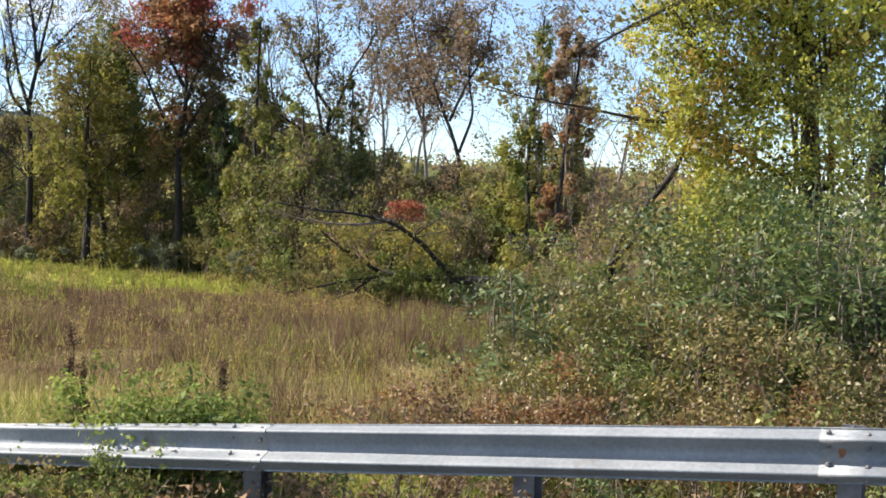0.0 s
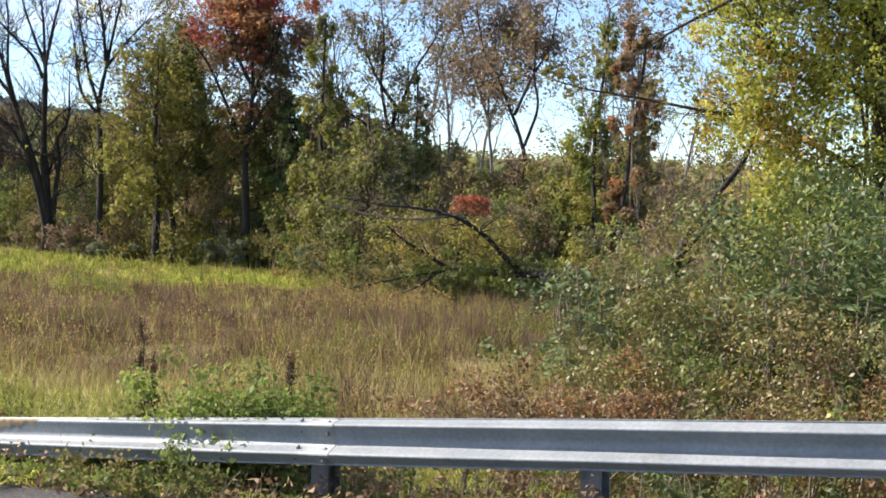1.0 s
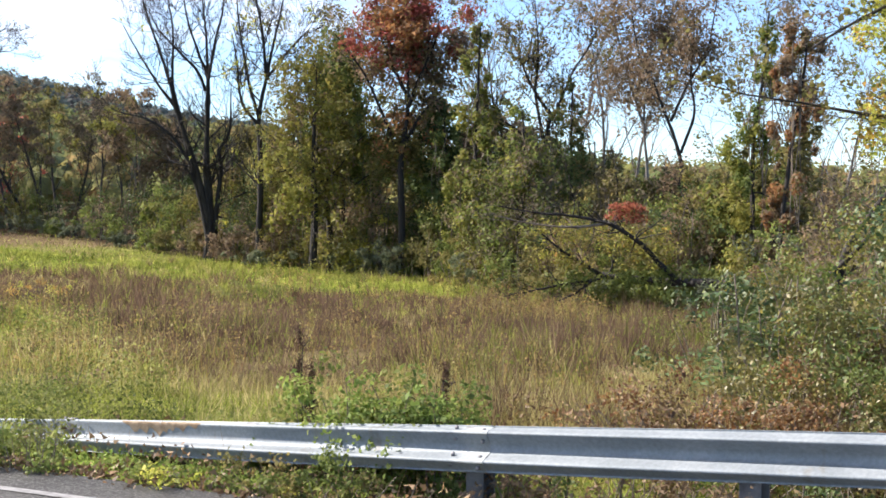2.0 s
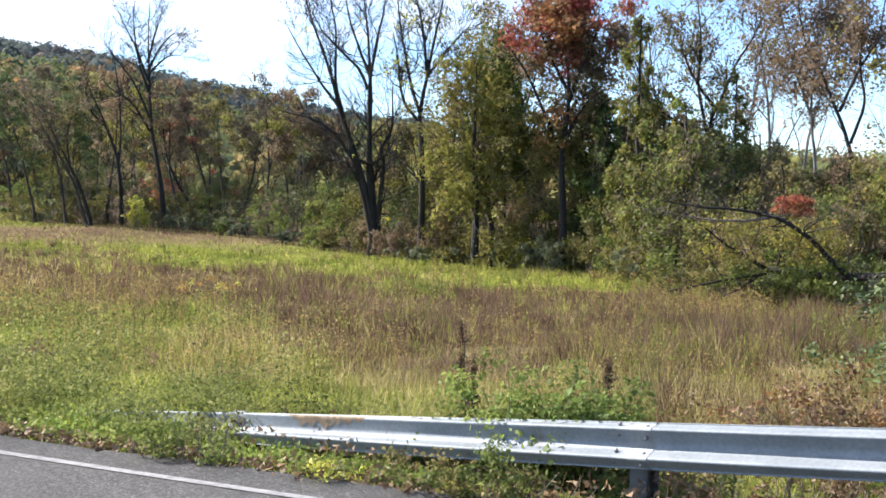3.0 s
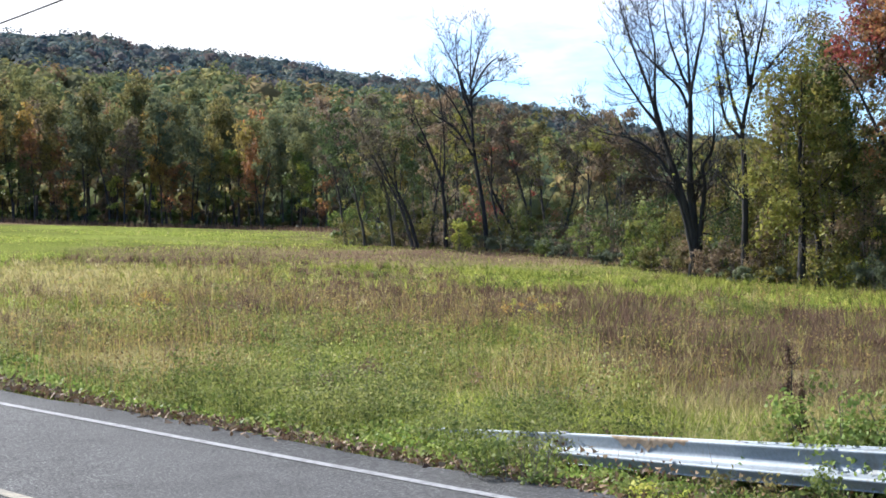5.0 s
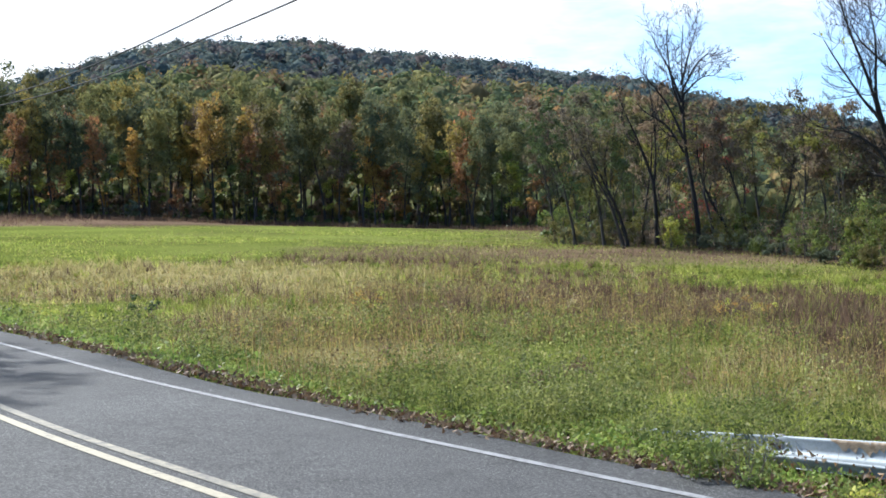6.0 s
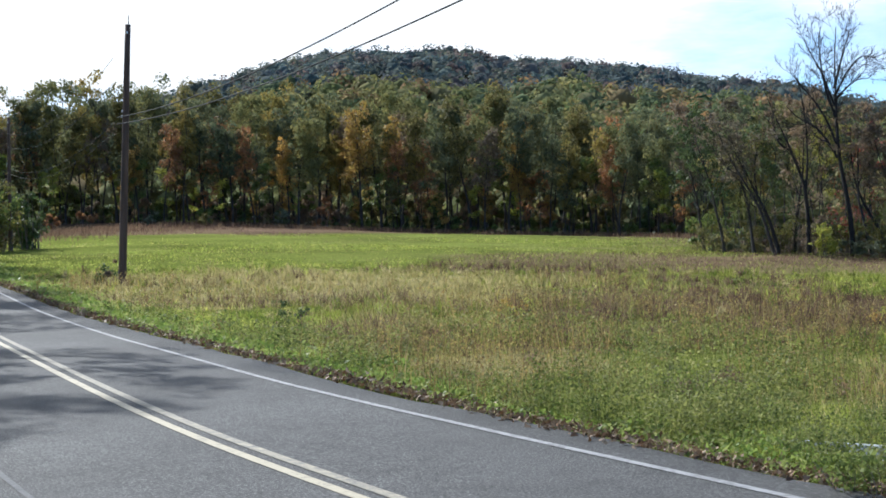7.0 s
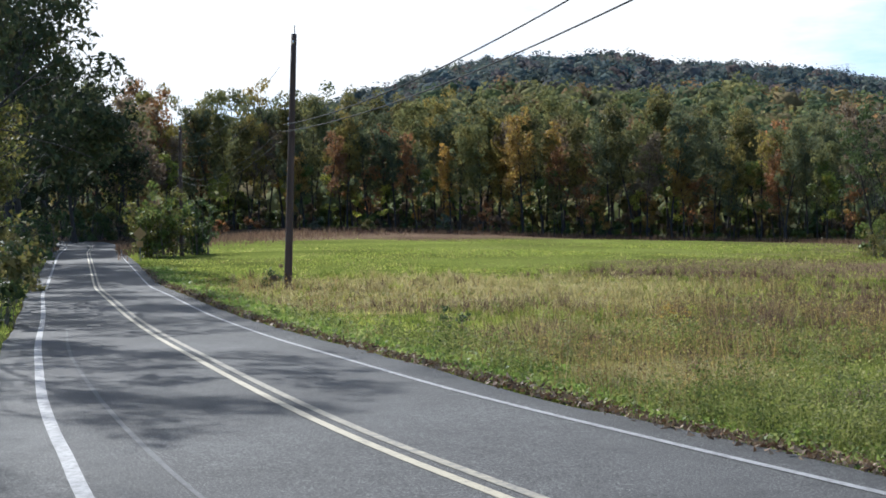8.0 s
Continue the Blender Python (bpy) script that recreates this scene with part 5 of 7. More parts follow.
def vine_column(az, d, profile, seed, sets, label, trunk_r=0.14, lumps=70, lump_r=(0.22, 0.55), bark=None, lean=0.0):
    """A trunk smothered in vines: profile gives, by degrees up, the left and right edge in degrees left of ahead."""
    base = tagged(new("vine_tree"), label, "tree", "vine-hung trees")
    base.location = on_land(az, d)
    o = np.array(base.location)
    rng = np.random.default_rng(seed)
    els = np.array([p[0] for p in profile])
    mids = np.array([(p[1] + p[2]) / 2 for p in profile])
    trunk = [o] + [sight(m, e, d) for e, m in zip(els[::2], mids[::2])] + [sight(mids[-1], els[-1] + 0.3, d)]
    bough(base, trunk, trunk_r, 0.03, seed * 7, 14, 1.0, bark or BARK_DARK_SHADED, 7, "trunk", least=0.008)
    lumps = int(lumps * 1.7)
    el = els[0] - 1.2 + (els[-1] - els[0] + 1.2) * rng.random(lumps)
    left, right = np.interp(el, els, [p[1] for p in profile]), np.interp(el, els, [p[2] for p in profile])
    u = rng.random(lumps)
    half = np.radians((left - right) / 2) * d
    deep = rng.uniform(-1, 1, lumps) * np.sqrt(np.maximum(0.05, 1 - (2 * u - 1) ** 2)) * half
    at = np.array([sight(a, e, d + w) for a, e, w in zip(right + (left - right) * u, el, deep)]) - o
    at += rng.standard_normal((lumps, 3)) * (0.12 + 0.30 * half)[:, None]
    rad = 0.85 * rng.uniform(*lump_r, lumps) * rng.uniform(0.5, 1.25, lumps) * np.clip(half / 1.0, 0.5, 1.2)
    for material, n, size, share in sets:
        k = rng.random(lumps) < share
        if not k.any():
            continue
        # each lump trails down into a hanging tail
        c = np.concatenate([at[k], at[k] - np.array([0, 0, 1.0]) * rad[k][:, None] * 1.1])
        v, f = clump_leaves(rng, c, np.concatenate([rad[k], rad[k] * 0.62]), int(n * 1.6), size, 1.0, hang=0.5, ragged=0.6)
        part("foliage", mesh_of("foliage", v, f, material), base)
    for i in range(4):   # bare vine stems hanging in front
        e0 = rng.uniform(els[0] + 0.4 * (els[-1] - els[0]), els[-1])
        a0 = rng.uniform(np.interp(e0, els, [p[2] for p in profile]), np.interp(e0, els, [p[1] for p in profile]))
        pts = [sight(a0 + rng.normal() * 0.12, e0 + (els[0] - 0.4 - e0) * q, d - 0.3) for q in (0, 0.3, 0.6, 1.0)]
        bough(base, pts, 0.022, 0.012, seed * 31 + i, 1, 0.5, TWIG, 4, "vine_stem")
    return base


VINE_BROWN = leafy("leaf_vine_brown", [(0.17, 0.135, 0.10), (0.25, 0.20, 0.145), (0.23, 0.21, 0.11), (0.33, 0.27, 0.19), (0.16, 0.13, 0.11)], 0.7, 0.45)
VINE_LIT = leafy("leaf_vine_lit", [(0.22, 0.25, 0.06), (0.32, 0.33, 0.08), (0.42, 0.38, 0.10), (0.28, 0.30, 0.07), (0.36, 0.27, 0.09)])
vine_column(16.6, 69, ((-1.3, 18.0, 15.2), (0.6, 17.6, 15.4), (2.6, 18.0, 15.2), (4.4, 17.6, 15.6), (5.4, 17.0, 16.0)), 4101,
            ((VINE_LIT, 2700, 0.15, 0.7), (VINE_MIX, 1700, 0.15, 0.55), (RUSSET, 600, 0.14, 0.25)), "broad yellow-green tree hung with vines", 0.22, 40, (0.3, 0.7))
vine_column(15.4, 72, ((3.4, 16.2, 14.6), (5.4, 16.4, 14.8), (7.0, 16.0, 15.2)), 4102, ((GREEN, 3000, 0.15, 0.8), (DARK_GREEN, 1500, 0.15, 0.6)), "green-topped tree behind the vine-hung growth", 0.14, 36, (0.3, 0.7))
vine_column(10.0, 60, ((-1.9, 11.0, 9.3), (0.3, 10.6, 9.0), (1.6, 10.9, 9.1), (3.0, 10.4, 9.3), (5.4, 10.3, 9.5), (7.4, 10.1, 9.6)), 4103,
            ((VINE_LIT, 5600, 0.12, 0.7), (GREEN, 2600, 0.12, 0.5), (VINE_BROWN, 1400, 0.11, 0.4)), "slender trunk smothered in yellow-green vines", 0.14, 74, (0.2, 0.5))
vine_column(8.0, 57, ((-2.2, 9.6, 6.6), (-0.6, 9.2, 6.6), (1.0, 9.0, 6.8), (2.2, 8.6, 7.2), (3.3, 8.3, 7.6)), 4104,
            ((GREEN, 4200, 0.12, 0.45), (VINE_BROWN, 5200, 0.11, 0.6), (VINE_LIT, 2400, 0.12, 0.3)), "heap of green and grey-brown vines over a dead tree", 0.16, 90, (0.25, 0.7))
vine_column(5.9, 60, ((-1.4, 6.9, 4.8), (0.6, 6.6, 5.0), (2.4, 6.5, 5.4), (4.0, 6.3, 5.7), (5.0, 6.1, 5.8)), 4105,
            ((DARK_GREEN, 4200, 0.12, 0.8), (OLIVE, 3000, 0.12, 0.6)), "dark olive cedar-like tree in the hedgerow", 0.13, 70, (0.25, 0.6))
vine_column(4.0, 57, ((-1.9, 5.6, 2.4), (-0.6, 5.4, 2.6), (0.6, 5.0, 3.0), (1.4, 4.6, 3.6)), 4106,
            ((VINE_BROWN, 4800, 0.09, 0.7), (OLIVE, 2600, 0.11, 0.5)), "low grey-brown twiggy thicket hung with dry vines", 0.10, 60, (0.25, 0.6))
vine_column(-1.4, 46, ((-1.8, -0.2, -2.6), (0.2, -0.4, -2.4), (2.2, -0.5, -2.3), (3.6, -0.9, -2.2), (5.2, -1.3, -2.1), (7.4, -1.6, -2.0)), 4107,
            ((GREEN, 4200, 0.09, 0.6), (VINE_LIT, 4000, 0.09, 0.5)), "thin green and yellow vine-covered hedgerow tree", 0.12, 52, (0.2, 0.48))
vine_column(-2.8, 43, ((-1.2, -1.9, -3.2), (0.6, -2.0, -3.5), (2.0, -2.3, -3.3), (4.0, -2.4, -3.9), (5.6, -2.6, -4.0), (7.0, -2.9, -3.6)), 4108,
            ((ORANGE, 2900, 0.09, 0.5), (RUSSET, 3400, 0.09, 0.6), (OLIVE, 1000, 0.09, 0.35)), "trunk hung with orange and brown autumn creeper", 0.11, 46, (0.18, 0.45))
for i, (az, d, top, w, sets) in enumerate(((18.4, 78, 2.6, 1.6, (VINE_LIT, OLIVE)), (17.3, 75, 3.2, 1.5, (VINE_MIX, RUSSET)), (14.2, 72, 3.6, 1.5, (VINE_LIT, GREEN)), (12.2, 72, 2.8, 1.4, (OLIVE, VINE_MIX)),
                                            (11.2, 66, 3.4, 1.2, (DARK_GREEN, GREEN)), (9.2, 65, 4.2, 1.2, (GREEN, DARK_GREEN)), (7.0, 64, 3.4, 1.6, (DARK_GREEN, VINE_BROWN)), (5.0, 65, 2.4, 1.6, (OLIVE, VINE_BROWN)),
                                            (2.2, 60, 1.2, 1.8, (VINE_BROWN, OLIVE)), (0.4, 56, 1.0, 1.8, (OLIVE, VINE_MIX)), (-0.4, 50, 0.6, 1.6, (VINE_MIX, GREEN)), (20.0, 82, 1.6, 1.8, (OLIVE, DARK_GREEN)), (22.0, 88, 1.0, 2.0, (DARK_GREEN, OLIVE)))):
    vine_column(az, d, ((-1.6, az + w / 2, az - w / 2), (top * 0.4, az + w * 0.55, az - w * 0.5), (top * 0.8, az + w * 0.35, az - w * 0.4), (top, az + 0.15 * w, az - 0.2 * w)), 4150 + i,
                ((sets[0], 1900, 0.13, 0.65), (sets[1], 1300, 0.13, 0.5)), "vine-smothered young tree in the hedgerow", 0.09, 46, (0.25, 0.65))
for i in range(15):   # thicket trees behind the edge
    rng = np.random.default_rng(900 + i)
    az = -2 + i * 1.75 + rng.uniform(-0.4, 0.4)
    d = np.interp(az, TREE_AZ, TREE_D) + rng.uniform(9, 24)
    leaf, word = ((OLIVE, "olive-green"), (DARK_GREEN, "dark green"), (RUSSET, "brownish"), (GREEN, "green"))[i % 4]
    edge_tree(az, d, rng.uniform(6.0, 8.5) * np.interp(az, (3, 9), (0.62, 1.0)), 910 + i, WIDE, BARK, leaf, 1700, 0.24, word + " tree in the thicket behind the meadow")
# dark thicket around the tall bare tree
for i, (az, d, h, lean, leaf, n) in enumerate(((33.2, 103, 9.5, (-0.22, 0), VINE_BROWN, 1500), (31.6, 105, 10.0, (-0.12, 0), RUSSET, 1600), (32.4, 100, 9.6, (-0.3, 0), VINE_BROWN, 900),
                                               (28.6, 100, 9.4, (-0.28, 0), RUSSET, 1300), (27.4, 99, 8.6, (-0.1, 0), RUSSET, 1800), (26.2, 97, 8.4, (0.02, 0), VINE_BROWN, 1500),
                                               (25.1, 93, 8.2, (-0.1, 0), VINE_LIT, 900), (34.4, 107, 9.0, (-0.05, 0), DARK_GREEN, 2000), (35.2, 112, 8.2, (0, 0), DARK_GREEN, 2000),
                                               (23.6, 92, 8.0, (0.05, 0), RUSSET, 1700), (30.4, 108, 8.6, (0, 0), VINE_LIT, 2200), (28.9, 112, 8.4, (0, 0), RED, 450), (26.8, 110, 8.8, (0, 0), OLIVE, 2400),
                                               (24.4, 106, 8.6, (0, 0), RUSSET, 2200), (33.0, 114, 9.0, (0, 0), DARK_GREEN, 2400), (22.6, 96, 7.4, (0, 0), OLIVE, 2400))):
    edge_tree(az, d, h, 130 + i, BRUSHY, BARK, leaf, int(n * 0.62), 0.20, "dark leaning thicket tree with thin foliage" if lean[0] else "thicket tree with autumn foliage", r=0.13, lean=lean)
# tall vine-hung growth between the trunks
for i in range(30):
    rng = np.random.default_rng(1250 + i)
    az = -0.5 + i * 1.2 + rng.uniform(-0.4, 0.4)
    d = np.interp(az, TREE_AZ[:11], TREE_D[:11]) + rng.uniform(1.5, 6.0)
    leaf, leaf_b, word = ((OLIVE, DARK_GREEN, "olive"), (RUSSET, DARK_GREEN, "brownish"), (GREEN, VINE_MIX, "green"), (DARK_GREEN, RUSSET, "dark green"), (VINE_MIX, GREEN, "yellow-green"))[(i * 3) % 5]
    shrub("vine_thicket", on_land(az, d), 1250 + i, rng.uniform(2.4, 4.0), 2.2, rng.uniform(3.2, 6.0), leaf, 3000, 0.09, 16, label=word + " vine-hung thicket between the trees", group="vine thickets", leaf_b=leaf_b, ragged=0.34)
# bushes along the foot of the trees
for i in range(44):
    rng = np.random.default_rng(1300 + i)
    az = -1 + i * 0.84 + rng.uniform(-0.3, 0.3)
    d = np.interp(az, TREE_AZ[:11], TREE_D[:11]) + rng.uniform(-1.2, 2.0)
    leaf, word = ((OLIVE, "olive"), (VINE_MIX, "yellow-green"), (GREEN, "green"), (RUSSET, "brown-leaved"), (GREY_GREEN, "pale grey-green"))[(i * 7 + i // 3) % 5 if i % 6 else 4]
    h = rng.uniform(1.3, 2.8) * (1 if leaf is not GREY_GREEN else 0.6)
    shrub("bush", on_land(az, d), 1300 + i, rng.uniform(2.2, 3.6), 2.0, h, leaf, 1900, 0.095, label=word + " bush at the meadow's edge", group="bushes along the meadow")
shrub("bush", on_land(30.5, 96), 1371, 1.8, 1.4, 2.6, YELLOW_GREEN, 1300, 0.13, label="bright yellow autumn sapling in front of dark trees")
for i, (az, d, w, h, leaf, word) in enumerate(((25.6, 97, 3.0, 4.6, ORANGE, "rusty orange"), (20.2, 79, 2.6, 3.4, YELLOW_GREEN, "yellow-green"), (29.3, 102, 3.0, 6.2, RED, "dull red"),
                                                (17.2, 76, 2.4, 3.6, ORANGE, "orange"), (14.2, 70, 2.6, 3.0, YELLOW_GREEN, "yellow-green"), (11.6, 66, 2.2, 3.2, YELLOW_GREEN, "yellow-green"))):
    shrub("young_tree", on_land(az, d), 1374 + 40 * i, w, 1.8, h, leaf, 1100, 0.13, 8, label=word + " autumn sapling among the dark trees", category="tree", group="autumn saplings", leaf_b=OLIVE)
for i, (az, d, leaf, leaf_b) in enumerate(((-4.4, 58, RUSSET, OLIVE), (-6.4, 55, OLIVE, RUSSET), (-8.6, 52, RUSSET, GREEN), (-2.6, 62, OLIVE, RUSSET))):
    shrub("vine_thicket", on_land(az, d), 1640 + i, 4.4, 2.4, 6.6, leaf, 3600, 0.09, 22, label="brownish thin-leaved brush behind the thicket", group="vine thickets", leaf_b=leaf_b, ragged=0.34)
sumac = tagged(new("bush"), "coral-red autumn sumac behind the fallen tree", "shrub")
sumac.location = on_land(3.3, 52)
bough(sumac, [np.array(sumac.location), sight(3.3, -1.4, 52), sight(3.5, -0.3, 52)], 0.03, 0.01, 1372, 14, 0.9, name="stem")
rng = np.random.default_rng(1372)
c = np.array([sight(a, e, 51.5 + q) for a, e, q in zip(rng.uniform(2.5, 4.3, 26), rng.uniform(-0.75, 0.15, 26), rng.uniform(-0.5, 0.5, 26))]) - np.array(sumac.location)
v, f = clump_leaves(rng, c, rng.uniform(0.12, 0.30, 26), 800, 0.10, 0.4, ragged=0.5)
part("foliage", mesh_of("foliage", v, f, leafy("leaf_coral", [(0.40, 0.12, 0.075), (0.50, 0.19, 0.12), (0.34, 0.10, 0.07)])), sumac)
shrub("bush", on_land(18.2, 82), 1373, 4.0, 2.0, 4.2, RED, 800, 0.18, label="pinkish red autumn bush among the trees")

# ---- fallen tree in the meadow ----
def fallen_tree():
    base = tagged(new("fallen_tree"), "fallen dark tree lying over brush at the meadow's edge", "tree")
    base.location = on_land(1.0, 46)
    rng = np.random.default_rng(70)
    bough(base, [sight(-1.4, -3.2, 43.2), sight(0.4, -3.12, 44.2), sight(1.7, -3.08, 45), sight(3.2, -2.98, 45.6), sight(4.6, -2.85, 46)], 0.17, 0.11, 701, 6, 0.8, bark=BARK_DARK_SHADED, name="trunk", label="dark broken trunk")
    tips = [bough(base, [sight(1.5, -3.05, 44.8), sight(2.3, -2.3, 44.6), sight(3.05, -1.5, 44.4), sight(4.24, -0.75, 44), sight(5.65, -0.42, 43.6), sight(7.75, -0.22, 43), sight(9.15, 0.0, 42.6)], 0.10, 0.016, 702, 26, 1.2, bark=BARK_DARK_SHADED),
            bough(base, [sight(4.4, -0.72, 44), sight(6.0, -0.9, 43.4), sight(8.0, -0.7, 43), sight(9.3, -0.3, 42.6)], 0.05, 0.012, 703, 14, 1.0, bark=TWIG),
            bough(base, [sight(4.6, -2.9, 46), sight(5.6, -2.3, 45), sight(6.4, -1.8, 44.6), sight(7.3, -1.1, 44.4)], 0.08, 0.02, 704, 16, 1.0, bark=BARK_DARK_SHADED),
            bough(base, [sight(4.6, -3.0, 45.6), sight(6.2, -3.3, 44.6), sight(7.6, -3.55, 43.8), sight(8.9, -3.9, 43)], 0.06, 0.014, 705, 14, 0.9, bark=BARK_DARK_SHADED),
            bough(base, [sight(4.9, -3.0, 45.4), sight(5.7, -3.6, 44.4), sight(6.5, -4.0, 43.6)], 0.06, 0.018, 706, 12, 0.9, bark=BARK_DARK_SHADED)]
    o = np.array(base.location)
    k = 60
    c = np.array([sight(a, e, 45 + q) for a, e, q in zip(rng.uniform(1.8, 7.6, k), rng.uniform(-2.7, -0.9, k), rng.uniform(-0.8, 1.2, k))]) - o
    c = c[rng.random(k) < 0.75]
    for material, n in ((OLIVE, 1900), (VINE_LIT, 1500), (YELLOW, 160)):
        v, f = clump_leaves(rng, c, rng.uniform(0.15, 0.4, len(c)), n, 0.085, 0.8, ragged=0.5)
        part("foliage", mesh_of("foliage", v, f, material), base)
    c = np.array([sight(a, e, 44.6 + q) for a, e, q in zip(rng.uniform(-0.2, 7.0, 50), rng.uniform(-3.9, -2.7, 50), rng.uniform(-0.5, 0.8, 50))]) - o
    v, f = clump_leaves(rng, c, rng.uniform(0.15, 0.42, 50), 3200, 0.085, 0.8, ragged=0.4)
    part("foliage", mesh_of("foliage", v, f, GREEN), base)
    return base


fallen_tree()
for i, (az, d, w, h, leaf) in enumerate(((0.6, 48.5, 3.0, 1.6, DARK_GREEN), (3.0, 48.5, 3.0, 1.5, GREEN), (5.4, 48.5, 3.0, 1.6, OLIVE), (-1.4, 48, 2.6, 1.9, OLIVE), (7.4, 51, 3.0, 2.2, OLIVE))):
    shrub("bush", on_land(az, d), 1380 + i, w, 1.6, h, leaf, 3000, 0.08, 16, label="leafy bush beneath a fallen tree", group="bushes along the meadow", leaf_b=GREEN)
for i, (az, d, w, h, leaf, leaf_b) in enumerate(((-3.6, 40, 3.2, 2.4, GREEN, GREY_GREEN), (-3.8, 36, 3.6, 2.4, VINE_MIX, RUSSET), (-6.0, 33, 3.4, 2.6, RUSSET, VINE_MIX), (-8.0, 30, 3.4, 2.6, VINE_MIX, GREEN),
                                                  (-4.6, 44, 3.6, 3.0, RUSSET, OLIVE), (-6.6, 42, 3.6, 3.2, OLIVE, RUSSET), (-9.0, 38, 4.0, 3.4, OLIVE, DARK_GREEN), (-3.2, 27, 2.0, 1.4, OLIVE, GREEN),
                                                  (-11.5, 34, 4.0, 3.6, GREEN, OLIVE), (-14.5, 32, 4.0, 3.6, OLIVE, GREEN), (-17.0, 30, 4.0, 3.6, GREEN, OLIVE))):
    shrub("bush", on_land(az, d), 1390 + i, w, 2.4, h, leaf, 4200, 0.068, 20, label="tangled autumn brush beyond the guardrail", group="brush beyond the rail", leaf_b=leaf_b)

# ---- vine-hung trees near the road ----


VINE_BARK = rough_stuff("vine_bark", [(0.3, (0.07, 0.04, 0.028)), (0.7, (0.20, 0.12, 0.08))], 6.0, 0.85, 0.4, 30.0, (1, 1, 0.3))


def vine_tree():
    base = tagged(new("tree"), "vine-hung tree with bright yellow-green leaves", "tree", "trees near the rail")
    base.location = on_land(-12.9, 20)
    rng = np.random.default_rng(80)
    foot = np.array(base.location)
    trunk = [foot, sight(-12.9, -1.0, 20), sight(-12.7, 2.5, 20), sight(-12.4, 6.0, 20), sight(-12.0, 9.5, 20.2), sight(-11.4, 14, 20.5)]
    bough(base, trunk, 0.16, 0.09, 801, 10, 1.2, name="trunk", sides=10, label="dark trunk wound with reddish vine stems")
    for k, off in enumerate((-0.17, -0.28, 0.16, 0.27, 0.06)):   # hanging stems round the trunk
        bough(base, [np.array(p) + np.array([off + 0.04 * math.sin(3 * j + k), -0.12 - 0.03 * k, 0]) for j, p in enumerate(trunk[:-1])], 0.035, 0.018, 810 + k, 6, 0.7, bark=VINE_BARK, name="vine_stem", sides=5)
    limbs = [bough(base, [sight(-11.9, 9.0, 20), sight(-11.5, 7.6, 19.8), sight(-10.0, 8.4, 19.4), sight(-8.4, 8.8, 19), sight(-6.4, 8.0, 18.6), sight(-4.4, 6.9, 18.2), sight(-3.4, 6.2, 18)], 0.06, 0.012, 820, 26, 0.9),
             bough(base, [sight(-12.6, 1.2, 20), sight(-10.4, 2.2, 20), sight(-8.0, 3.3, 19.8), sight(-5.4, 3.7, 19.6), sight(-3.2, 4.1, 19.4), sight(-1.0, 4.45, 19.2), sight(0.8, 4.9, 19)], 0.042, 0.009, 821, 34, 0.9),
             bough(base, [sight(-12.4, 4.0, 20), sight(-10.5, 5.5, 19.6), sight(-8.6, 6.0, 19.2), sight(-7.2, 7.5, 19)], 0.06, 0.02, 822, 26, 1.0),
             bough(base, [sight(-12.5, 5.0, 20), sight(-14.0, 7.0, 19.6), sight(-15.4, 9.0, 19.4)], 0.06, 0.02, 823, 22, 1.0),
             bough(base, [sight(-12.3, 7.0, 20), sight(-11.0, 9.5, 19.6), sight(-9.0, 11.5, 19.4)], 0.07, 0.02, 824, 26, 1.1),
             bough(base, [sight(-12.8, 0.5, 20), sight(-11.0, -0.5, 19.4), sight(-9.2, 0.2, 19)], 0.05, 0.02, 825, 22, 0.9)]
    # curtains of vine leaves
    k = 420
    az = rng.uniform(-12.5, -5.8, k)
    az = np.where(rng.random(k) < 0.10, rng.uniform(-15.2, -13.4, k), az)
    el = rng.uniform(-2.0, 11.5, k)
    keep = rng.random(k) < np.clip(0.3 + (-az - 5.8 - 1.6 * (el < 2.5)) / 1.6, 0.0, 1)
    pts = np.array([sight(a, e, d) for a, e, d in zip(az[keep], el[keep], rng.uniform(18.3, 20.4, keep.sum()))]) - foot
    leaves_on(base, rng, pts, 34000, 0.042, YELLOW_GREEN, 0.17, 1.25, 34, 0.4)
    leaves_on(base, rng, pts, 8000, 0.046, VINE_MIX, 0.17, 1.25, 26, 0.4)
    leaves_on(base, rng, pts, 1600, 0.055, YELLOW, 0.16, 1.25, 30, 0.4)
    leaves_on(base, rng, np.concatenate([pts, limbs[2], limbs[5]]), 2600, 0.05, GREEN, 0.22, 1.25, 14, 0.3)
    leaves_on(base, rng, np.concatenate(limbs[:2]), 700, 0.06, OLIVE, 0.12)
    leaves_on(base, rng, np.concatenate(limbs[3:5]), 4000, 0.058, YELLOW_GREEN, 0.25, 1.25)
    return base


vine_tree()


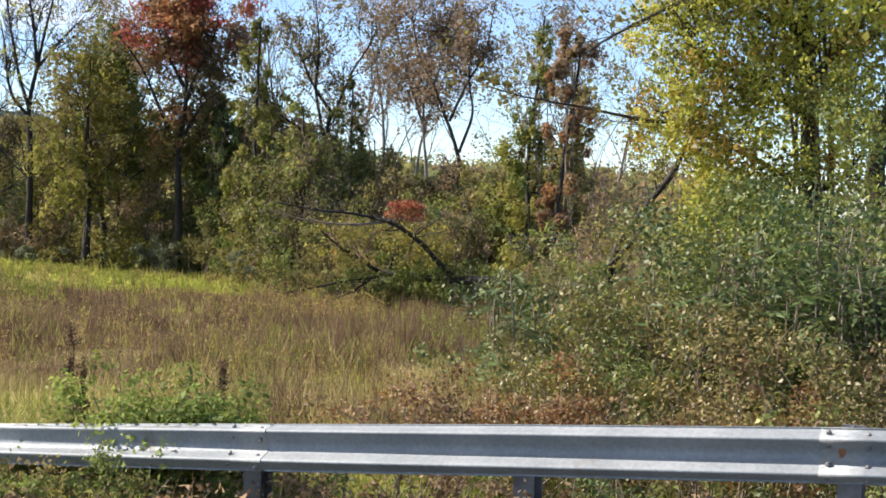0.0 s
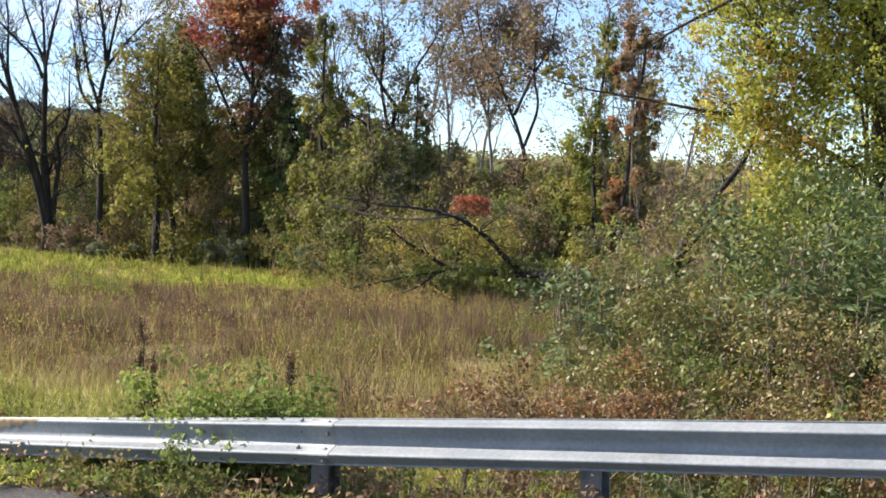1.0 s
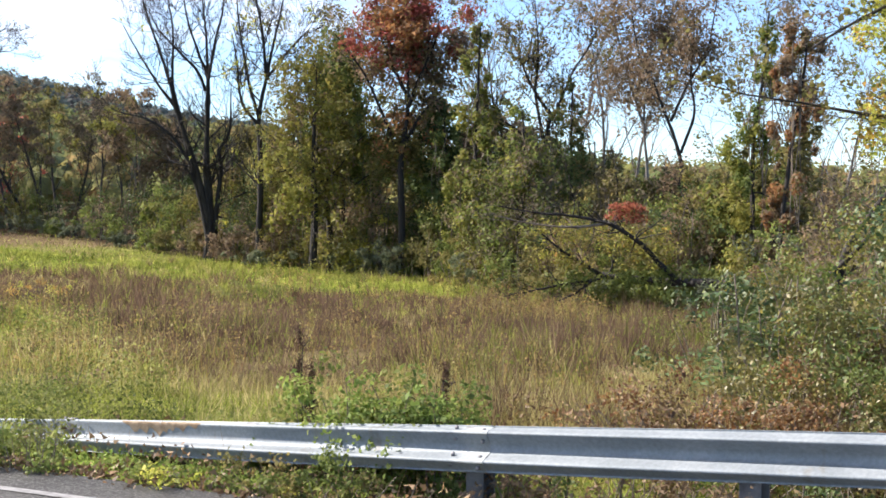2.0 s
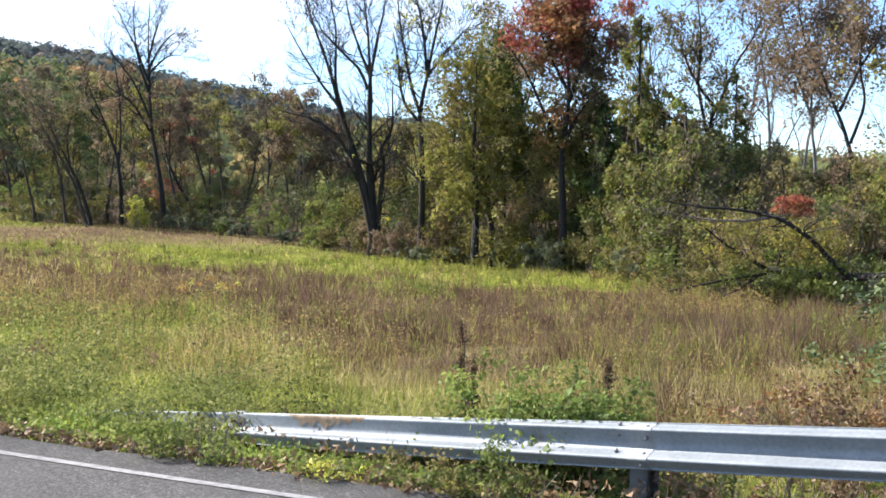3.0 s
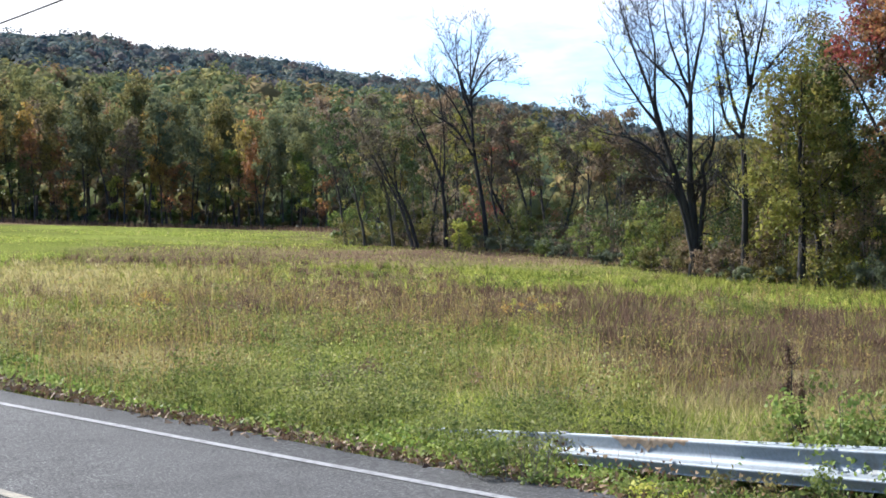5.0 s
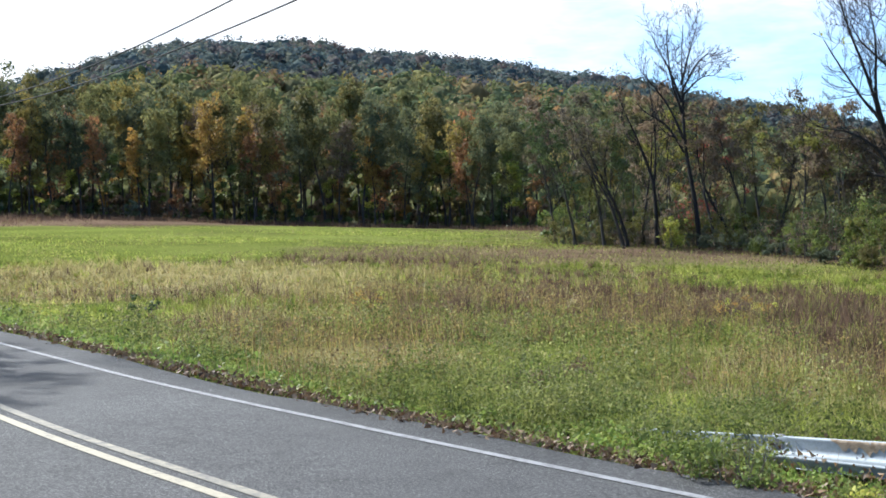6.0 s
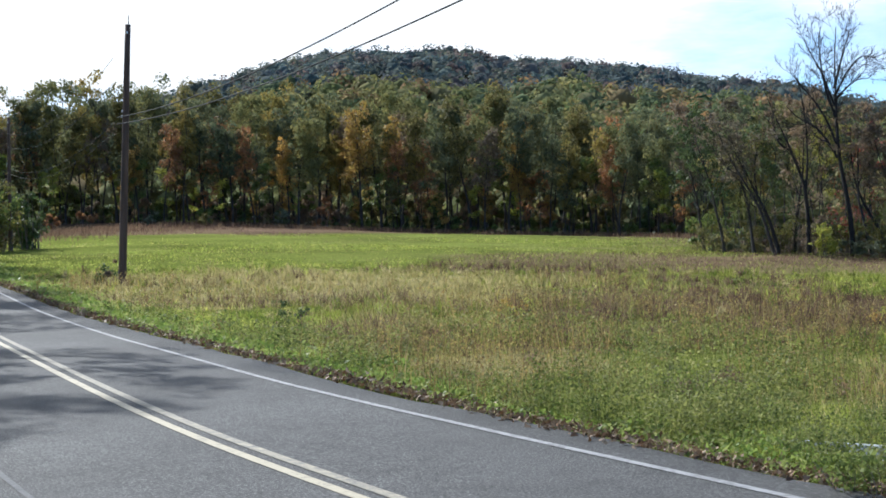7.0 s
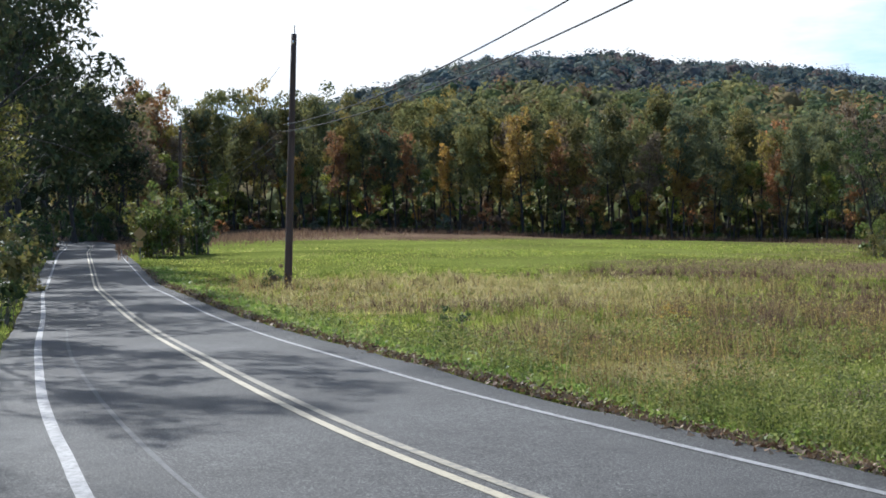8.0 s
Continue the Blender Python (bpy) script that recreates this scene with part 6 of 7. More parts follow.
def side_tree():
    base = tagged(new("tree"), "dark crooked trunk hung with thin green vines", "tree", "trees near the rail")
    base.location = on_land(-15.2, 22)
    rng = np.random.default_rng(85)
    bough(base, [np.array(base.location), sight(-15.2, 0.0, 22), sight(-15.1, 2.2, 22), sight(-15.75, 4.6, 22), sight(-15.7, 8.0, 22), sight(-15.2, 12, 22)], 0.17, 0.12, 850, 6, 1.2, name="trunk", sides=10)
    tips = [bough(base, [sight(-15.7, 7.6, 22), sight(-14.8, 8.3, 21.8), sight(-14.0, 9.6, 21.6)], 0.07, 0.03, 851, 16, 1.0),
            bough(base, [sight(-15.3, 3.0, 22), sight(-14.4, 3.6, 21.7), sight(-13.8, 5.6, 21.4)], 0.04, 0.02, 852, 16, 0.9),
            bough(base, [sight(-15.6, 5.2, 22), sight(-16.6, 6.6, 21.8), sight(-17.4, 8.6, 21.4)], 0.05, 0.02, 853, 16, 0.9)]
    k = 120
    pts = np.array([sight(a, e, d) for a, e, d in zip(rng.uniform(-17.5, -13.6, k), rng.uniform(-2.5, 10, k), rng.uniform(20.5, 22, k))]) - np.array(base.location)
    leaves_on(base, rng, np.concatenate(tips + [pts]), 10000, 0.055, GREEN, 0.25, 1.3)
    leaves_on(base, rng, pts, 2400, 0.055, OLIVE, 0.25, 1.3)
    return base


side_tree()
snag = tagged(new("dead_snag"), "leaning broken dead trunk in the brush", "tree")
snag.location = on_land(-4.6, 29)
bough(snag, [np.array(snag.location), sight(-5.04, -1.91, 28.6), sight(-6.04, -0.25, 28.2), sight(-7.3, 1.6, 27.8), sight(-7.9, 3.4, 27.4)], 0.10, 0.05, 860, 6, 0.6, bark=BARK_DARK_SHADED, name="trunk")
bough(snag, [sight(-4.6, -2.6, 28.6), sight(-5.6, -1.6, 28.2), sight(-6.3, -0.6, 28), sight(-6.7, 0.8, 27.8)], 0.06, 0.03, 861, 8, 0.6, bark=BARK_DARK_SHADED)

# ---- roadside thicket behind the rail ----
DRY_LEAF = leafy("leaf_dry_rust", [(0.10, 0.05, 0.03), (0.22, 0.10, 0.045), (0.34, 0.18, 0.07), (0.42, 0.27, 0.10)], 0.5, 0.4, gloss=0.3)
NEAR_GREEN = leafy("leaf_thicket_green", [(0.074, 0.114, 0.034), (0.159, 0.218, 0.055), (0.258, 0.307, 0.079), (0.376, 0.367, 0.099)], 0.5, 0.28, gloss=0.35)
NEAR_DARK = leafy("leaf_thicket_dark", [(0.039, 0.074, 0.034), (0.084, 0.139, 0.050), (0.139, 0.188, 0.070), (0.218, 0.248, 0.089)], 0.5, 0.22, gloss=0.35)
NEAR_OLIVE = leafy("leaf_thicket_olive", [(0.089, 0.084, 0.034), (0.178, 0.164, 0.055), (0.268, 0.233, 0.079), (0.376, 0.287, 0.099)], 0.45, 0.3, gloss=0.4)
NEAR_BROWN = leafy("leaf_thicket_brown", [(0.070, 0.042, 0.028), (0.149, 0.089, 0.050), (0.238, 0.149, 0.074), (0.327, 0.258, 0.099), (0.109, 0.084, 0.039)], 0.5, 0.3, gloss=0.3)
THICKET = ((-1.6, 15.5, 1.9, 1.6, 1.75, NEAR_DARK, NEAR_GREEN, 3900, 0.041), (-4.8, 15.0, 2.3, 1.8, 1.75, NEAR_GREEN, NEAR_OLIVE, 5400, 0.037), (-8.0, 14.2, 2.6, 1.8, 1.8, NEAR_GREEN, VINE_MIX, 6300, 0.034),
           (-11.5, 14.2, 2.6, 1.8, 2.2, NEAR_DARK, NEAR_GREEN, 6300, 0.041), (-15.0, 13.8, 2.6, 1.8, 2.3, NEAR_DARK, NEAR_GREEN, 6300, 0.041), (-18.0, 13.2, 2.4, 1.8, 2.2, NEAR_GREEN, NEAR_DARK, 4800, 0.041),
           (-4.0, 13.0, 2.2, 1.4, 1.15, NEAR_OLIVE, NEAR_GREEN, 5700, 0.029), (-7.5, 12.4, 2.2, 1.4, 1.15, NEAR_OLIVE, NEAR_BROWN, 5700, 0.029), (-11.0, 12.0, 2.2, 1.4, 1.25, NEAR_OLIVE, NEAR_GREEN, 5700, 0.029),
           (-14.5, 11.6, 2.2, 1.4, 1.2, NEAR_OLIVE, NEAR_BROWN, 5700, 0.029), (-18.0, 11.3, 2.2, 1.4, 1.2, NEAR_GREEN, NEAR_OLIVE, 4800, 0.031),
           (-2.0, 10.9, 2.0, 1.0, 0.72, NEAR_BROWN, DRY_LEAF, 3900, 0.024), (-6.0, 10.4, 2.0, 1.0, 0.75, NEAR_BROWN, NEAR_OLIVE, 3900, 0.024), (-10.0, 10.0, 2.0, 1.0, 0.80, NEAR_OLIVE, DRY_LEAF, 3900, 0.024),
           (-14.0, 9.6, 2.0, 1.0, 0.9, NEAR_OLIVE, NEAR_BROWN, 3900, 0.024), (-18.0, 9.3, 2.0, 1.0, 0.95, NEAR_GREEN, NEAR_OLIVE, 3600, 0.027), (-9.5, 16.6, 2.6, 2.0, 2.3, NEAR_GREEN, VINE_MIX, 4500, 0.041),
           (-13.5, 16.6, 2.6, 2.0, 2.7, NEAR_DARK, NEAR_GREEN, 4500, 0.044), (-17.0, 16.4, 2.6, 2.0, 2.7, NEAR_GREEN, NEAR_DARK, 4500, 0.044))
for i, (az, d, w, dp, h, leaf, leaf_b, n, size) in enumerate(THICKET):
    word = {"leaf_thicket_dark": "dark green", "leaf_thicket_green": "green", "leaf_thicket_olive": "olive-green", "leaf_thicket_brown": "brown and green"}[leaf.name]
    shrub("thicket_shrub", on_land(az, d), 1500 + i, w, dp, h, leaf, int(n * 1.4), size * 0.80, 24, stem_mat=TWIG, label=word + " tangled shrub behind the guardrail", group="roadside thicket", leaf_b=leaf_b, long=1.6, single=True, lumpy=150, fuzz=0.22, ragged=0.5)
AILANTHUS = leafy("leaf_compound_green", [(0.057, 0.114, 0.046), (0.098, 0.172, 0.063), (0.149, 0.229, 0.080), (0.114, 0.194, 0.069)], 0.5, 0.35, gloss=0.3)


def frond_shrub(az, d, width, low, high, fronds, seed, label):
    """A shrub of long drooping compound leaves, each with pairs of leaflets along its stalk."""
    base = tagged(new("compound_leaf_shrub"), label, "shrub", "compound-leaved shrubs")
    base.location = on_land(az, d)
    o = np.array(base.location)
    rng = np.random.default_rng(seed)
    stalks, places, ways, flats = [], [], [], []
    for i in range(max(4, fronds // 9)):
        top = np.array([rng.uniform(-width / 2, width / 2), rng.uniform(-0.4, 0.4), rng.uniform(low, high)])
        foot = np.array([top[0] * 0.6, top[1] * 0.6, -0.1])
        stem = smooth_line([foot, (foot + top) / 2 + rng.standard_normal(3) * 0.08, top], 0.12)
        v, f = tube(stem, np.linspace(0.016, 0.008, len(stem)), 5)
        part("stem", mesh_of("stem", v, f, TWIG, True), base)
        for j in range(9):
            u = rng.uniform(0.45, 1.0)
            p = stem[int(u * (len(stem) - 1))]
            w = rng.uniform(0, 6.28)
            out = np.array([math.cos(w), math.sin(w), rng.uniform(0.1, 0.7)])
            n, long = 9, rng.uniform(0.35, 0.62)
            t = np.linspace(0, 1, n)[:, None]
            line = p + out * long * t + np.array([0, 0, -0.34]) * t * t * rng.uniform(0.5, 1.4)
            stalks.append(tube(line, np.linspace(0.004, 0.002, n), 3))
            side = unit(np.cross(out, [0, 0, 1.0]))
            for k in range(2, n):
                for sg in (-1, 1):
                    places.append(line[k])
                    ways.append(unit(side * sg + out * 0.35 + np.array([0, 0, -0.45]) + rng.standard_normal(3) * 0.18))
                    flats.append(unit(np.array([0, 0, 1.0]) + rng.standard_normal(3) * 0.35))
    v, f = joined(stalks)
    part("branchwork", mesh_of("branchwork", v, f, TWIG, True), base)
    p, a, nrm = np.array(places), np.array(ways), np.array(flats)
    b = np.cross(nrm, a)
    b /= np.linalg.norm(b, axis=1)[:, None] + 1e-9
    s = rng.uniform(0.75, 1.25, (len(p), 1))
    v = np.stack([p, p + a * 0.05 * s + b * 0.020 * s, p + a * 0.125 * s, p + a * 0.05 * s - b * 0.020 * s], 1).reshape(-1, 3)
    part("foliage", mesh_of("foliage", v, np.arange(len(v)).reshape(-1, 4), AILANTHUS), base, "glossy dark green leaflets")
    return base


for i, (az, d, w, low, high, n) in enumerate(((-1.7, 14.6, 0.9, 0.9, 1.75, 54), (-0.7, 14.4, 0.6, 0.5, 1.2, 27), (-2.6, 14.0, 0.8, 0.7, 1.3, 36), (-9.0, 13.4, 1.3, 1.2, 1.9, 54), (-11.2, 13.2, 1.3, 1.3, 2.1, 63),
                                              (-13.4, 13.0, 1.3, 1.4, 2.2, 63), (-15.6, 12.8, 1.3, 1.4, 2.2, 63), (-12.3, 12.4, 1.2, 0.9, 1.6, 45), (-16.8, 12.2, 1.2, 0.9, 1.7, 45))):
    frond_shrub(az, d, w, low, high, n, 1850 + i, "shrub of drooping dark green compound leaves")
shrub("bramble", on_land(0.6, 10.9), 1601, 2.3, 0.9, 0.72, BROWN, 6500, 0.022, 120, label="heap of dry brown brambles behind the guardrail", category="bramble", ragged=0.2, leaf_b=DRY_LEAF, share=0.4, single=True)
WEED_GREEN = leafy("leaf_weed_green", [(0.16, 0.24, 0.06), (0.26, 0.37, 0.085), (0.36, 0.46, 0.12), (0.46, 0.50, 0.15)], 0.55, 0.45)
for i, (az, d, w, h, n) in enumerate(((15.7, 10.0, 0.8, 0.66, 1800), (14.3, 9.9, 0.9, 0.90, 2300), (12.7, 9.75, 0.9, 0.86, 2200), (11.1, 9.7, 0.8, 0.80, 1700), (17.2, 10.3, 0.6, 0.36, 700))):
    shrub("weed_clump", on_land(az, d), 1602 + 50 * i, w, 0.5, h, WEED_GREEN, int(n * 1.7), 0.026, 14, label="green leafy weeds growing over the guardrail", category="weeds", group="weeds over the rail", leaf_b=GREEN, share=0.38, ragged=0.3, single=True, lumpy=110, fuzz=0.24)
shrub("weed_clump", on_land(15.6, 8.95), 1603, 1.3, 0.3, 0.36, GREEN, 1900, 0.021, 22, label="green weeds hanging before the guardrail", category="weeds", leaf_b=OLIVE, single=True)
shrub("weed_clump", on_land(21.0, 9.6), 1604, 1.2, 0.3, 0.20, GREEN, 800, 0.025, 20, label="green weeds before the rail's low end", category="weeds", leaf_b=YELLOW_GREEN, single=True)
shrub("weed_clump", on_land(28.5, 10.5), 1605, 0.9, 0.4, 0.45, GREEN, 1000, 0.025, 20, label="yellow-green weeds hiding the rail's buried end", category="weeds", leaf_b=GREEN, single=True)

for i in range(8):   # a second row behind the beam
    p = RAIL_0 + RAIL_STEP * (1.5 - i * 0.8) - rail_out[:2] * (0.95 + 0.15 * (i % 3))
    shrub("weed_clump", (p[0], p[1], level(p[0], p[1])), 1630 + i, 1.6, 0.7, 0.42 + 0.08 * (i % 3), (NEAR_BROWN, NEAR_DARK, DRY_LEAF, NEAR_OLIVE)[i % 4], 1500, 0.028, 26,
          label="dark tangle of weeds and dead leaves behind the guardrail", category="weeds", group="weeds under the rail", leaf_b=(NEAR_DARK, NEAR_BROWN)[i % 2], ragged=0.3, single=True, fine=False)
for i in range(9):   # growth in the shade under the beam
    p = RAIL_0 + RAIL_STEP * (2.6 - i * 0.92)
    shrub("weed_clump", (p[0] + 0.1, p[1] + 0.35, level(p[0], p[1] + 0.35)), 1610 + i, 1.7, 0.7, 0.34 + 0.08 * (i % 3), (DARK_GREEN, BROWN, GREEN)[i % 3], 1300, 0.030, 22,
          label="low tangled weeds and dead leaves under the guardrail", category="weeds", group="weeds under the rail", leaf_b=(BROWN, DARK_GREEN, BROWN)[i % 3], ragged=0.25, single=True, fine=False)


def dock(az, d, h, seed):
    """A dry seed stalk."""
    base = tagged(new("dock_stalk"), "dark brown dry seed stalk by the guardrail", "weeds", "dry seed stalks")
    base.location = on_land(az, d)
    rng = np.random.default_rng(seed)
    pts = np.array([[0, 0, -0.05], [0.01, 0, h * 0.35], [-0.02, 0.01, h * 0.7], [0.0, 0.0, h]])
    bough(base, pts + np.array(base.location), 0.008, 0.004, seed, 4, 0.10, bark=BARK, name="stem", sides=5)
    u = rng.uniform(0.3, 1.0, 46)
    c = np.stack([np.interp(u * h, pts[:, 2], pts[:, 0]), np.interp(u * h, pts[:, 2], pts[:, 1]), u * h], -1) + rng.standard_normal((46, 3)) * np.array([0.03, 0.03, 0.01]) * (1.3 - u)[:, None]
    v, f = clump_leaves(rng, c, rng.uniform(0.012, 0.03, 46), 900, 0.014, 1.4, ragged=0.4)
    part("seed_head", mesh_of("seed_head", v, f, BROWN_DARK), base)


BROWN_DARK = leafy("seed_brown", [(0.09, 0.055, 0.035), (0.15, 0.09, 0.055), (0.06, 0.04, 0.03)], 0.8, 0.1)
dock(17.1, 10.4, 1.12, 1651)
dock(11.0, 10.0, 0.88, 1652)
dock(16.6, 10.5, 0.85, 1653)
for i, (az, d, h) in enumerate(((36.6, 15.5, 0.5), (34.8, 16.4, 0.4), (41.5, 17.5, 0.36), (27.0, 15.0, 0.42))):
    shrub("weed_clump", on_land(az, d), 1660 + i, 1.0, 0.7, h, BROWN, 700, 0.026, 26, label="clump of browned leafy weeds in the meadow", category="weeds", group="browned weed clumps", leaf_b=OLIVE, single=True, fine=False)
for i, (az, d) in enumerate(((27.8, 33), (26.9, 34.5), (43.0, 31))):
    shrub("weed_clump", on_land(az, d), 1670 + i, 0.9, 0.6, 0.6, YELLOW, 500, 0.03, 20, label="small clump of yellow flowering weeds in the meadow", category="weeds", group="yellow weed clumps", leaf_b=YELLOW_GREEN, single=True, fine=False)

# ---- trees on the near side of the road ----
# leaf green darkened so that the trees' shade lies in the colour
SHADE = leafy("leaf_green_painted_shade", [(0.042, 0.059, 0.032), (0.059, 0.081, 0.040), (0.084, 0.098, 0.047), (0.105, 0.084, 0.047)], 0.7, 0.3, gloss=0.1)
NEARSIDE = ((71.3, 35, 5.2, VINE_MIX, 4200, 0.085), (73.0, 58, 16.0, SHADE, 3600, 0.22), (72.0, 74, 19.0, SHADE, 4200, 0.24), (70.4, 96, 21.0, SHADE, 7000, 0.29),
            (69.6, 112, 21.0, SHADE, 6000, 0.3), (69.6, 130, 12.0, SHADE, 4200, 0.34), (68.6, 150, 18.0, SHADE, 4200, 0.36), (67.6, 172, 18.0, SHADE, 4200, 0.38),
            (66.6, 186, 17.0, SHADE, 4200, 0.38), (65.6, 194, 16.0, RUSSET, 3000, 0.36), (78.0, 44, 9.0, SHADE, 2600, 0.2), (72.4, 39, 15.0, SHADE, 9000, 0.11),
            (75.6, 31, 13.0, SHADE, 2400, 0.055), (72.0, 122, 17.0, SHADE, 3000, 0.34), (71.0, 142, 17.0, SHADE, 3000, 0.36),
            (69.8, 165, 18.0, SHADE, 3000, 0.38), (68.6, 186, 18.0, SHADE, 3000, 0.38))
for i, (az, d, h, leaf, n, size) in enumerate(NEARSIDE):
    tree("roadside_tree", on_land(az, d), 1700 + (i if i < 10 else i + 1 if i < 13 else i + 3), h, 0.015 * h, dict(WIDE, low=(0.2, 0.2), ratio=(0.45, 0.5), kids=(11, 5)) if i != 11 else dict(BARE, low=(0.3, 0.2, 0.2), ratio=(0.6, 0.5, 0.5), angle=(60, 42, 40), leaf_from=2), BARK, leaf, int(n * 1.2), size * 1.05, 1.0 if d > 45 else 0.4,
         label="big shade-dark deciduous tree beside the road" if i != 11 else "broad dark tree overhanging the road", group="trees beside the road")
shrub("thicket_shrub", on_land(64.4, 112), 1750, 7.0, 3.0, 5.2, VINE_MIX, 6500, 0.19, 30, label="tall yellow-green thicket at the road's bend", leaf_b=GREEN, share=0.45)
shrub("thicket_shrub", on_land(62.9, 114), 1751, 4.5, 4.0, 4.8, DARK_GREEN, 2600, 0.24, 26, label="dark green thicket at the road's bend")

for i, (az, d, w, h) in enumerate(((71.0, 40, 4, 2.4), (70.4, 52, 4, 2.6), (69.8, 66, 5, 3.0), (69.5, 82, 5, 3.4), (69.3, 100, 6, 3.6), (69.0, 120, 6, 4.0), (68.5, 142, 6, 4.0), (67.9, 164, 7, 4.5), (67.2, 178, 7, 4.5), (66.4, 182, 7, 4.5), (65.4, 180, 7, 4.5))):
    shrub("thicket_shrub", on_land(az + 0.5, d), 1760 + i, w, 3.0, h, DARK_GREEN, 1500, 0.1 + d * 0.0013, 14, label="dark undergrowth beside the road", group="undergrowth beside the road", leaf_b=OLIVE, share=0.25)
shrub("thicket_shrub", on_land(59.6, 57.5), 1780, 1.6, 1.2, 1.0, DARK_GREEN, 500, 0.08, 10, label="small dark bush at the utility pole's foot", leaf_b=RUSSET)
shrub("thicket_shrub", on_land(52.1, 33), 1781, 0.7, 0.6, 0.5, DARK_GREEN, 260, 0.05, 8, label="small dark weed bush in the meadow")
for i, (az, d) in enumerate(((58, 196), (56, 198), (60.5, 190), (52.5, 203), (51, 204), (62, 185))):
    shrub("bush", on_land(az, d), 1790 + i, 4.5, 2.5, 2.4 if i != 4 else 4.2, (GREY_GREEN, OLIVE, ORANGE)[i % 3 if i != 4 else 2], 500, 0.3, 10, label="low bush on the meadow's far edge", group="bushes on the far edge")

# ---- road sign at the bend ----
def road_sign():
    base = tagged(new("road_sign"), "dull orange diamond warning sign with a plate on its post", "road sign")
    base.location = on_land(65.05, 103)
    back = rough_stuff("sign_back", [(0.3, (0.44, 0.23, 0.07)), (0.7, (0.55, 0.30, 0.10))], 4.0, 0.6, 0.1, 30.0)
    turn = pose(0, 0, 0, 0, 0, 65.0)
    bm = bmesh.new()
    box_bm(bm, (0.06, 0.05, 2.6), (0, 0.04, 1.2), bevel=0.005)
    part("post", from_bm("post", bm, DARK_STEEL), base).matrix_basis = turn
    bm = bmesh.new()
    box_bm(bm, (0.70, 0.012, 0.70), (0, 0, 0), pose(0, 0, 0, 0, 45, 0), 0.003)
    p = part("diamond_plate", from_bm("diamond_plate", bm, back), base)
    p.matrix_basis = turn @ pose(0, 0, 2.05)
    bm = bmesh.new()
    box_bm(bm, (0.46, 0.012, 0.46), (0, 0, 0), None, 0.003)
    p = part("speed_plate", from_bm("speed_plate", bm, back), base)
    p.matrix_basis = turn @ pose(0, 0, 1.3)


road_sign()

# ---- grass and weeds ----
def blades(rng, x, y, height, width, lean=0.35):
    k = len(x)
    z = heights(x, y) - 0.02
    w = rng.uniform(0, 6.28, k)
    side = np.stack([np.cos(w), np.sin(w), np.zeros(k)], -1) * (width / 2)[:, None]
    tip = rng.standard_normal((k, 3)) * lean
    tip[:, 2] = 1
    tip *= (height / np.linalg.norm(tip, axis=1))[:, None]
    p = np.stack([x, y, z], -1)
    v = np.stack([p - side, p + side, p + tip], 1).reshape(-1, 3)
    return v, np.arange(3 * k).reshape(-1, 3)


GRASS = {"green": leafy("grass_green", [(0.11, 0.15, 0.036), (0.19, 0.24, 0.052), (0.29, 0.33, 0.072), (0.41, 0.42, 0.105), (0.56, 0.51, 0.18)], 0.75, 0.6, 0.5, 0.05, 0.74, 0.42),
         "lime": leafy("grass_lime", [(0.15, 0.215, 0.045), (0.245, 0.325, 0.066), (0.36, 0.425, 0.09), (0.49, 0.51, 0.13), (0.64, 0.58, 0.21)], 0.7, 0.6, 0.4, 0.05, 0.7, 0.45),
         "tan": leafy("grass_tan", [(0.28, 0.26, 0.085), (0.40, 0.35, 0.13), (0.50, 0.42, 0.18), (0.60, 0.50, 0.24), (0.68, 0.59, 0.33)], 0.75, 0.6, 0.4, 0.05, 0.65, 0.5),
         "brown": leafy("grass_brown", [(0.125, 0.078, 0.058), (0.17, 0.108, 0.078), (0.215, 0.142, 0.098), (0.27, 0.19, 0.12), (0.23, 0.20, 0.085)], 0.8, 0.5, 0.4, 0.05, 0.6, 0.45)}
LITTER = leafy("leaf_litter", [(0.16, 0.09, 0.05), (0.26, 0.15, 0.08), (0.44, 0.32, 0.20), (0.10, 0.06, 0.04), (0.36, 0.20, 0.08)], 0.6, 0.15, 0.3)
WEED_LEAF = leafy("weed_leaf", [(0.13, 0.21, 0.045), (0.22, 0.32, 0.07), (0.32, 0.42, 0.095), (0.42, 0.48, 0.13), (0.56, 0.56, 0.22), (0.30, 0.24, 0.09)], 0.5, 0.5, 0.35, 0.15, 0.5, 1.0)
MEADOW_WEED = leafy("meadow_weed_leaf", [(0.09, 0.13, 0.035), (0.16, 0.21, 0.055), (0.27, 0.30, 0.085), (0.38, 0.385, 0.14), (0.54, 0.51, 0.27)], 0.6, 0.5, 0.5, 0.12, 0.5, 1.0)
DRY_WEED = leafy("dry_weed", [(0.20, 0.12, 0.08), (0.34, 0.23, 0.11), (0.50, 0.38, 0.14), (0.15, 0.10, 0.07), (0.42, 0.38, 0.11), (0.62, 0.52, 0.30)], 0.7, 0.4, 0.4, 0.1)


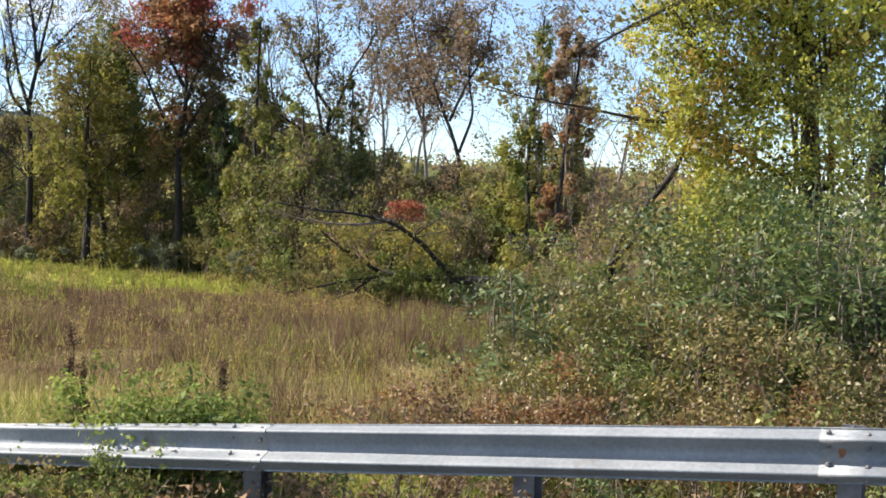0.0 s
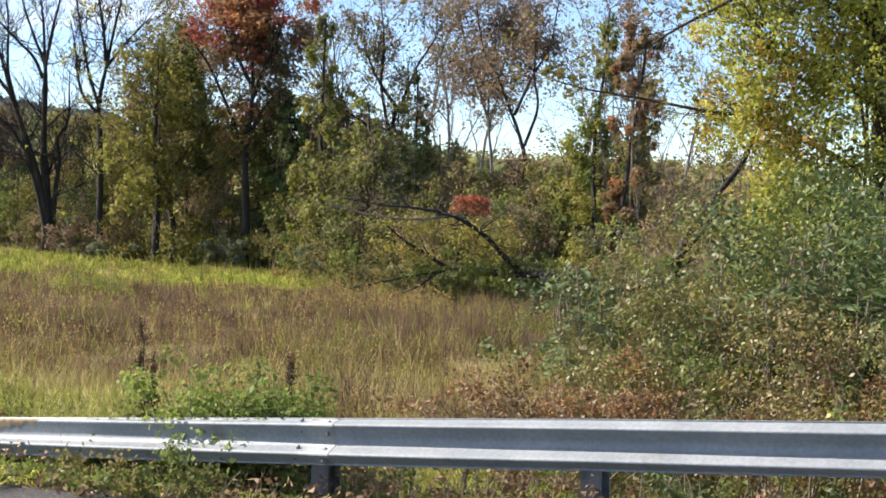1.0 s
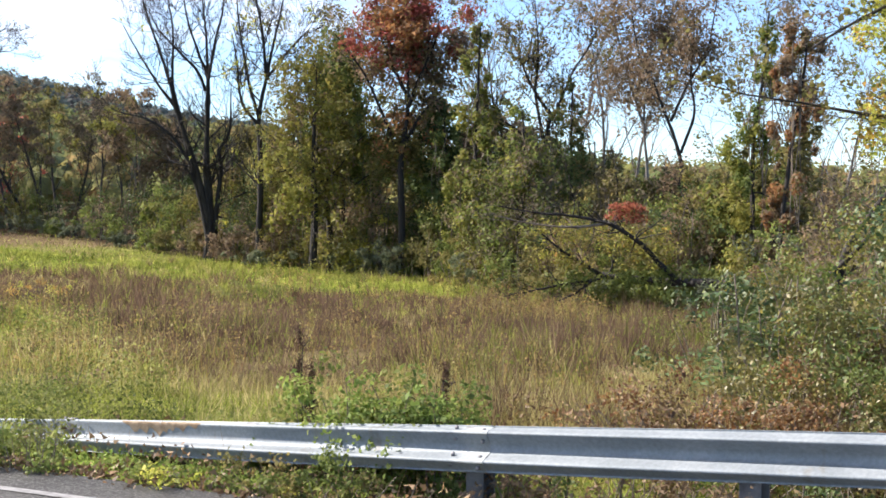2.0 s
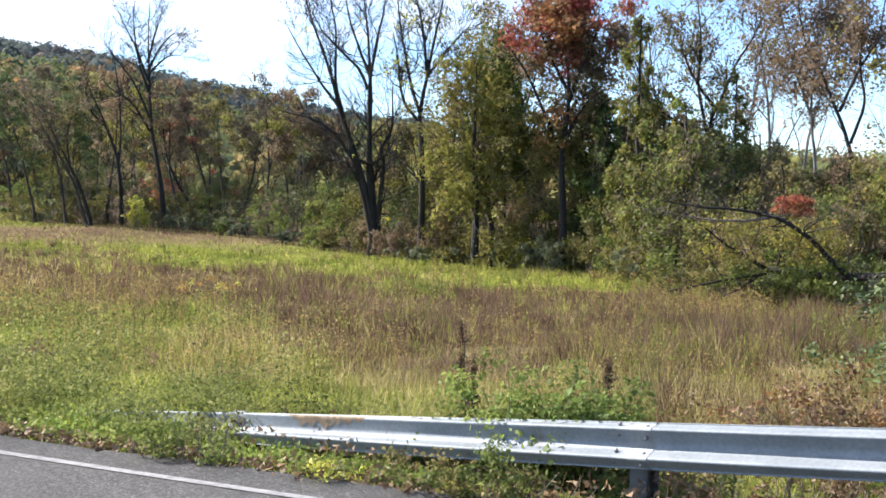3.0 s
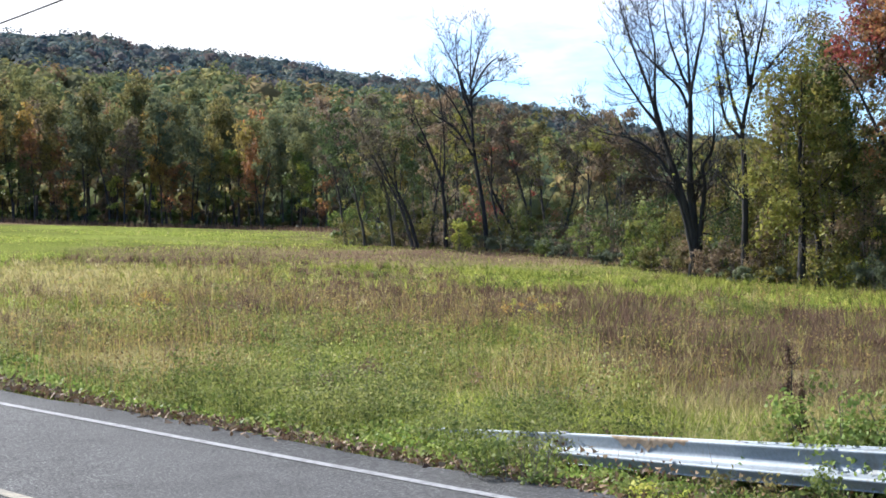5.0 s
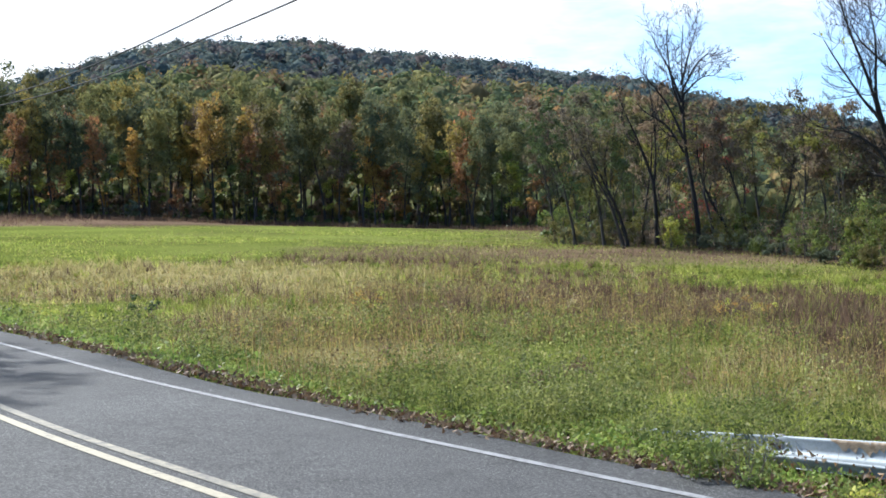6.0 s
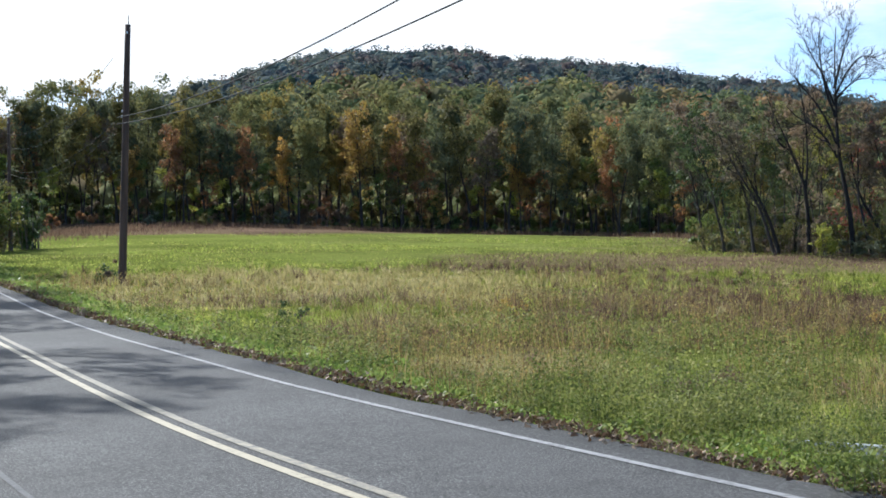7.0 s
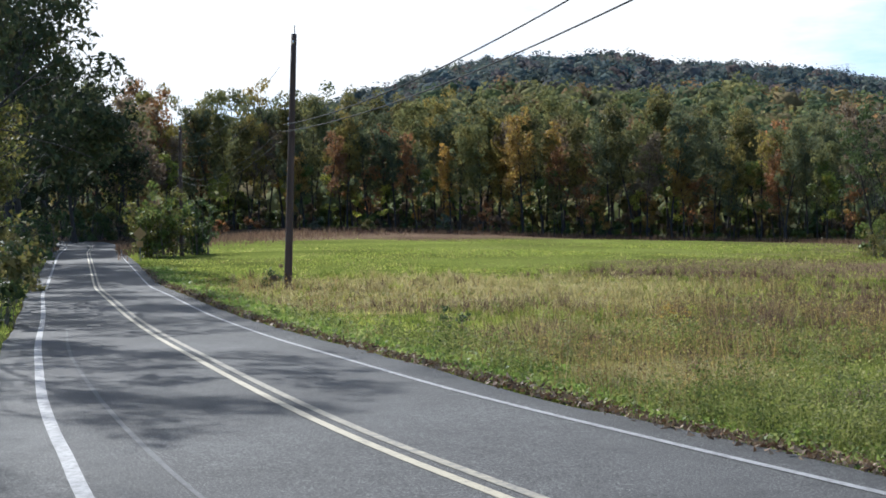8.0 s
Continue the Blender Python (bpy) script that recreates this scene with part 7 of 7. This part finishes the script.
def meadow(k, near, far, seed, az0=-6.0, az1=72.0):
    rng = np.random.default_rng(seed)
    az = rng.uniform(az0, az1, k)
    d = near * (far / near) ** rng.random(k)
    x, y = -np.sin(np.radians(az)) * d, np.cos(np.radians(az)) * d
    keep = (d < np.interp(az, TREE_AZ, TREE_D) + 1.5) & (road_offset(x, y) > PAVED + 0.45)
    along, out = (x - RAIL_0[0]) * rail_along[0] + (y - RAIL_0[1]) * rail_along[1], (x - RAIL_0[0]) * rail_out[0] + (y - RAIL_0[1]) * rail_out[1]
    keep &= ~((along < 7.5) & (out > np.where(along < 3.5, -1.5, -0.75)) & (out < 0.35))
    return rng, x[keep], y[keep], d[keep]


def along_road(rng, k, reach):
    """Random places of the road's middle, thinning out with distance."""
    i = rng.integers(0, len(road_mid), k * 8)
    d = road_far[i]
    i = i[rng.random(len(i)) < np.clip(9.0 / d, 0, 1) ** 1.2 * (d < reach)][:k]
    return i, road_mid[i] + road_dir[i] * rng.uniform(-0.5, 0.5, len(i))[:, None]


def kinds_at(rng, x, y):
    return (rng.random(len(x))[None] > np.cumsum(cover(x, y), axis=0)).sum(0).clip(0, 3)


def build_grass():
    names = (("meadow_grass", "green meadow grass with straw-coloured blades"), ("fresh_grass", "short bright green meadow grass"), ("straw_grass", "pale yellow straw-coloured grass"),
             ("dry_grass", "tall dry reddish-brown meadow grass"))
    rng, x, y, d = meadow(330000, 8.5, 185.0, 301)
    kind = kinds_at(rng, x, y)
    clump = value_noise(x, y, 0.9, 51) * 0.6 + value_noise(x, y, 2.6, 52) * 0.4
    h = (0.08 + 0.30 * clump) * rng.uniform(0.5, 1.3, len(x)) * np.array([0.9, 0.65, 1.1, 1.15])[kind]
    w = np.array([0.0115, 0.0120, 0.0095, 0.0060])[kind] * (d / 9.0) ** 0.8
    # tussocks: blades that spread from one foot
    rng2, tx, ty, td = meadow(24000, 8.5, 75.0, 302)
    tk = kinds_at(rng2, tx, ty)
    tc = value_noise(tx, ty, 1.8, 53)
    keep = rng2.random(len(tx)) < 0.3 + 0.9 * tc
    tx, ty, td, tk, tc = tx[keep], ty[keep], td[keep], tk[keep], tc[keep]
    per = 14
    bx = np.repeat(tx, per) + rng2.standard_normal(len(tx) * per) * 0.05
    by = np.repeat(ty, per) + rng2.standard_normal(len(tx) * per) * 0.05
    bk, bd = np.repeat(tk, per), np.repeat(td, per)
    bh = np.repeat((0.08 + 0.66 * tc ** 2) * rng2.uniform(0.7, 1.3, len(tx)), per) * rng2.uniform(0.4, 1.15, len(bx)) * np.array([1.0, 0.75, 1.1, 1.15])[bk]
    low = lambda p, q: np.clip((road_offset(p, q) - PAVED) / 4.0, 0.28, 1)
    bh *= low(bx, by)
    h *= np.clip(low(x, y) * 1.6, 0, 1)
    bw = 0.0125 * (bd / 9.0) ** 0.7
    for i, (name, label) in enumerate(names):
        sel, tuft = kind == i, bk == i
        v, f = blades(rng, x[sel], y[sel], h[sel], w[sel], (0.8, 0.8, 0.75, 0.7)[i])
        v2, f2 = blades(rng2, bx[tuft], by[tuft], bh[tuft], bw[tuft], 0.55 if i < 3 else 0.4)
        v, f = np.concatenate([v, v2]), np.concatenate([f, f2 + len(v)])
        tagged(new(name, mesh_of(name, v, f, GRASS[COVER_KINDS[i]])), label, "grass", kind="stuff")
    # tall dry strip along the far woods
    k = 12000
    az = rng.uniform(35.5, 66, k)
    dd = np.interp(az, TREE_AZ, TREE_D) - np.abs(rng.standard_normal(k)) * np.interp(az, (45, 55), (6, 16)) + 1
    sx, sy = -np.sin(np.radians(az)) * dd, np.cos(np.radians(az)) * dd
    v, f = blades(rng, sx, sy, 0.7 * rng.uniform(0.5, 1.4, k), np.full(k, 0.09), 0.25)
    tagged(new("dry_strip", mesh_of("dry_strip", v, f, GRASS["brown"])), "strip of tall brown grass before the woods", "grass", kind="stuff")
    # leafy weeds standing in drifts
    rng, x, y, d = meadow(34000, 10.0, 62.0, 303)
    thick = value_noise(x, y, 5.0, 61) * 0.55 + value_noise(x, y, 1.6, 62) * 0.45
    cov = cover(x, y)
    drift = 0.30 * np.exp(-((d - 26) / 6.0) ** 2) - 0.17   # most stand well back from the road
    sel = thick + drift + 0.3 * (value_noise(x, y, 11.0, 63) - 0.5) > 0.58 + 0.5 * np.clip(cov[3] - 0.2, 0, 1) + 0.6 * np.clip(cov[2] - 0.2, 0, 1)
    x, y, d, thick = x[sel], y[sel], d[sel], thick[sel]
    per = 15
    hh = (0.20 + 0.45 * thick) * rng.uniform(0.5, 1.2, len(x))
    u = rng.random((len(x), per))
    at = np.stack([x[:, None] + rng.standard_normal((len(x), per)) * 0.06, y[:, None] + rng.standard_normal((len(x), per)) * 0.06, heights(x, y)[:, None] + u * hh[:, None]], -1).reshape(-1, 3)
    v, f = leaf_cloud(rng, at, np.repeat(0.019 * (d / 10.0) ** 0.6, per), tri=True)
    v2, f2 = blades(rng, x, y, hh, 0.007 * (d / 9.0) ** 0.8, 0.15)
    tagged(new("meadow_weeds", mesh_of("meadow_weeds", np.concatenate([v, v2]), np.concatenate([f, f2 + len(v)]), MEADOW_WEED)), "yellow-green leafy weeds among the grass", "weeds", kind="stuff")
    # mounds of leafy weeds
    rng, x, y, d = meadow(4200, 11.0, 60.0, 305, 3.0, 68.0)
    cov = cover(x, y)
    m = value_noise(x, y, 7.0, 67) * 0.6 + value_noise(x, y, 2.4, 68) * 0.4 - 0.3 * cov[3] - 0.4 * cov[2] + np.clip(0.7 - road_offset(x, y) / 9, 0, 0.12)
    sel = m > 0.57
    x, y, d = x[sel], y[sel], d[sel]
    r = rng.uniform(0.08, 0.26, len(x))
    c = np.stack([x, y, heights(x, y) + r * rng.uniform(0.3, 1.1, len(x))], -1)
    band = np.digitize(d, (16, 22, 30, 42))
    vs, fs, o = [], [], 0
    for k in range(5):   # nearer mounds have smaller, more leaves
        w = band == k
        if w.any():
            v, f = clump_leaves(rng, c[w], r[w], int(w.sum() * (150, 110, 70, 50, 36)[k]), (0.024, 0.030, 0.040, 0.052, 0.07)[k], 0.9, 1.5, 0.0, 0.34)
            vs.append(v)
            fs.append(f + o)
            o += len(v)
    tagged(new("weed_mounds", mesh_of("weed_mounds", np.concatenate(vs), np.concatenate(fs), MEADOW_WEED)), "low mounds of leafy green weeds in the meadow", "weeds", kind="stuff")
    # tall browned weeds in patches
    rng, x, y, d = meadow(14000, 13.0, 60.0, 304, 4.0, 66.0)
    thick = value_noise(x, y, 4.0, 65) * 0.6 + value_noise(x, y, 1.3, 66) * 0.4
    thick += 0.16 * np.exp(-((np.degrees(np.arctan2(-x, y)) - 40) / 6) ** 2 - ((d - 26) / 4) ** 2)   # the thickest drift
    sel = thick > 0.60
    x, y, d, thick = x[sel], y[sel], d[sel], thick[sel]
    per = 12
    hh = (0.35 + 0.5 * thick) * rng.uniform(0.6, 1.2, len(x))
    u = rng.random((len(x), per)) ** 0.7
    at = np.stack([x[:, None] + rng.standard_normal((len(x), per)) * 0.05, y[:, None] + rng.standard_normal((len(x), per)) * 0.05, heights(x, y)[:, None] + u * hh[:, None]], -1).reshape(-1, 3)
    v, f = leaf_cloud(rng, at, np.repeat(0.016 * (d / 10.0) ** 0.55, per), tri=True)
    v2, f2 = blades(rng, x, y, hh, 0.007 * (d / 9.0) ** 0.8, 0.15)
    tagged(new("browned_weeds", mesh_of("browned_weeds", np.concatenate([v, v2]), np.concatenate([f, f2 + len(v)]), DRY_WEED)), "tall browned weeds with dry seed heads in the meadow", "weeds", kind="stuff")
    # verge along the asphalt
    i, p = along_road(rng, 48000, 150)
    o = PAVED + 0.08 + np.abs(rng.standard_normal(len(i))) * 0.8
    p = p + road_right[i] * o[:, None]
    d = np.hypot(p[:, 0], p[:, 1])
    v, f = blades(rng, p[:, 0], p[:, 1], (0.04 + 0.13 * np.clip((o - PAVED) / 1.0, 0, 1)) * rng.uniform(0.5, 1.5, len(i)), 0.009 * (d / 9.0) ** 0.8, 0.8)
    tagged(new("roadside_grass", mesh_of("roadside_grass", v, f, GRASS["lime"])), "short green grass along the asphalt", "grass", kind="stuff")
    # low leafy plants and ivy on the verge
    i, p = along_road(rng, 52000, 90)
    o = PAVED + 0.10 + np.abs(rng.standard_normal(len(i))) * 0.75
    p = p + road_right[i] * o[:, None]
    d = np.hypot(p[:, 0], p[:, 1])
    lump = value_noise(p[:, 0], p[:, 1], 0.6, 71)
    z = heights(p[:, 0], p[:, 1]) + 0.03 + rng.random(len(i)) * (0.03 + 0.20 * lump ** 2) * np.clip((o - PAVED) / 0.6, 0.15, 1)
    v, f = leaf_cloud(rng, np.column_stack([p, z]), 0.026 * (d / 9.0) ** 0.7, tri=True)
    tagged(new("verge_weeds", mesh_of("verge_weeds", v, f, WEED_LEAF)), "low leafy weeds and ivy on the verge", "weeds", kind="stuff")
    # grass on the near side
    i, p = along_road(rng, 26000, 120)
    o = LEFT_LINE[i] - 0.75 - np.abs(rng.standard_normal(len(i))) * 2.2
    p = p + road_right[i] * o[:, None]
    d = np.hypot(p[:, 0], p[:, 1])
    sel = d > 6
    v, f = blades(rng, p[sel, 0], p[sel, 1], 0.16 * rng.uniform(0.5, 1.6, sel.sum()), 0.011 * (d[sel] / 9.0) ** 0.8, 0.6)
    tagged(new("bank_grass", mesh_of("bank_grass", v, f, GRASS["lime"])), "green grass on the shaded roadside", "grass", kind="stuff")
    # dead leaves and stalks in the shade under the beam
    k = 9000
    u, o = rng.uniform(-9.0, 8.0, k), rng.uniform(-0.9, 0.5, k)
    p = RAIL_0 + u[:, None] * rail_along[:2] + o[:, None] * rail_out[:2]
    v, f = leaf_cloud(rng, np.column_stack([p, heights(p[:, 0], p[:, 1]) + 0.02 + 0.22 * rng.random(k) ** 2]), 0.027, tri=True)
    k = 1500
    u, o = rng.uniform(-9.0, 8.0, k), rng.uniform(-0.9, 0.5, k)
    p = RAIL_0 + u[:, None] * rail_along[:2] + o[:, None] * rail_out[:2]
    v2, f2 = blades(rng, p[:, 0], p[:, 1], rng.uniform(0.15, 0.5, k), np.full(k, 0.008), 0.9)
    tagged(new("rail_litter", mesh_of("rail_litter", np.concatenate([v, v2]), np.concatenate([f, f2 + len(v)]), LITTER)), "dead leaves and dry stalks under the guardrail", "leaves", kind="stuff")
    # fallen leaves at the asphalt's edge
    i, p = along_road(rng, 15000, 90)
    o = PAVED + 0.06 + rng.standard_normal(len(i)) * 0.10 + np.abs(rng.standard_normal(len(i))) * 0.18
    p = p + road_right[i] * o[:, None]
    d = np.hypot(p[:, 0], p[:, 1])
    z = heights(p[:, 0], p[:, 1]) + 0.045 + rng.random(len(i)) * 0.03
    v, f = leaf_cloud(rng, np.column_stack([p, z]), 0.034 * (d / 9.0) ** 0.6, tri=True)
    tagged(new("fallen_leaves", mesh_of("fallen_leaves", v, f, LITTER)), "brown fallen leaves along the asphalt's edge", "leaves", kind="stuff")


build_grass()
